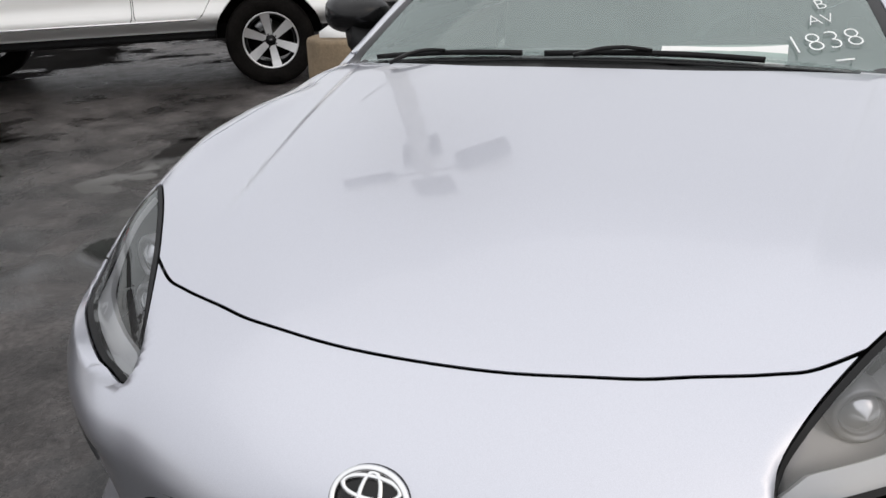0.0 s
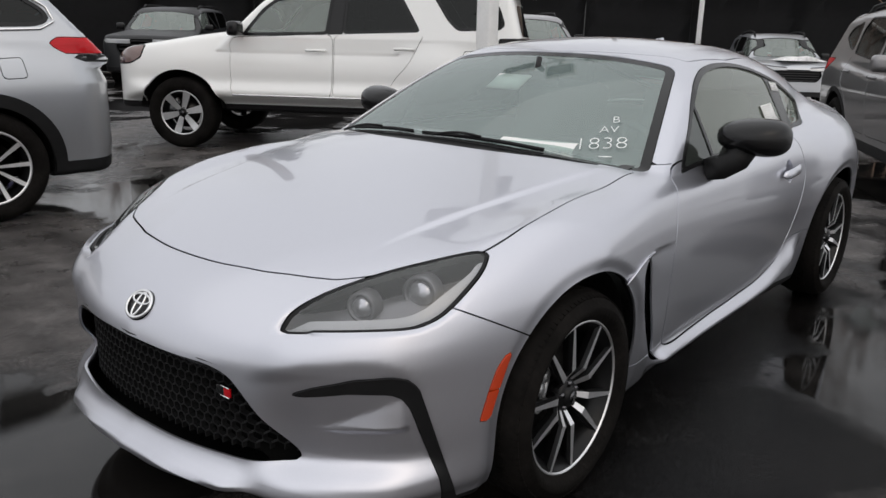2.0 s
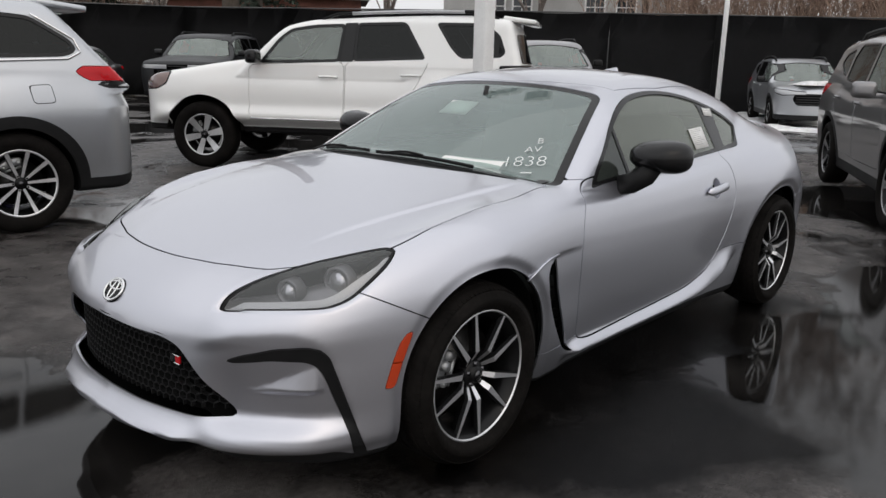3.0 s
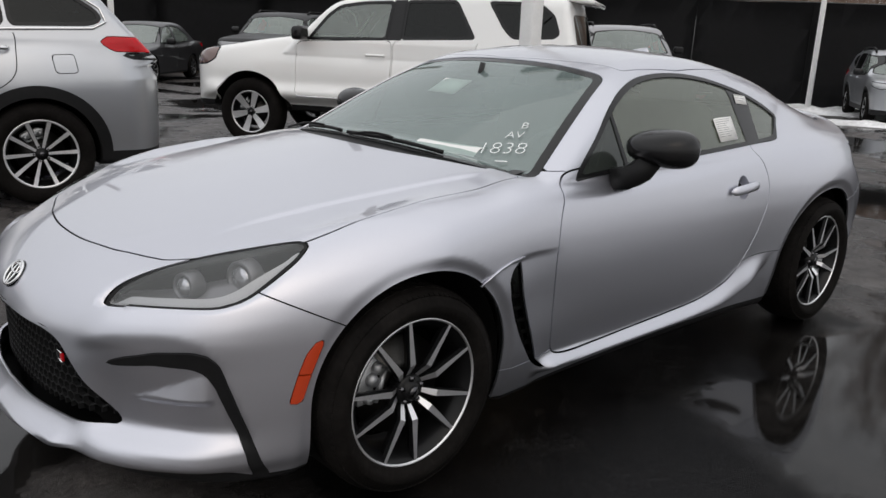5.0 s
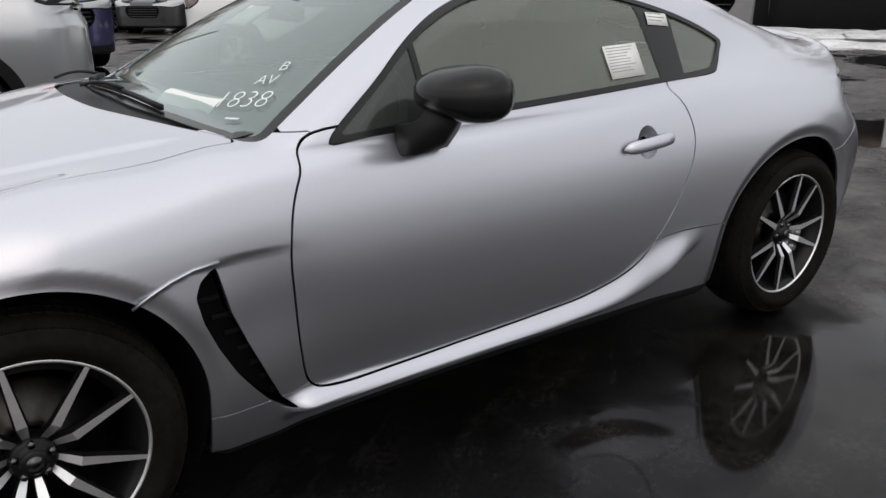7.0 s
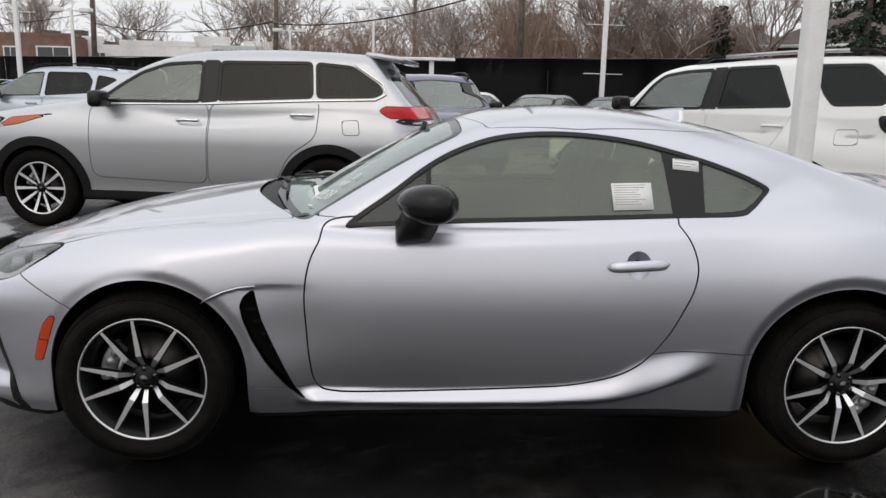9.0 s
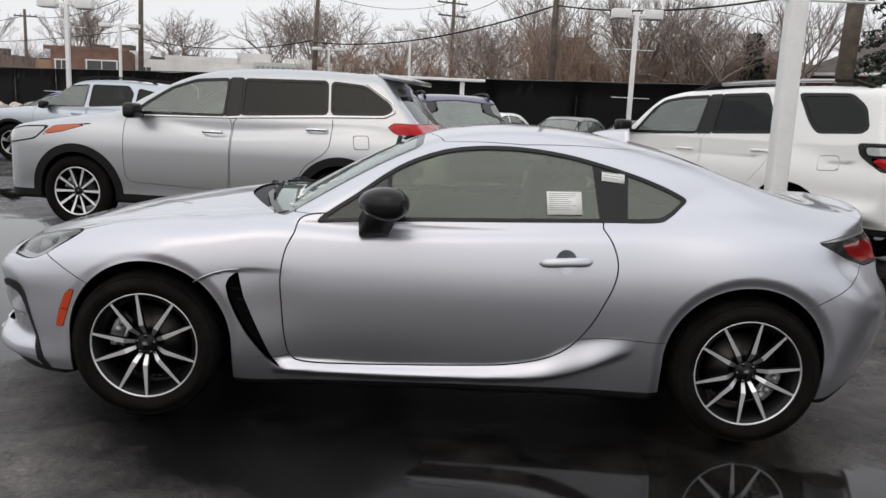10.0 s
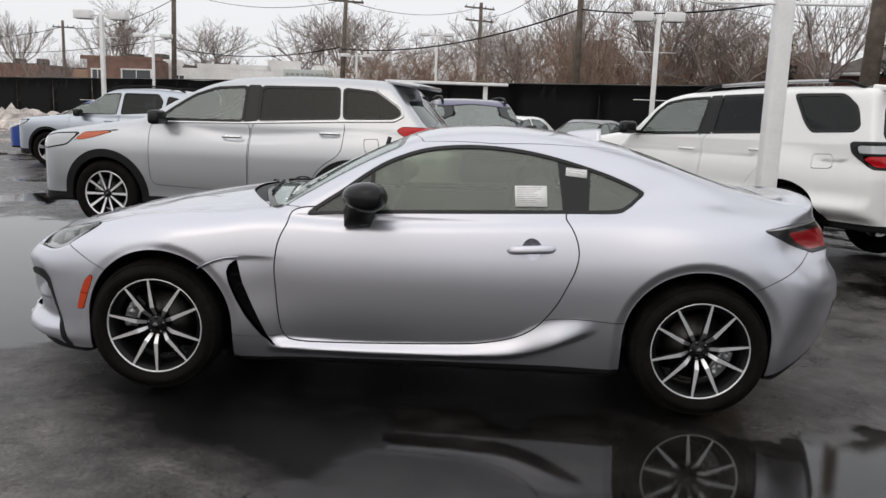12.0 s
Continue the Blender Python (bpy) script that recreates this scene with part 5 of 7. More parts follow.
def vehicle(name, label, at, turn, s):
    """A parked car from its main lines; s holds them."""
    car = thing(name, label, "car", pose(at[0], at[1], float(ground_z(at[0], at[1])), 0, 0, turn))
    wb, w, xf, xr = s["wb"], s["w"] / 2, s["xf"], s["xr"]
    hood_c, roof_l = spline(s["hood"]), spline(s["roof"])
    wx, wz, ws = s["screen"]
    bx, bz, bs = s["back"]
    belt, tum = s["belt"], s.get("tumble", 0.30)
    zb = s.get("low", 0.24)
    wid = spline([(zb - 0.1, w - 0.06), (zb + 0.12, w - 0.05), (0.55, w - 0.024), (0.75, w - 0.004), (0.88, w), (1.0, w - 0.018), (1.1, w - 0.05), (1.2, w - 0.09), (1.5, w - 0.2)], 0.03)

    def field(p):
        x, y, z = p[:, 0], np.abs(p[:, 1]), p[:, 2]
        swell = s.get("swell", 0.02) * (np.exp(-(((np.abs(x) - wb / 2) / 0.38) ** 2)) - 1)
        side = y - (wid(z) + swell)
        top = z - (hood_c(x) - 0.05 * y**2)
        t = y / w
        front = (xf + s.get("round_f", 0.34) * t**4 + 0.35 * np.maximum(z - s["nose"], 0) ** 1.5 + 0.10 * np.maximum(0.42 - z, 0)) - x
        rear = x - (xr - s.get("round_r", 0.22) * t**4 - 0.12 * np.maximum(0.45 - z, 0) - s.get("rake", 0.16) * np.maximum(z - 0.9, 0))
        f = smax(smax(side, top, s.get("soft", 0.10)), smax(front, rear, 0.01), 0.10)
        f = smax(f, zb - z, 0.04)
        gs = y - (w - 0.075 - tum * np.maximum(z - belt, 0))
        gr = z - (roof_l(x) - 0.055 * y**2)
        gw = (z - (wz + ws * (x - wx) - 0.18 * ws * y**2)) * 0.85
        gb = (x - (bx + (bz - z) * bs - 0.10 * y**2)) * 0.9
        g = smax(smax(smax(gs, gr, 0.10), gw, 0.06), gb, 0.06)
        g = np.maximum(g, belt - 0.15 - z)
        return smin(f, g, 0.03)

    nx, nphi, ncap = s.get("res", (150, 100, 34))
    sk = shell(field, xf + 0.75, xr - 0.65, 0.75, nx, nphi, ncap)
    ra = s["arch"]
    cz = s["tyre"]
    for cx in (-wb / 2, wb / 2):
        sk = sk.cut(disc(cx, cz, ra, 0.4))[1]
    paint = s["paint"]
    pieces = []
    lowered = lambda v: v[:, 1] < -0.4  # noqa: E731
    for nm, poly, dark in s["windows"]:
        fld = flat(rounded(poly, 0.05), ax, az, lambda v: lowered(v) & (v[:, 2] > belt - 0.14))
        if dark == "pillar":
            fld = flat(rounded(poly, 0.012), ax, az, lambda v: lowered(v) & (v[:, 2] > belt - 0.14))
            gl_, sk = cut_gap(sk, fld, 0.002)
            pieces.append((nm, gl_, BLACK_GLOSS, 0.001, "black pillar cover", 0.012))
            continue
        gl_, sk = cut_gap(sk, fld, 0.004)
        edge_, gl_ = gl_.cut(lambda v: -s.get("edge", 0.018) - fld(v))
        pieces.append((nm, gl_, GLASS_DARK if dark else GLASS_CAR, -0.006, "dark tinted glass" if dark else "greenish glass", 0))
        pieces.append(("window_trim", edge_, s.get("trim", BLACK_GLOSS), 0.002, "", 0.012))
    scr = rounded([(wx - 0.05, 0.3), (wx - 0.05, 0.0), (wx + 0.02, -w * 0.62), (wx + 0.13, -w + 0.17), (wx + (s["head"] - wz) / ws * 0.94, -w + 0.32), (wx + (s["head"] - wz) / ws * 0.98, 0.0), (wx + (s["head"] - wz) / ws * 0.98, 0.3)], 0.04)
    f_scr = flat(scr, ax, ay, lambda v: (v[:, 2] > wz - 0.06) & (v[:, 0] < wx + 1.3))
    scr_s, sk = cut_gap(sk, f_scr, 0.004)
    edge_, scr_s = scr_s.cut(lambda v: -0.03 - f_scr(v))
    rb = rounded([(0.3, bz - 0.10), (-w + 0.30, bz - 0.12), (-w + 0.2, belt + 0.05), (0.3, belt + 0.03)], 0.06)
    f_rb = flat(rb, ay, az, lambda v: v[:, 0] > bx - 0.12)
    rb_s, sk = cut_gap(sk, f_rb, 0.004)
    lamps = []
    for nm, poly, mat, lab in s["lamps"]:
        fld = flat(rounded(poly, 0.02), ax, az, lambda v: v[:, 1] < -0.25)
        l_, sk = cut_gap(sk, fld, 0.006)
        if mat in (HEADLAMP, SMOKED):
            rim_, l_ = l_.cut(lambda v: -0.013 - fld(v))
            lamps.append(("lamp_border", rim_, BLACK_GLOSS, 0.001, "", 0.02))
        lamps.append((nm, l_, mat, 0.002, lab, 0.02))
    inner = sk
    if s.get("mouth") is not None:
        my0, mz0, mz1 = s["mouth"]
        gp = rounded([(0.3, mz1), (-my0 * 0.9, mz1), (-my0, (mz0 + mz1) / 2), (-my0 * 0.8, mz0), (0.3, mz0)], 0.05)
        gm, sk = cut_gap(sk, flat(gp, ay, az, lambda v: v[:, 0] < xf + 0.45), 0.004)
        skin_object("grille_backing", gm.both().moved(-0.03), GAP, car, "dark grille opening")
        for k in range(s.get("bars", 5)):
            z = mz0 + (k + 0.5) * (mz1 - mz0) / s.get("bars", 5)
            bm = bmesh.new()
            hw = my0 * (0.86 if k else 0.78)
            ribbon(bm, [(xf + s.get("round_f", 0.34) * (abs(y) / w) ** 4 + 0.35 * max(z - s["nose"], 0) ** 1.5 + 0.02, y, z) for y in np.linspace(-hw, hw, 9)], 0.03, 0.028)
            part("grille_bar", bm, s.get("bar_mat", BLACK_GLOSS), car)
    low, sk = sk.cut(lambda v: v[:, 2] - (zb + s.get("skirt", 0.10)))
    clad = None
    if s.get("clad"):
        clad, sk = sk.cut(lambda v: np.where(np.abs(v[:, 1]) > 0.5, np.minimum(np.hypot(v[:, 0] + wb / 2, v[:, 2] - cz), np.hypot(v[:, 0] - wb / 2, v[:, 2] - cz)) - ra - s.get("clad_w", 0.055), 1.0))
    # doors
    y_in = lambda v: lowered(v) & (v[:, 2] > zb + 0.15) & (v[:, 2] < belt + 0.06)  # noqa: E731
    doors = []
    for dp in s["doors"]:
        d_, sk = cut_gap(sk, flat(rounded(dp, 0.09), ax, az, y_in), 0.007)
        doors.append(d_)
    hd, sk = cut_gap(sk, flat(rounded([(xf - 0.2, 0.3), (xf + 0.16, 0.0), (xf + 0.28, -w + 0.3), (wx - 0.25, -w + 0.16), (wx + 0.05, -w + 0.2), (wx - 0.04, 0.3)], 0.05), ax, ay, lambda v: (v[:, 2] > s["nose"] + 0.02) & (v[:, 0] < wx)), 0.006)
    skin_object("body", sk.both(), paint, car, "", 0.02)
    skin_object("hood", hd.both(), paint, car, "", 0.02)
    skin_object("lower_cladding", low.both().moved(0.002), BLACK_PLASTIC, car, "black plastic lower cladding", 0.02)
    skin_object("inner_shell", inner.both().moved(-0.03), GAP, car, "dark inner structure")
    skin_object("windscreen_border", edge_.both().moved(-0.002), BLACK_GLOSS, car, "black glass border", 0.01)
    skin_object("windscreen", scr_s.both().moved(-0.006), GLASS_CAR, car, "greenish glass").visible_shadow = False
    skin_object("rear_window", rb_s.both().moved(-0.004), GLASS_DARK, car, "dark tinted glass")
    for sgn in (1, -1):
        g = (lambda q: q) if sgn > 0 else (lambda q: q.mirrored())
        for nm, q, mat, d, lab, rim in pieces + lamps:
            skin_object(nm, g(q).moved(d), mat, car, lab, rim)
        for d_, hx in zip(doors, s["handles"]):
            dr = skin_object("door", g(d_), paint, car, "", 0.02)
            z = s["handle_z"] + s.get("handle_up", 0.02) * (hx > 0.5)
            yb = -(wid(z) + 0.0)
            bm = bmesh.new()
            ribbon(bm, [(hx - 0.11, sgn * (yb + 0.0), z), (hx - 0.09, sgn * (yb - 0.03), z), (hx, sgn * (yb - 0.038), z + 0.003), (hx + 0.09, sgn * (yb - 0.03), z), (hx + 0.11, sgn * (yb + 0.0), z)], 0.016, 0.03)
            bmesh.ops.bevel(bm, geom=bm.edges[:], offset=0.006, segments=2, affect="EDGES")
            part("door_handle", bm, s.get("handle_mat", paint), dr)
        if clad:
            for piece in clad.cut(lambda v: v[:, 0]):
                skin_object("arch_cladding", g(piece).moved(0.006), BLACK_PLASTIC, car, "black plastic wheel-arch cladding", 0.02)
        for cx in (-wb / 2, wb / 2):
            arch_liner(cx, cz, ra + 0.004, -sgn * (w - 0.05), -sgn * 0.45, car, DARK, zb + 0.03)
        # mirror
        bm = bmesh.new()
        box(bm, (0, 0, 0), (0.13, 0.21, 0.15), Matrix.Translation((s["mirror"][0], -sgn * (w + 0.09), s["mirror"][1])), bevel=0.05, seg=3)
        box(bm, (s["mirror"][0], -sgn * (w - 0.03), s["mirror"][1] - 0.05), (0.07, 0.14, 0.04), bevel=0.012)
        part("door_mirror", bm, s.get("mirror_mat", BLACK_GLOSS), car)
        if s.get("rails"):
            bm = bmesh.new()
            xs_ = np.linspace(s["rails"][0], s["rails"][1], 12)
            yr_ = w - 0.075 - tum * (s["head"] - belt) - 0.10
            ribbon(bm, [(x, sgn * yr_, float(roof_l(x)) - 0.055 * yr_**2 + (0.055 if 0 < i < 11 else 0.0)) for i, x in enumerate(xs_)], 0.04, 0.03)
            part("roof_rail", bm, s.get("rail_mat", BLACK_PLASTIC), car, "roof rail")
            if s.get("rail_bar"):
                bm = bmesh.new()
                ribbon(bm, [(x, sgn * yr_, float(roof_l(x)) - 0.055 * yr_**2 + 0.052) for x in np.linspace(*s["rail_bar"], 8)], 0.05, 0.034)
                part("rail_bar", bm, ALLOY, car, "pale middle bar of the roof rail")
    if s.get("spoiler"):
        bm = bmesh.new()
        zt = float(roof_l(bx - 0.1))
        box(bm, (0, 0, 0), (0.36, 2 * w - 0.62, 0.05), Matrix.Translation((bx + 0.02, 0, zt - 0.03)) @ Matrix.Rotation(radians(7), 4, "Y"), bevel=0.02, seg=2)
        part("roof_spoiler", bm, paint, car, "spoiler over the tailgate")
    for sgn in (1, -1):
        for nm, line, h_ in s.get("strips", ()):
            bm = bmesh.new()
            pts = []
            for i in range(len(line) - 1):
                for t in np.linspace(0, 1, 6)[: 6 if i == len(line) - 2 else 5]:
                    x, z = (line[i][k] + (line[i + 1][k] - line[i][k]) * t for k in (0, 1))
                    lo_, hi_ = 0.0, 1.2
                    for _ in range(24):
                        md = (lo_ + hi_) / 2
                        lo_, hi_ = (md, hi_) if field(np.array([[x, md, z]]))[0] < 0 else (lo_, md)
                    pts.append((x, -sgn * (lo_ + 0.005), z))
            ribbon(bm, pts, 0.012, h_)
            part(nm, bm, CHROME, car, "thin chrome strip")
    bm = bmesh.new()
    box(bm, (0, 0, zb + 0.05), (xr - xf - 0.7, 1.3, 0.14), bevel=0.03)
    part("floor_pan", bm, DARK, car, "dark floor pan")
    # cabin
    bm = bmesh.new()
    box(bm, (wx + 0.45, 0, belt - 0.12), (0.5, 2 * w - 0.34, 0.22), bevel=0.06)
    part("dashboard", bm, CABIN, car, "dark dashboard")
    for sx in s.get("seats", (0.35, 1.2)):
        for sy in (-0.4, 0.4):
            bm = bmesh.new()
            box(bm, (0, 0, 0), (0.15, 0.5, 0.65), Matrix.Translation((sx, sy, belt - 0.12)) @ Matrix.Rotation(radians(14), 4, "Y"), bevel=0.05)
            box(bm, (sx + 0.12, sy, belt + 0.3), (0.08, 0.26, 0.17), bevel=0.03)
            part("seat", bm, SEAT, car, "dark seat")
    # wheels
    r = s["tyre"]
    nm, spokes, face, pocket, blade, dbl = s["wheel"]
    wl_ = wheel("wheel", r, s["rim"], 0.235, spokes, face, pocket, blade, nm, 1.0, 0.012, dbl, plain=s.get("plain", True))
    fit_wheels(wl_, car, [(-wb / 2, -(w - 0.135), r, 0, 0.3), (wb / 2, -(w - 0.135), r, 0, 0.9), (-wb / 2, w - 0.135, r, 1, 0.0), (wb / 2, w - 0.135, r, 1, 0.5)])
    return car


BRIGHT_ALLOY = material("bright_alloy", (0.72, 0.72, 0.72), 0.3, 0.8, vary=0.05, scale=20)
SILVER = car_paint("bright_silver_paint", (0.50, 0.515, 0.54), 0.8, 0.34)
WHITE_PAINT = car_paint("white_car_paint", (0.90, 0.90, 0.885), 0.0, 0.4, 0.01)
GREY_PAINT = car_paint("warm_grey_paint", (0.24, 0.235, 0.24), 0.7, 0.32)
DARK_PAINT = car_paint("near_black_paint", (0.009, 0.0095, 0.011), 0.0, 0.45, coat=0.12)
CHARCOAL = car_paint("charcoal_paint", (0.06, 0.06, 0.063), 0.5, 0.35, coat=0.6)
BLUE_GREY = car_paint("pale_blue_grey_paint", (0.46, 0.50, 0.56), 0.7, 0.32)
BLUE_PAINT = car_paint("bright_blue_paint", (0.02, 0.07, 0.36), 0.4, 0.3)
VIOLET = car_paint("dark_violet_paint", (0.05, 0.045, 0.13), 0.5, 0.3)
HEADLAMP = material("headlamp", (0.45, 0.46, 0.47), 0.12, 0.3, coat=1.0)
SMOKED = material("smoked_lamp", (0.16, 0.10, 0.09), 0.12, 0.2, coat=1.0)
AMBERISH = material("amber_reflector", (0.55, 0.10, 0.02), 0.15, coat=0.5)

SEVEN_SEATER = dict(
    wb=2.79, w=1.925, xf=-2.36, xr=2.36, belt=1.17, nose=0.86, tyre=0.370, rim=0.250, arch=0.408, low=0.27, paint=SILVER, clad=True, clad_w=0.085, skirt=0.10, round_r=0.30,
    hood=[(-2.6, 0.80), (-2.36, 0.955), (-2.1, 1.05), (-1.6, 1.145), (-1.0, 1.235), (-0.75, 1.255), (0, 1.12), (1.3, 1.2), (2.0, 1.24), (2.6, 1.22)],
    roof=[(-1.0, 1.30), (-0.3, 1.60), (0.0, 1.675), (0.5, 1.715), (1.2, 1.715), (1.9, 1.67), (2.3, 1.62), (2.7, 1.55)],
    screen=(-1.03, 1.25, 0.56), back=(1.84, 1.60, 0.90), head=1.63, mirror=(-0.70, 1.225),
    windows=[("front_window", [(-0.83, 1.19), (-0.64, 1.33), (-0.40, 1.484), (-0.157, 1.567), (0.205, 1.590), (0.19, 1.204)], False),
             ("rear_window_side", [(0.345, 1.592), (1.215, 1.60), (1.24, 1.266), (0.335, 1.222)], True),
             ("pillar_cover", [(0.180, 1.204), (0.196, 1.596), (0.354, 1.597), (0.346, 1.221)], "pillar"),
             ("quarter_window", [(1.24, 1.597), (1.59, 1.567), (1.85, 1.40), (1.89, 1.327), (1.80, 1.282), (1.265, 1.266)], True)],
    lamps=[("headlamp", [(-2.5, 0.86), (-2.2, 0.97), (-1.95, 1.02), (-1.67, 1.035), (-1.83, 0.89), (-2.1, 0.84), (-2.5, 0.82)], HEADLAMP, "clear headlamp"), ("corner_lamp", [(-1.77, 0.935), (-1.63, 1.033), (-1.20, 1.078), (-1.54, 0.975)], AMBERISH, "amber corner lamp"),
           ("tail_lamp", [(1.84, 1.17), (1.90, 1.215), (2.6, 1.205), (2.6, 1.10), (1.94, 1.105)], RED, "red tail lamp"), ("reverse_lamp", [(1.95, 1.098), (2.6, 1.094), (2.6, 1.04), (2.07, 1.052)], HEADLAMP, "clear lower lamp"),
           ("fuel_flap", [(1.51, 1.075), (1.66, 1.082), (1.68, 0.950), (1.53, 0.946)], SILVER, "square fuel flap")],
    doors=[[(-0.87, 1.165), (-0.875, 0.70), (-0.86, 0.50), (0.23, 0.46), (0.265, 1.205)], [(0.28, 1.205), (0.245, 0.46), (0.88, 0.48), (1.02, 0.75), (1.28, 0.92), (1.30, 1.262)]],
    handles=(0.08, 1.14), handle_z=1.047, handle_up=0.07, handle_mat=CHROME, edge=0.026, rake=0.45, strips=(("window_strip", ((-0.86, 1.172), (0.23, 1.196), (1.25, 1.246), (1.81, 1.266), (1.905, 1.315), (1.87, 1.41), (1.60, 1.582)), 0.016),), mouth=(0.5, 0.62, 0.92), rails=None, spoiler=True, seats=(0.35, 1.1, 1.75),
    wheel=("ten-spoke bright alloy wheel", 10, MACHINED, BLACK_ALLOY, 0.03, False), res=(170, 110, 36))
vehicle("family_suv", "silver seven-seat family suv with chrome window trim", (-2.342, 4.813), -6.98, SEVEN_SEATER)

OFFROADER = dict(
    wb=2.79, w=1.925, xf=-2.30, xr=2.42, belt=1.22, nose=0.95, tyre=0.385, rim=0.24, arch=0.465, low=0.42, swell=0.055, edge=0.030, strips=(("sill_strip", ((-0.8, 0.60), (0.8, 0.60)), 0.014),), paint=WHITE_PAINT, clad=False, skirt=0.07, soft=0.07, round_f=0.42,
    hood=[(-2.6, 0.90), (-2.3, 1.0), (-2.1, 1.075), (-1.6, 1.175), (-1.1, 1.255), (-0.8, 1.29), (0, 1.2), (1.3, 1.24), (2.6, 1.26)],
    roof=[(-1.0, 1.40), (-0.5, 1.63), (-0.2, 1.71), (0.3, 1.748), (0.9, 1.775), (1.7, 1.78), (2.2, 1.755), (2.7, 1.70)],
    screen=(-0.90, 1.29, 0.93), back=(2.20, 1.70, 0.30), head=1.69, mirror=(-0.70, 1.29), tumble=0.24,
    windows=[("front_window", [(-0.70, 1.217), (-0.60, 1.345), (-0.47, 1.50), (-0.33, 1.605), (-0.05, 1.648), (0.303, 1.665), (0.245, 1.247)], False),
             ("rear_window_side", [(0.40, 1.257), (0.433, 1.675), (0.99, 1.692), (1.23, 1.293)], True),
             ("pillar_cover", [(0.236, 1.247), (0.294, 1.670), (0.443, 1.677), (0.409, 1.256)], "pillar"),
             ("quarter_window", [(1.32, 1.69), (1.863, 1.69), (2.03, 1.57), (2.10, 1.38), (2.05, 1.33), (1.61, 1.312), (1.505, 1.412)], True)],
    lamps=[("headlamp", [(-2.5, 1.0), (-2.1, 1.09), (-1.78, 1.105), (-1.83, 0.96), (-1.95, 0.90), (-2.15, 0.88), (-2.5, 0.90)], SMOKED, "large dark headlamp"), ("upper_tail_lens", [(2.085, 1.225), (2.6, 1.235), (2.6, 1.14), (2.13, 1.13)], HEADLAMP, "clear upper tail lamp lens"),
           ("lower_tail_lens", [(2.15, 1.12), (2.6, 1.128), (2.6, 1.02), (2.27, 1.02)], RED, "red lower tail lamp lens"), ("tail_lamp", [(2.03, 1.245), (2.6, 1.26), (2.6, 1.0), (2.26, 1.0), (2.06, 1.14)], BLACK_GLOSS, "dark tail lamp frame"),
           ("fuel_flap", [(1.68, 1.112), (1.88, 1.122), (1.89, 0.987), (1.69, 0.977)], WHITE_PAINT, "square fuel flap")],
    doors=[[(-0.83, 1.20), (-0.82, 0.60), (0.285, 0.58), (0.30, 1.255)], [(0.315, 1.255), (0.30, 0.58), (0.82, 0.58), (0.97, 0.82), (1.10, 0.95), (1.28, 1.30)]],
    handles=(0.125, 1.065), handle_z=1.083, handle_up=0.035, mouth=(0.55, 0.70, 0.98), rails=(0.0, 2.0), rail_bar=(0.35, 1.62), spoiler=True,
    wheel=("six-spoke silver alloy wheel", 6, BRIGHT_ALLOY, BLACK_ALLOY, 0.085, False), res=(170, 110, 36))
vehicle("offroad_suv", "white body-on-frame suv with roof rails", (3.272, 5.261), -57.03, OFFROADER)


def crossover(paint, **more):
    """The lines of a compact suv."""
    s = dict(
        wb=2.69, w=1.86, xf=-2.25, xr=2.33, belt=1.10, nose=0.84, tyre=0.36, rim=0.235, arch=0.42, low=0.24, paint=paint, clad=True, skirt=0.12,
        hood=[(-2.5, 0.82), (-2.25, 0.93), (-2.0, 1.01), (-1.5, 1.07), (-0.95, 1.12), (-0.7, 1.12), (0, 1.08), (1.2, 1.14), (2.5, 1.18)],
        roof=[(-1.0, 1.25), (-0.3, 1.57), (0.1, 1.655), (0.6, 1.685), (1.3, 1.66), (1.9, 1.60), (2.5, 1.5)],
        screen=(-0.95, 1.11, 0.60), back=(1.95, 1.58, 0.55), head=1.59, mirror=(-0.55, 1.14),
        windows=[("front_window", [(-0.80, 1.10), (-0.5, 1.36), (-0.22, 1.53), (0.26, 1.57), (0.2, 1.13)], False),
                 ("rear_window_side", [(0.32, 1.57), (1.08, 1.57), (1.2, 1.42), (1.15, 1.19), (0.28, 1.13)], True),
                 ("quarter_window", [(1.28, 1.53), (1.62, 1.47), (1.72, 1.36), (1.4, 1.24), (1.24, 1.22)], True)],
        lamps=[("headlamp", [(-2.4, 0.86), (-2.1, 0.95), (-1.72, 0.98), (-1.85, 0.88), (-2.1, 0.80)], HEADLAMP, "clear headlamp"), ("tail_lamp", [(1.78, 1.13), (2.5, 1.12), (2.5, 0.98), (2.0, 0.99)], RED, "red tail lamp")],
        doors=[[(-0.84, 1.1), (-0.88, 0.65), (-0.82, 0.44), (0.22, 0.42), (0.24, 1.14)], [(0.26, 1.14), (0.24, 0.42), (0.82, 0.44), (0.98, 0.75), (1.2, 0.9), (1.22, 1.18)]],
        handles=(0.06, 1.02), handle_z=0.99, mouth=(0.55, 0.58, 0.86), rails=(-0.1, 1.6), spoiler=True,
        wheel=("five-spoke silver alloy wheel", 5, ALLOY, BLACK_ALLOY, 0.045, True), res=(110, 80, 28))
    s.update(more)
    return s


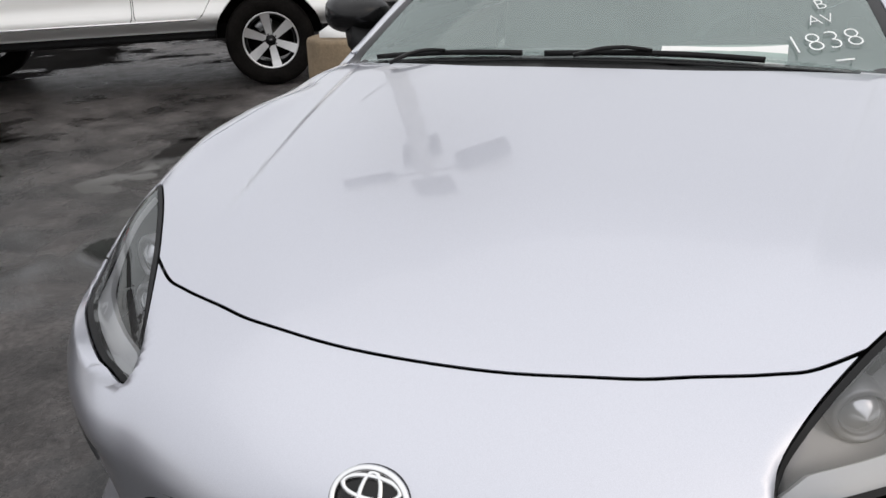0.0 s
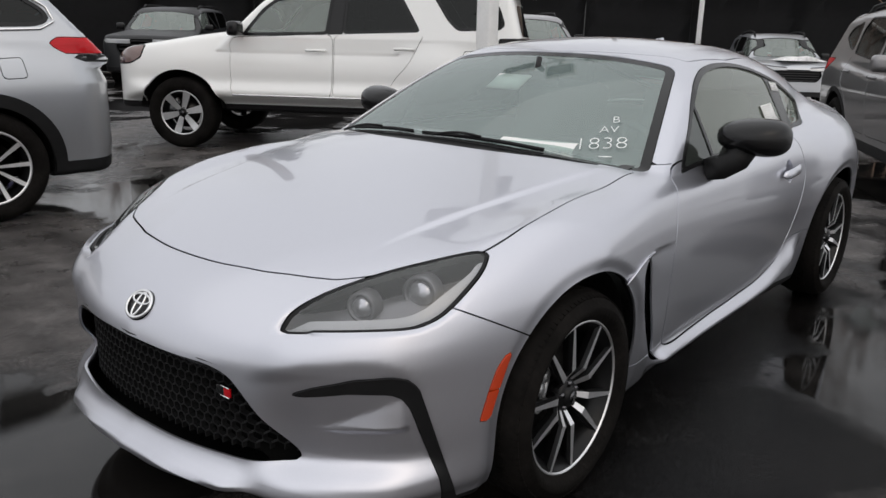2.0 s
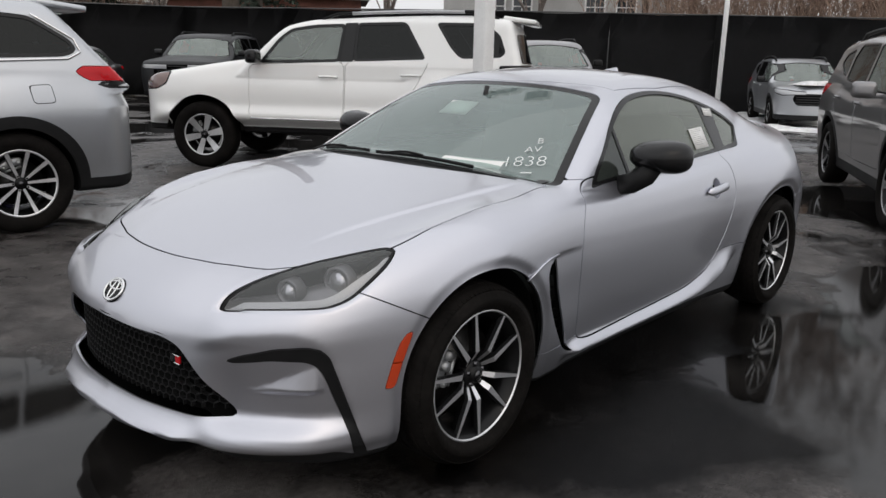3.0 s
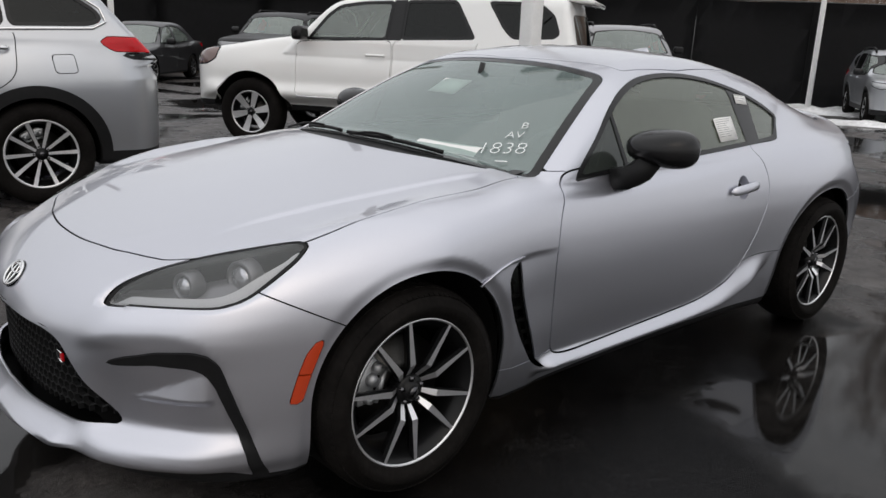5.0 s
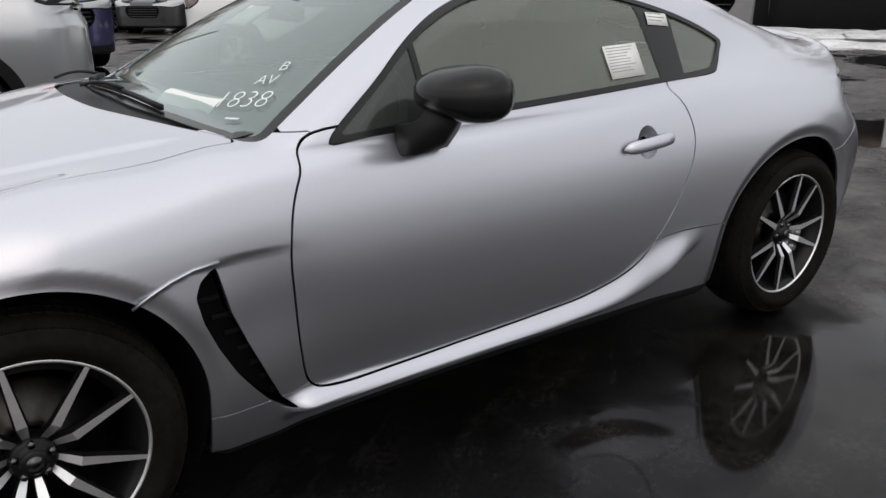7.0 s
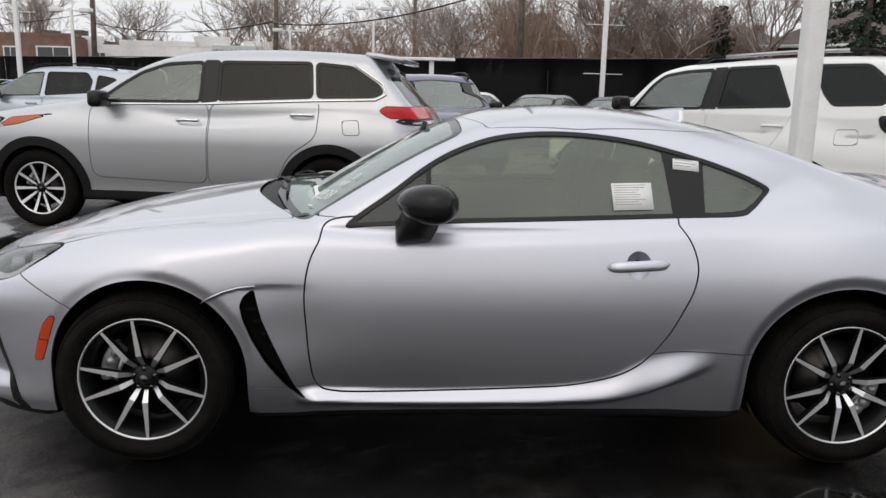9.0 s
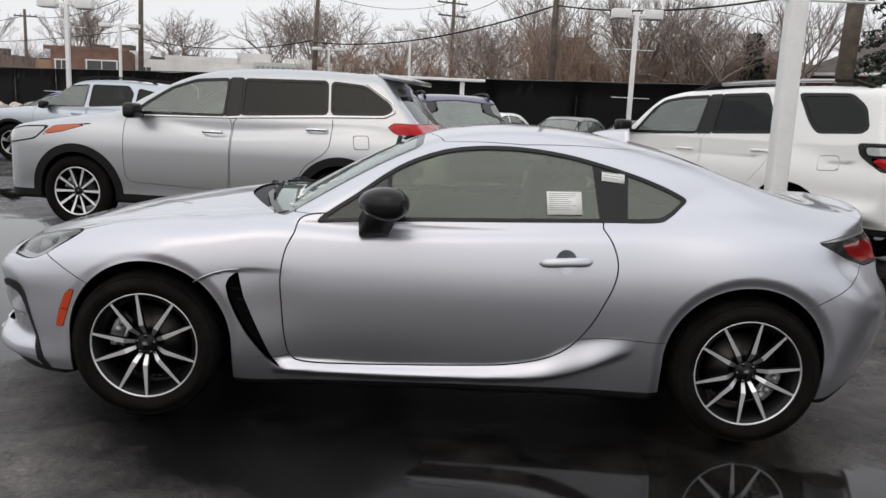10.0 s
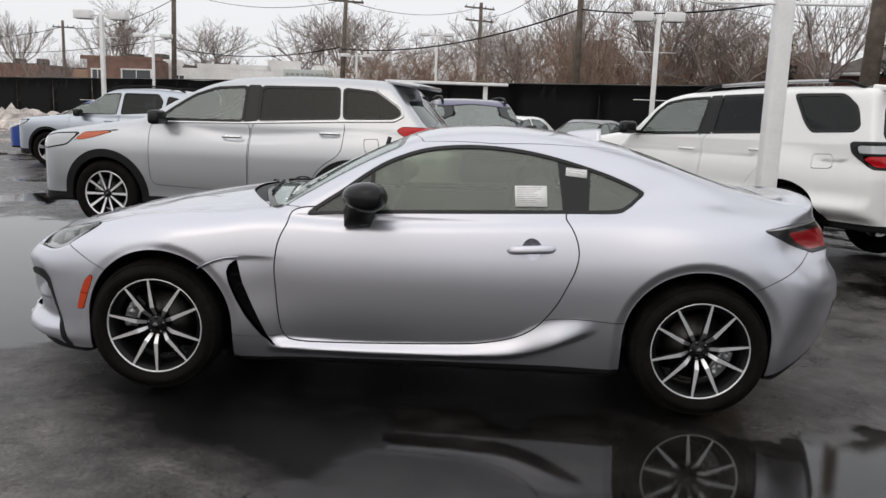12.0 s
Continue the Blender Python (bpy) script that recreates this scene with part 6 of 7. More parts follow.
def saloon(paint, **more):
    """The lines of a small four-door saloon."""
    s = dict(
        wb=2.6, w=1.74, xf=-2.22, xr=2.28, belt=0.92, nose=0.66, tyre=0.31, rim=0.2, arch=0.355, low=0.18, paint=paint, clad=False, skirt=0.05,
        hood=[(-2.5, 0.62), (-2.2, 0.74), (-1.9, 0.81), (-1.4, 0.87), (-0.9, 0.92), (-0.7, 0.93), (0, 0.90), (1.0, 0.95), (1.7, 1.0), (2.5, 0.98)],
        roof=[(-1.0, 1.05), (-0.3, 1.34), (0.1, 1.425), (0.5, 1.45), (1.0, 1.42), (1.5, 1.28), (2.0, 1.08), (2.5, 0.9)],
        screen=(-0.95, 0.92, 0.52), back=(1.2, 1.36, 1.35), head=1.38, mirror=(-0.5, 0.98), tumble=0.42,
        windows=[("front_window", [(-0.78, 0.92), (-0.45, 1.14), (-0.15, 1.31), (0.2, 1.36), (0.2, 0.94)], False),
                 ("rear_window_side", [(0.28, 1.36), (0.8, 1.33), (1.2, 1.15), (1.22, 1.05), (1.1, 0.97), (0.28, 0.94)], False)],
        lamps=[("headlamp", [(-2.3, 0.68), (-2.05, 0.78), (-1.6, 0.83), (-1.75, 0.72), (-2.1, 0.62)], HEADLAMP, "clear headlamp"), ("tail_lamp", [(1.8, 0.92), (2.4, 0.93), (2.4, 0.78), (2.0, 0.8)], RED, "red tail lamp")],
        doors=[[(-0.85, 0.91), (-0.9, 0.5), (-0.84, 0.33), (0.22, 0.31), (0.23, 0.95)], [(0.25, 0.95), (0.24, 0.31), (0.78, 0.33), (0.94, 0.6), (1.1, 0.75), (1.12, 0.98)]],
        handles=(0.05, 0.95), handle_z=0.83, mouth=(0.42, 0.40, 0.66), rails=None, spoiler=False,
        wheel=("plain silver alloy wheel", 7, ALLOY, BLACK_ALLOY, 0.04, False), res=(100, 70, 26))
    s.update(more)
    return s


def big_suv(paint, **more):
    """The lines of a full-size truck-based suv."""
    s = crossover(paint, wb=2.95, w=2.04, xf=-2.5, xr=2.65, belt=1.30, nose=1.08, tyre=0.40, arch=0.47, low=0.33, clad=False, round_f=0.3,
                  hood=[(-2.7, 1.08), (-2.5, 1.17), (-2.2, 1.22), (-1.6, 1.27), (-0.95, 1.31), (-0.7, 1.31), (0, 1.28), (2.6, 1.32)],
                  roof=[(-1.0, 1.5), (-0.4, 1.76), (0.0, 1.86), (0.6, 1.89), (1.8, 1.88), (2.8, 1.8)],
                  screen=(-1.0, 1.31, 0.70), back=(2.45, 1.8, 0.25), head=1.80, mirror=(-0.6, 1.38), mouth=(0.6, 0.72, 1.10), bars=4, bar_mat=BLACK_GLOSS,
                  windows=[("front_window", [(-0.75, 1.31), (-0.42, 1.66), (-0.2, 1.74), (0.3, 1.77), (0.25, 1.33)], False), ("rear_window_side", [(0.36, 1.77), (1.2, 1.78), (1.25, 1.35), (0.33, 1.33)], True), ("quarter_window", [(1.33, 1.78), (2.2, 1.76), (2.3, 1.4), (1.33, 1.36)], True)],
                  lamps=[("headlamp", [(-2.7, 1.10), (-2.36, 1.11), (-2.28, 1.09), (-2.32, 0.99), (-2.7, 0.98)], HEADLAMP, "clear headlamp"), ("tail_lamp", [(2.4, 1.35), (2.8, 1.35), (2.8, 0.95), (2.4, 0.95)], RED, "red tail lamp")],
                  doors=[[(-0.85, 1.3), (-0.88, 0.55), (0.26, 0.52), (0.28, 1.34)], [(0.30, 1.34), (0.29, 0.52), (0.95, 0.52), (1.05, 0.85), (1.25, 1.0), (1.27, 1.36)]],
                  handles=(0.1, 1.05), handle_z=1.17, rails=(0.0, 2.2))
    s.update(more)
    return s


vehicle("compact_suv", "warm grey compact suv with black lower cladding", (5.82, -0.89), 27.8, crossover(GREY_PAINT, res=(150, 100, 34), mirror_mat=GREY_PAINT))
vehicle("compact_suv", "silver compact suv with snow on its hood", (18.58, 5.06), 31.0, crossover(SILVER))
vehicle("large_suv", "black full-size suv with a dark barred grille", (8.7, 17.3), 42.0, big_suv(DARK_PAINT))
vehicle("saloon_car", "charcoal four-door saloon parked by the fence", (5.2, 18.3), 46.0, saloon(CHARCOAL))
vehicle("pickup_truck", "grey truck facing the lot", (12.5, 8.8), 46.0, big_suv(GREY_PAINT, mirror_mat=BLACK_PLASTIC, bar_mat=BLACK_GLOSS))
vehicle("compact_suv", "pale blue-grey compact suv", (-7.28, 12.5), -7.0, crossover(BLUE_GREY, rail_mat=BLACK_PLASTIC))
vehicle("saloon_car", "bright blue saloon car beside a blue-grey suv", (-9.35, 15.5), -7.0, saloon(BLUE_PAINT))
vehicle("compact_suv", "dark violet compact suv", (0.1, 11.0), 100.0, crossover(VIOLET))
vehicle("saloon_car", "white four-door saloon parked by the fence", (1.2, 21.2), 56.0, saloon(WHITE_PAINT))
vehicle("saloon_car", "grey four-door saloon parked by the fence", (3.4, 19.6), 56.0, saloon(GREY_PAINT))

# ---- fence ----
FENCE_LINE = ((-34, 43.5), (-11.5, 32.5), (1.5, 26), (10.5, 21.5), (16.2, 13.0), (24.5, 3.5), (33, -6))
fence = thing("fence", "tall fence covered with black privacy cloth", "fence")
GALV = material("galvanised_tube", (0.09, 0.09, 0.09), 0.5, 0.6, vary=0.1)
rnd = random.Random(3)
for a, b in zip(FENCE_LINE, FENCE_LINE[1:]):
    a, b = Vector((*a, 0)), Vector((*b, 0))
    n = max(1, round((b - a).length / 3.0))
    for k in range(n):
        p, q = a.lerp(b, k / n), a.lerp(b, (k + 1) / n)
        zp, zq = float(ground_z(p.x, p.y)), float(ground_z(q.x, q.y))
        bm = bmesh.new()
        tube(bm, (p.x, p.y, zp), (p.x, p.y, 2.62), 0.035, n=8)
        part("post", bm, GALV, fence)
        bm = bmesh.new()
        side = (q - p).normalized().cross(Vector((0, 0, 1)))
        cols, rows_ = 9, 5
        top_sag = rnd.uniform(0.0, 0.05)
        vs = []
        for i in range(cols):
            u = i / (cols - 1)
            for j in range(rows_):
                w_ = j / (rows_ - 1)
                z0_, z1_ = zp + (zq - zp) * u + 0.03, 2.6 - top_sag * math.sin(math.pi * u)
                c = p.lerp(q, u) + side * (0.045 + 0.03 * math.sin(5 * u + k) * math.sin(math.pi * w_))
                vs.append(bm.verts.new((c.x, c.y, z0_ + (z1_ - z0_) * w_)))
        fs = [bm.faces.new((vs[i * rows_ + j], vs[(i + 1) * rows_ + j], vs[(i + 1) * rows_ + j + 1], vs[i * rows_ + j + 1])) for i in range(cols - 1) for j in range(rows_ - 1)]
        bmesh.ops.solidify(bm, geom=fs, thickness=0.006)
        part("cloth_panel", bm, FENCE, fence)
        bm = bmesh.new()
        tube(bm, (p.x, p.y, 2.6), (q.x, q.y, 2.6), 0.024, n=8)
        part("top_rail", bm, GALV, fence)

# ---- snow banks ----


def snow_bank(label, pts, width, height, seed, mat=SNOW):
    r = random.Random(seed)
    bm = bmesh.new()
    rows_ = []
    steps = 70
    for i in range(steps):
        t = i / (steps - 1) * (len(pts) - 1)
        k = min(int(t), len(pts) - 2)
        a, b = Vector((*pts[k], 0)), Vector((*pts[k + 1], 0))
        c = a.lerp(b, t - k)
        s_ = (b - a).normalized().cross(Vector((0, 0, 1)))
        row = []
        for j in range(15):
            u = j / 14 * 2 - 1
            p = c + s_ * u * width * (0.5 + 0.16 * noise.noise((i * 0.35, seed, 0)))
            h = height * max(0.0, 1 - u * u) ** 0.7 * (0.75 + 0.8 * noise.noise((p.x * 1.1, p.y * 1.1, seed)) + 0.35 * noise.noise((p.x * 4, p.y * 4, seed)))
            ends = min(1, i / 3, (steps - 1 - i) / 3)
            row.append(bm.verts.new((p.x, p.y, float(ground_z(p.x, p.y)) - 0.03 + max(0.0, h) * ends)))
        rows_.append(row)
    for a, b in zip(rows_, rows_[1:]):
        for j in range(14):
            bm.faces.new((a[j], a[j + 1], b[j + 1], b[j]))
    bmesh.ops.recalc_face_normals(bm, faces=bm.faces)
    ob = part("snow_bank", bm, mat)
    return tagged(ob, label, "snow", kind="stuff")


snow_bank("dirty old snow along the fence", [(15, 12), (18.5, 9), (21, 5.5), (24, 2), (29, -4)], 4.0, 0.17, 1)
snow_bank("low crust of old snow in front of the parked cars", [(14.2, 7.6), (16.2, 4.2), (18.4, 1.0), (21, -3)], 2.2, 0.11, 5)
snow_bank("dirty ploughed snow pile", [(-38, 42.6), (-30, 38.8), (-24, 35.8), (-20.0, 33.8)], 4.2, 0.95, 2, DIRTY_SNOW)
cap = snow_bank("thin snow left on a car hood", [(16.93, 3.86), (17.33, 4.31)], 1.1, 0.10, 9)
cap.location.z += 1.05

# ---- light poles ----

CONCRETE = material("tan_concrete", (0.22, 0.165, 0.105), 0.85, vary=0.2, scale=5, bump=0.25, bscale=60)


def light_pole(at, h, w_, heads, label, rods=(), hs=(0.62, 0.36, 0.2), square=True, reach=0.35, footing=None):
    z0 = float(ground_z(*at))
    pole_ = thing("light_pole", label, "lamp post", pose(at[0], at[1], z0))
    bm = bmesh.new()
    if square:
        box(bm, (0, 0, h / 2), (w_, w_, h), bevel=w_ * 0.12)
    else:
        tube(bm, (0, 0, 0), (0, 0, h), w_ / 2, w_ * 0.4, n=14)
    part("shaft", bm, WHITE, pole_)
    bm = bmesh.new()
    if footing:
        r_, f_ = footing
        profile_ = [(r_ - 0.03, f_), (r_ - 0.008, f_ - 0.008), (r_, f_ - 0.03), (r_ + 0.01, -0.1)]
        rings_ = [[bm.verts.new((q * math.cos(a), q * math.sin(a), z)) for a in np.linspace(0, 2 * math.pi, 48, endpoint=False)] for q, z in profile_]
        bm.faces.new(rings_[0])
        for lo, hi in zip(rings_[1:], rings_):
            for k in range(48):
                bm.faces.new((lo[k], lo[(k + 1) % 48], hi[(k + 1) % 48], hi[k]))
        part("footing", bm, CONCRETE, pole_, "round tan concrete footing")
        bm = bmesh.new()
        lower = [bm.verts.new((a * w_ * 1.15, b * w_ * 1.15, f_ + 0.004)) for a, b in ((-1, -1), (1, -1), (1, 1), (-1, 1))]
        edge_ = [bm.verts.new((v.co.x, v.co.y, f_ + 0.045)) for v in lower]
        upper_ = [bm.verts.new((v.co.x * 0.5, v.co.y * 0.5, f_ + 0.11)) for v in lower]
        for p, q in ((lower, edge_), (edge_, upper_)):
            for k in range(4):
                bm.faces.new((p[k], p[(k + 1) % 4], q[(k + 1) % 4], q[k]))
    else:
        box(bm, (0, 0, 0.01), (w_ * 2.2, w_ * 2.2, 0.04), bevel=0.008)
    part("base_plate", bm, WHITE, pole_)
    for a in heads:
        m = Matrix.Rotation(radians(a), 4, "Z")
        bm = bmesh.new()
        box(bm, (reach / 2 + 0.04 + w_ / 2, 0, h - 0.1), (reach + 0.09, 0.06, 0.06), m, bevel=0.01)
        arm = part("arm", bm, WHITE, pole_)
        bm = bmesh.new()
        box(bm, (reach + w_ / 2 + hs[0] / 2, 0, h - 0.08), hs, m, bevel=0.03)
        hd_ = part("lamp_head", bm, WHITE, arm)
        bm = bmesh.new()
        box(bm, (reach + w_ / 2 + hs[0] / 2, 0, h - 0.08 - hs[2] / 2 - 0.002), (hs[0] * 0.8, hs[1] * 0.8, 0.012), m)
        part("lamp_glass", bm, HEADLAMP, hd_)
    for z, a, ln in rods:
        m = Matrix.Rotation(radians(a), 4, "Z")
        bm = bmesh.new()
        tube(bm, tuple(m @ Vector((-ln / 2, 0, z))), tuple(m @ Vector((ln / 2, 0, z))), 0.012, n=8)
        part("banner_rod", bm, WHITE, pole_)
    return pole_


light_pole((2.72, 2.53), 4.55, 0.145, (28, 118, 208, 298), "white square light pole with four lamp heads", ((2.36, 178, 1.3),), (0.58, 0.42, 0.2), reach=0.26, footing=(0.33, 0.50))
light_pole((5.95, 22.6), 4.95, 0.145, (0, 180), "white light pole with two lamp heads", ((3.75, 5, 1.3), (2.2, 5, 1.3)), (0.60, 0.4, 0.30), reach=0.14)
light_pole((-14.75, 27.0), 4.83, 0.15, (5, 185), "white light pole with two lamp heads", ((1.45, 5, 1.9), (3.9, 5, 1.4)), (0.66, 0.45, 0.34), reach=0.27)
light_pole((-15.6, 34.0), 4.7, 0.12, (0, 180), "white light pole with two lamp heads", (), (0.5, 0.4, 0.2))
light_pole((-7.6, 46.0), 4.9, 0.13, (0, 180), "white light pole with two lamp heads", (), (0.6, 0.4, 0.2))
light_pole((-2.5, 44.0), 6.2, 0.14, (0, 180), "white light pole with two lamp heads", (), (0.6, 0.4, 0.2))
light_pole((19.4, 7.55), 6.5, 0.15, (60, 240), "slim white light pole by the fence", (), (0.6, 0.4, 0.2), square=False)
sign = thing("sign_board", "low white board on a post by the fence", "sign", pose(0.2, 24.4, 0))
bm = bmesh.new()
box(bm, (-1.2, 0, 2.47), (4.4, 0.5, 0.1), bevel=0.02)
part("board", bm, WHITE, sign)
bm = bmesh.new()
box(bm, (0.2, 0, 1.22), (0.16, 0.16, 2.45), bevel=0.01)
part("sign_post", bm, WHITE, sign)

# ---- utility poles and wires ----
POLE_WOOD = material("weathered_pole_wood", (0.13, 0.105, 0.085), 0.85, vary=0.35, scale=3, bump=0.3, bscale=30)
WIRE = material("cable", (0.02, 0.02, 0.02), 0.7)


def utility_pole(at, h, r, arms, lean=0.0):
    p_ = thing("utility_pole", "weathered wooden utility pole with crossarms", "utility pole", pose(at[0], at[1], float(ground_z(*at)), 0, lean, 0))
    bm = bmesh.new()
    tube(bm, (0, 0, -0.2), (0, 0, h), r, r * 0.7, n=14)
    part("shaft", bm, POLE_WOOD, p_)
    for z, ln, a in arms:
        m = Matrix.Rotation(radians(a), 4, "Z")
        bm = bmesh.new()
        box(bm, (0, r, z), (ln, 0.1, 0.12), m, bevel=0.01)
        arm = part("crossarm", bm, POLE_WOOD, p_)
        for t in (-0.45, -0.2, 0.2, 0.45):
            bm = bmesh.new()
            tube(bm, tuple(m @ Vector((t * ln, r, z + 0.06))), tuple(m @ Vector((t * ln, r, z + 0.22))), 0.035, 0.025, n=8)
            part("insulator", bm, BLACK_PLASTIC, arm)
    return p_


utility_pole((-8.6, 46), 9.2, 0.17, ((8.1, 2.2, 10),), 2.0)
utility_pole((4.6, 33), 11.0, 0.17, ())
utility_pole((0.0, 62), 10.6, 0.2, ((10.2, 2.8, 30), (9.2, 2.6, 30)))
utility_pole((-21.6, 52), 11.5, 0.2, (), 1.0)
utility_pole((-40, 72), 9.0, 0.18, ((8.4, 2.0, 10),))
utility_pole((12.8, 22.6), 12.0, 0.32, (), 2.0)
utility_pole((27.5, 48), 8.6, 0.16, ((7.8, 2.2, 0),))
utility_pole((30, 16), 10.0, 0.17, ())


def wire(a, b, sag, r=0.02):
    bm = bmesh.new()
    pts = [Vector(a).lerp(Vector(b), t) - Vector((0, 0, sag * 4 * t * (1 - t))) for t in np.linspace(0, 1, 20)]
    ribbon(bm, pts, r * 2, r * 2)
    return tagged(part("overhead_cable", bm, WIRE), "black overhead cable between utility poles", "cable", "overhead cables")


for a, b, sag, r in (((-8.6, 46, 5.2), (4.6, 33, 6.3), 0.7, 0.03), ((4.6, 33, 6.3), (12.8, 22.6, 6.0), 0.5, 0.03), ((4.6, 33, 6.9), (12.8, 22.6, 6.6), 0.4, 0.02), ((-21.6, 52, 5.4), (-8.6, 46, 5.3), 0.6, 0.025), ((-8.6, 46, 8.2), (0, 62, 10.1), 0.8, 0.015), ((-21.6, 52, 9.4), (-8.6, 46, 8.1), 0.8, 0.015), ((-40, 72, 8.4), (-21.6, 52, 8.6), 0.8, 0.018), ((-60, 80, 8.2), (-40, 72, 8.4), 0.8, 0.02), ((-60, 80, 6.6), (-21.6, 52, 6.0), 0.8, 0.02), ((4.6, 33, 8.2), (27.5, 48, 7.6), 0.8, 0.015), ((0, 62, 9.3), (4.6, 33, 8.6), 0.8, 0.014), ((12.8, 22.6, 6.6), (30, 16, 7.6), 0.4, 0.02), ((12.8, 22.6, 6.0), (30, 16, 7.0), 0.5, 0.02)):
    wire(a, b, sag, r)

# ---- buildings beyond the fence ----
BRICK_BROWN = material("brown_brick", (0.21, 0.125, 0.097), 0.85, vary=0.25, scale=1.5, bump=0.2, bscale=12)
BRICK_RED = material("red_brick", (0.22, 0.095, 0.07), 0.85, vary=0.25, scale=1.5, bump=0.2, bscale=12)
STUCCO = material("white_stucco", (0.90, 0.89, 0.87), 0.8, vary=0.1, scale=0.8, bump=0.1, bscale=10)
SIDING = material("pale_siding", (0.5, 0.5, 0.49), 0.7, vary=0.08, scale=1)
SHINGLE = material("grey_brown_shingles", (0.11, 0.095, 0.085), 0.9, vary=0.3, scale=2, bump=0.3, bscale=20)
PANE = material("window_pane", (0.03, 0.035, 0.04), 0.08, coat=0.5)


def house_window(parent, m, w_, h, frame_mat=WHITE):
    bm = bmesh.new()
    for c, sz in (((0, 0, h / 2), (w_ + 0.16, 0.1, 0.09)), ((0, 0, -h / 2), (w_ + 0.16, 0.12, 0.1)), ((-w_ / 2, 0, 0), (0.09, 0.1, h)), ((w_ / 2, 0, 0), (0.09, 0.1, h)), ((0, 0, 0), (0.05, 0.08, h)), ((0, 0, 0), (w_, 0.08, 0.05))):
        box(bm, c, sz, m)
    win = part("window", bm, frame_mat, parent, "white-framed window", smooth=False)
    bm = bmesh.new()
    box(bm, (0, 0.0, 0), (w_, 0.04, h), m)
    part("pane", bm, PANE, win, smooth=False)


def building(name, label, at, turn, size, wall, roof_kind, windows, steps=()):
    b_ = thing(name, label, "building", pose(at[0], at[1], -0.6, 0, 0, turn))
    w_, d_, h = size
    bm = bmesh.new()
    box(bm, (0, 0, h / 2), (w_, d_, h))
    for x, sw, sh in steps:
        box(bm, (x, -d_ / 2 + 0.2, h + sh / 2), (sw, 0.44, sh))
    part("wall", bm, wall, b_, smooth=False)
    bm = bmesh.new()
    if roof_kind == "flat":
        box(bm, (0, 0, h + 0.05), (w_ - 0.3, d_ - 0.3, 0.12))
        for x, y in ((w_ * 0.2, 0), (-w_ * 0.3, 1)):
            box(bm, (x, y, h + 0.4), (0.9, 0.9, 0.7), bevel=0.03)
    else:
        rz = roof_kind
        o = 0.5
        v = [bm.verts.new(p) for p in ((-w_ / 2 - o, -d_ / 2 - o, h), (w_ / 2 + o, -d_ / 2 - o, h), (w_ / 2 + o, d_ / 2 + o, h), (-w_ / 2 - o, d_ / 2 + o, h), (-w_ / 2 + d_ * 0.35, 0, h + rz), (w_ / 2 - d_ * 0.35, 0, h + rz))]
        for f in ((0, 1, 5, 4), (1, 2, 5), (2, 3, 4, 5), (3, 0, 4), (3, 2, 1, 0)):
            bm.faces.new([v[i] for i in f])
    rf = part("roof", bm, SHINGLE, b_, smooth=False)
    if roof_kind != "flat":
        bm = bmesh.new()
        box(bm, (w_ * 0.2, 0.3, h + roof_kind * 0.8), (0.5, 0.5, 0.8), bevel=0.02)
        part("chimney", bm, BRICK_RED, rf)
        bm = bmesh.new()
        box(bm, (0, -d_ / 2 - 0.5, h - 0.06), (w_ + 1.0, 0.12, 0.16))
        part("gutter", bm, WHITE, rf)
    for x, z, ww, wh in windows:
        house_window(b_, Matrix.Translation((x, -d_ / 2 - 0.03, z)), ww, wh)
    return b_


building("brick_building", "low brown brick building with a flat roof", (-25.4, 57), -3, (5.0, 9, 5.05), BRICK_BROWN, "flat", ((-1.7, 3.6, 0.9, 1.5), (1.2, 3.6, 2.2, 1.6)), ((0, 6.0, 0.25),))
building("brick_annex", "tan brick annex beside the brown building", (-29.1, 59), -3, (2.2, 8, 4.4), material("tan_brick", (0.36, 0.24, 0.17), 0.85, vary=0.2, scale=1.5), "flat", ())
building("white_building", "long white stucco building with a stepped parapet", (-15.8, 60), 2, (17.0, 10, 4.75), STUCCO, "flat", ((-6.6, 3.6, 0.8, 1.2),), ((-7.4, 2.0, 0.55), (-2.5, 5.5, 0.35), (1.2, 2.4, 0.75), (4.4, 2.0, 0.5), (7.4, 2.2, 0.35)))
wsign = bmesh.new()
box(wsign, (-12.6, 54.9, 4.0), (3.6, 0.12, 0.6), bevel=0.02)
tagged(part("building_sign", wsign, material("grey_sign", (0.56, 0.60, 0.57), 0.6)), "long grey sign board with faded lettering bars", "sign")
SIGN_GREY = material("faded_letters", (0.50, 0.51, 0.50), 0.7)
for k in range(9):
    wsign = bmesh.new()
    box(wsign, (-14.1 + k * 0.37, 54.82, 4.0), (0.16, 0.03, 0.2))
    part("letter_bar", wsign, SIGN_GREY, bpy.data.objects["building_sign"])
building("tan_building", "low tan building with a flat roof", (-45.5, 76), 0, (6, 8, 5.4), BRICK_BROWN, "flat", ((-1.5, 4.0, 1.0, 1.3),))
building("brick_house", "red brick house with a low hipped roof", (7.5, 47), -8, (3.0, 6, 5.2), BRICK_RED, 1.7, ((-1.2, 3.6, 1.0, 1.3),))
building("bungalow", "pale bungalow with a grey shingled roof", (18.2, 42), -12, (6.0, 8, 4.2), SIDING, 1.9, ((-2.2, 3.1, 1.3, 1.2), (1.5, 3.1, 1.3, 1.2)))
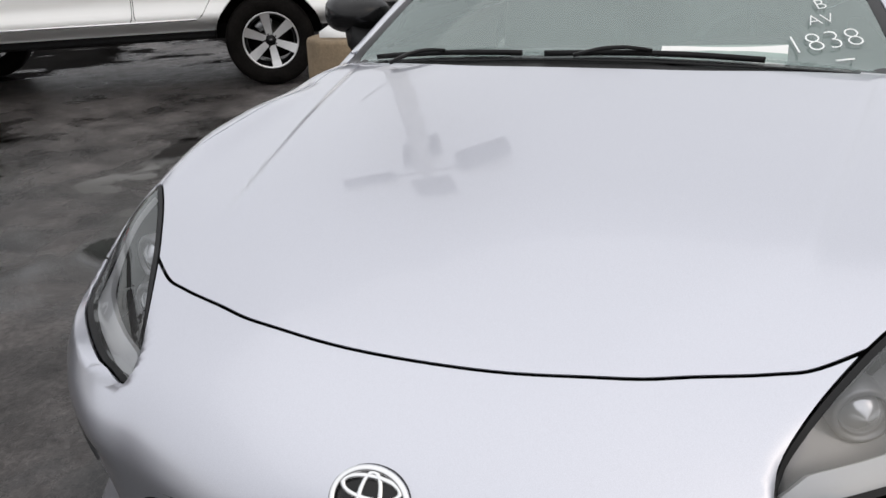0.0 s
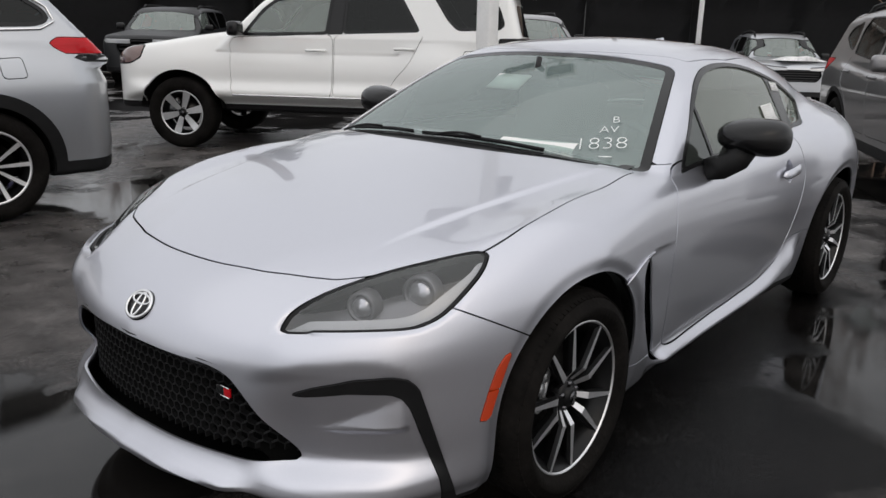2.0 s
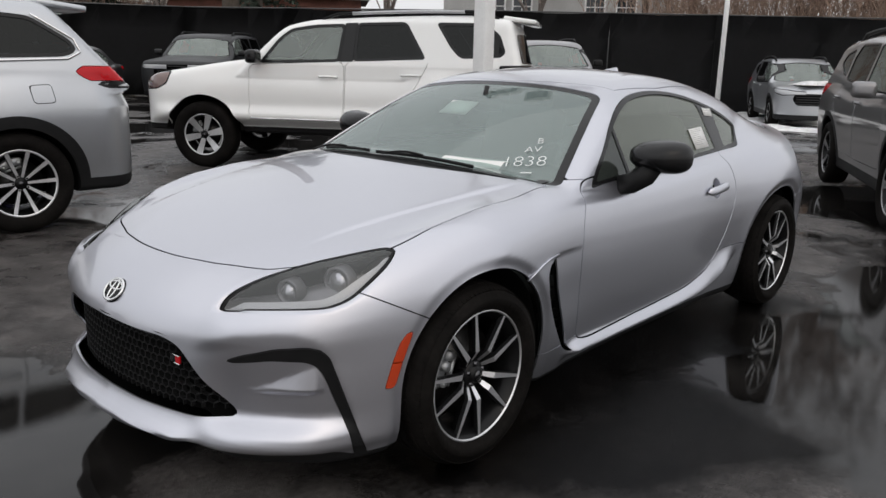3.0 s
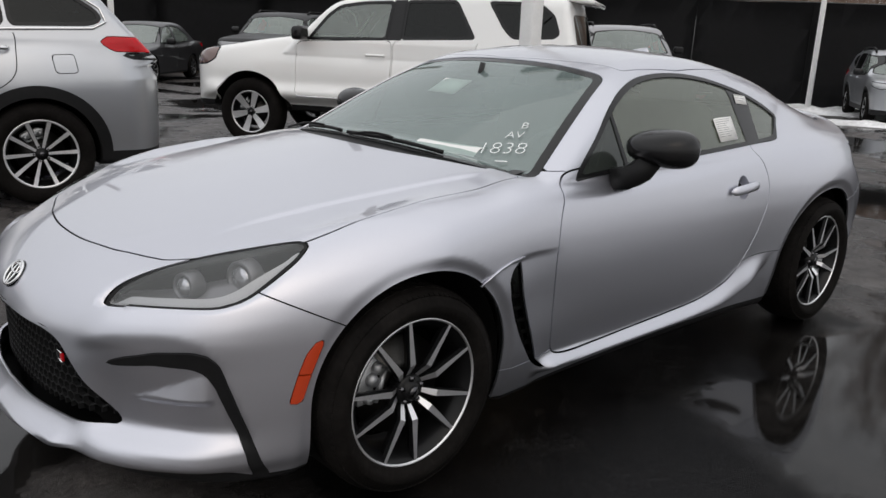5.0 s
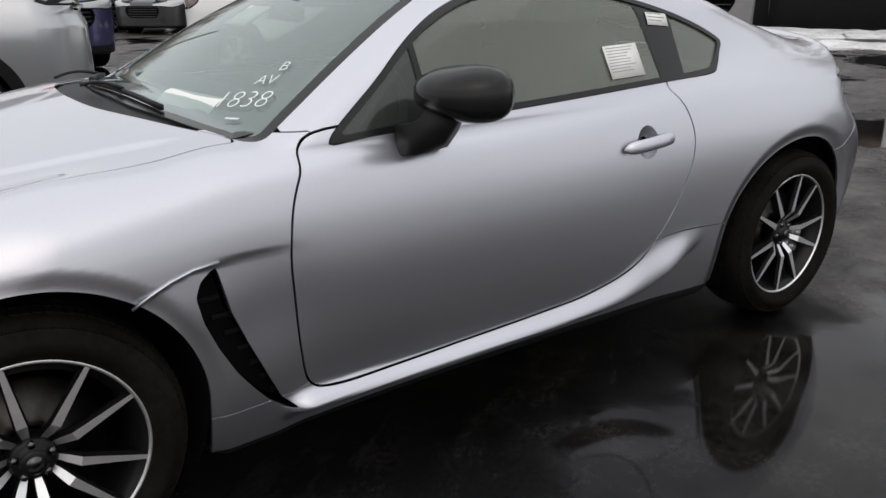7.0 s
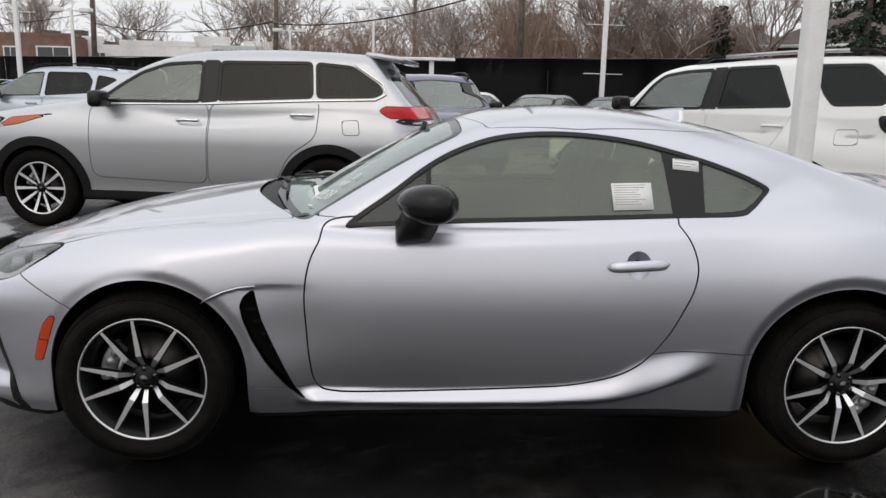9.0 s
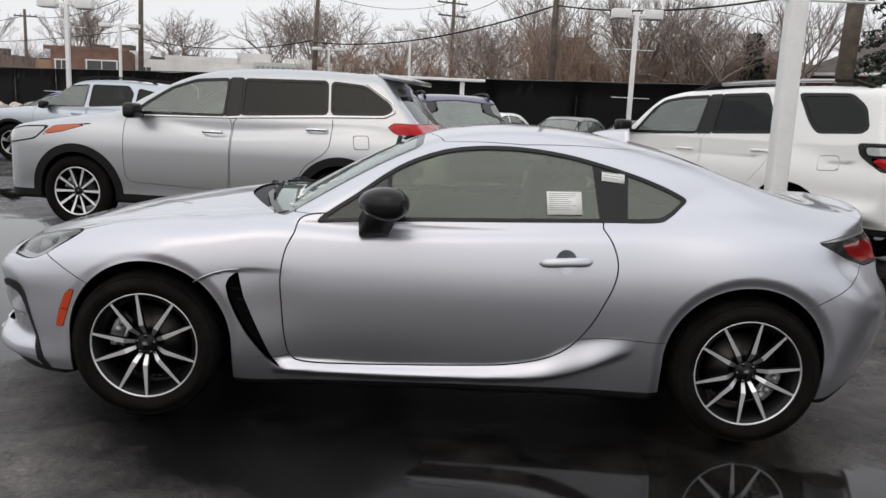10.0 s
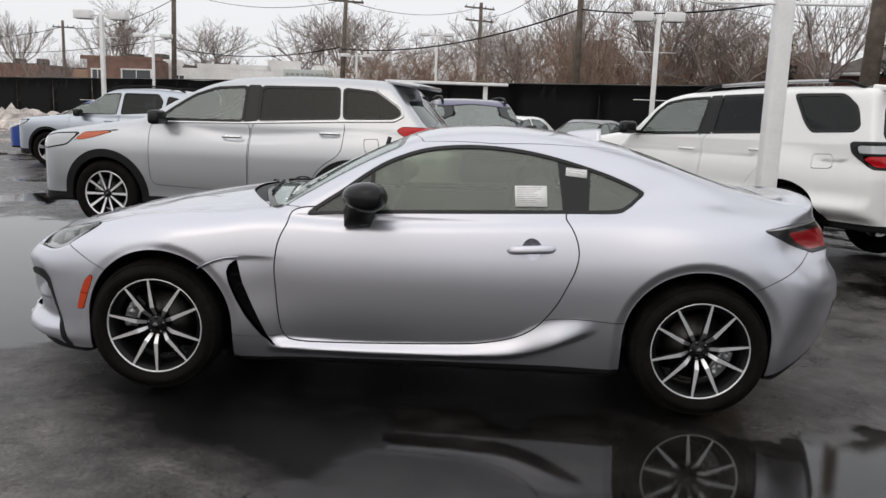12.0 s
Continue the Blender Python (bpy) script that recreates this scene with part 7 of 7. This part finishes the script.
building("siding_house", "pale two-storey house with white windows", (36, 25), -55, (12, 8, 7.6), SIDING, 2.4, ((-3.2, 4.4, 1.0, 1.6), (-1.8, 4.4, 1.0, 1.6), (2.0, 4.4, 1.0, 1.6), (3.6, 4.4, 1.0, 1.6)))
building("bungalow", "pale bungalow behind bare trees", (24, 36), -40, (10, 8, 4.6), BRICK_RED, 2.2, ((-2.2, 3.1, 1.3, 1.2),))

# ---- trees ----
BARK = material("bare_bark", (0.15, 0.128, 0.114), 0.9, vary=0.3, scale=2.5, bump=0.4, bscale=18)
TWIG = material("brown_twigs", (0.32, 0.265, 0.24), 0.9, vary=0.25, scale=0.8)
RUST = material("rusty_brush", (0.34, 0.24, 0.185), 0.9, vary=0.3, scale=0.7)
NEEDLE = material("conifer_needles", (0.035, 0.05, 0.035), 0.9, vary=0.35, scale=1.2)


def branches(seed, h, spread=0.55, up=0.35, levels=6, first=0.25, thick=0.17):
    """Trunk and crown segments of a bare tree, grown by forking."""
    r = random.Random(seed)
    segs = []

    def grow(p, d, ln, rad, lev):
        n = 3 if lev < 2 else 2
        for k in range(n):
            q = p + d * ln / n
            segs.append((p, q, rad * (1 - 0.18 * k / n), rad * (1 - 0.18 * (k + 1) / n), lev))
            d = (d + Vector((r.gauss(0, 0.09), r.gauss(0, 0.09), r.gauss(0, 0.05)))).normalized()
            p = q
            if lev and lev < levels and r.random() < 0.55:
                sd = (d + Vector((r.gauss(0, spread), r.gauss(0, spread), r.gauss(0.1, 0.3)))).normalized()
                grow(p, sd, ln * r.uniform(0.5, 0.75), rad * 0.5, lev + 1)
        if lev < levels:
            for _ in range(3 if lev < 2 else 2):
                sd = (d + Vector((r.gauss(0, spread), r.gauss(0, spread), up * r.uniform(0, 1)))).normalized()
                grow(p, sd, ln * r.uniform(0.62, 0.85), rad * r.uniform(0.55, 0.7), lev + 1)

    grow(Vector((0, 0, 0)), Vector((0, 0, 1)), h * first, thick, 0)
    return segs


def seg_mesh(segs, sides):
    v, f = [], []
    for p, q, r0, r1, lev in segs:
        d = (q - p).normalized()
        a = d.orthogonal().normalized()
        b = d.cross(a)
        k0 = len(v)
        for c, rr_ in ((p, r0), (q, r1)):
            for k in range(sides):
                t = 2 * math.pi * k / sides
                v.append(c + (a * math.cos(t) + b * math.sin(t)) * rr_)
        f += [(k0 + k, k0 + (k + 1) % sides, k0 + sides + (k + 1) % sides, k0 + sides + k) for k in range(sides)]
    return v, f


def bare_tree(seed, h, label, **kw):
    t = thing("tree", label, "tree", group="bare trees")
    segs = branches(seed, h, **kw)
    grid_mesh("trunk", *seg_mesh([s for s in segs if s[4] < 2], 8), BARK, t)
    grid_mesh("crown", *seg_mesh([(p, q, max(a * 0.85, 0.008), max(b * 0.85, 0.006), l_) for p, q, a, b, l_ in segs if l_ >= 2], 3), TWIG, t, "bare forked branches and twigs")
    return t


rnd = random.Random(11)
masters = [bare_tree(21, 9.5, "leafless deciduous tree with a wide crown"), bare_tree(34, 9.0, "leafless deciduous tree with a wide crown", spread=0.7), bare_tree(57, 11.0, "tall leafless tree with upright limbs", spread=0.42, up=0.6), bare_tree(78, 8.0, "leafless deciduous tree with a wide crown", spread=0.65, first=0.2)]
TREES = ((-30, 66, 0, 1.05), (-24, 70, 1, 1.1), (-36, 75, 2, 0.9), (-42, 82, 3, 1.1), (-16.5, 72, 1, 1.15), (-12.5, 70, 0, 1.2), (-7.0, 60, 3, 1.05), (-3.2, 58, 1, 1.0), (1.2, 50, 2, 0.85), (5.2, 42, 2, 1.05), (7.0, 40, 0, 1.0), (10.5, 38, 2, 1.1), (12.2, 36, 1, 1.15), (13.5, 40, 0, 1.1), (16.0, 44, 3, 1.2), (19, 50, 1, 1.2), (24, 52, 3, 1.0), (-20, 78, 3, 1.2), (0, 72, 0, 1.1), (27, 30, 2, 1.05), (33, 15, 0, 1.1), (36, 8, 1, 1.1), (40, -2, 3, 1.2), (22, 40, 0, 1.1), (30, 22, 2, 1.0), (-50, 80, 2, 1.0), (2.8, 41, 1, 0.95), (8.6, 43, 3, 1.25), (9.4, 36, 0, 1.05), (11.4, 42, 3, 1.3), (14.6, 37, 3, 1.1), (6.2, 48, 1, 1.2), (3.6, 54, 0, 1.15), (-1.2, 52, 3, 1.0), (15.4, 33, 2, 0.95), (-27, 74, 3, 1.2), (-10, 66, 1, 1.15), (29, 5, 0, 1.7), (31, 9.5, 1, 1.6), (28, 0.5, 3, 1.8), (33, 4, 2, 1.5))
used = set()
for x, y, k, sc in TREES:
    m = pose(x, y, -0.5, 0, 0, rnd.uniform(0, 360))
    if k in used:
        t = copy_thing(masters[k], m)
    else:
        t = masters[k]
        t.matrix_basis = m
        used.add(k)
    sc *= 1.28 if y >= 58 else 1.0
    t.scale = (sc, sc, sc * rnd.uniform(0.92, 1.05))


def thicket(label, x0, x1, y0, y1, n, h, mat, seed):
    """Dense leafless brush: many thin upright stems."""
    r = random.Random(seed)
    segs = []
    for _ in range(n):
        p = Vector((r.uniform(x0, x1), r.uniform(y0, y1), -0.5))
        d = Vector((r.gauss(0, 0.16), r.gauss(0, 0.16), 1)).normalized()
        ln = h * r.uniform(0.55, 1.0)
        for k in range(4):
            q = p + d * ln / 4
            segs.append((p, q, 0.03 - 0.006 * k, 0.024 - 0.006 * k, 2))
            for _ in range(3):
                sd = (d + Vector((r.gauss(0, 0.5), r.gauss(0, 0.5), 0.2))).normalized()
                e = q + sd * ln * r.uniform(0.1, 0.25)
                segs.append((q, e, 0.016, 0.008, 3))
                for _ in range(2):
                    sd2 = (sd + Vector((r.gauss(0, 0.5), r.gauss(0, 0.5), 0.2))).normalized()
                    segs.append((e, e + sd2 * ln * 0.12, 0.010, 0.006, 3))
            p = q
            d = (d + Vector((r.gauss(0, 0.12), r.gauss(0, 0.12), 0))).normalized()
    ob = grid_mesh("brush", *seg_mesh(segs, 3), mat)
    return tagged(ob, label, "brush", kind="stuff")


thicket("rust-brown leafless brush behind the fence", 3, 17, 36, 42, 560, 5.8, RUST, 5)
thicket("rust-brown leafless brush behind the fence", -9, 3, 46, 54, 420, 5.0, RUST, 6)
thicket("rust-brown leafless brush behind the fence", 25, 36, -2, 16, 640, 6.2, RUST, 7)
thicket("rust-brown leafless brush behind the fence", -40, -28, 62, 68, 120, 5.5, TWIG, 8)


def conifer(at, h, r0, seed):
    t = thing("conifer", "dark green conifer with drooping boughs", "tree", pose(*at, -0.5))
    bm = bmesh.new()
    tube(bm, (0, 0, 0), (0, 0, h * 0.97), 0.2, 0.03, n=10)
    part("trunk", bm, BARK, t)
    r = random.Random(seed)
    v, f = [], []
    for k in range(230):
        z = h * (0.06 + 0.92 * (k / 230) ** 0.9)
        a = r.uniform(0, 6.283)
        ln = r0 * (1 - z / h) ** 0.8 * r.uniform(0.7, 1.1) + 0.15
        for i in range(16):
            u = (i + 1) / 16
            c = Vector((math.cos(a) * ln * u, math.sin(a) * ln * u, z - 0.35 * ln * u**1.6 + 0.1 * u))
            for _ in range(4):
                w_ = Vector((r.gauss(0, 0.12), r.gauss(0, 0.12), r.uniform(-0.2, 0.02)))
                e = Vector((r.gauss(0, 0.04), r.gauss(0, 0.04), r.gauss(0, 0.04)))
                k0 = len(v)
                v += [c, c + w_ + e, c + w_ * 0.8 - e]
                f.append((k0, k0 + 1, k0 + 2))
    grid_mesh("crown", v, f, NEEDLE, t, "dark needle sprays", smooth=False)


conifer((17.0, 26.8), 11.0, 2.9, 4)
conifer((15.0, 36.5), 6.5, 1.1, 5)
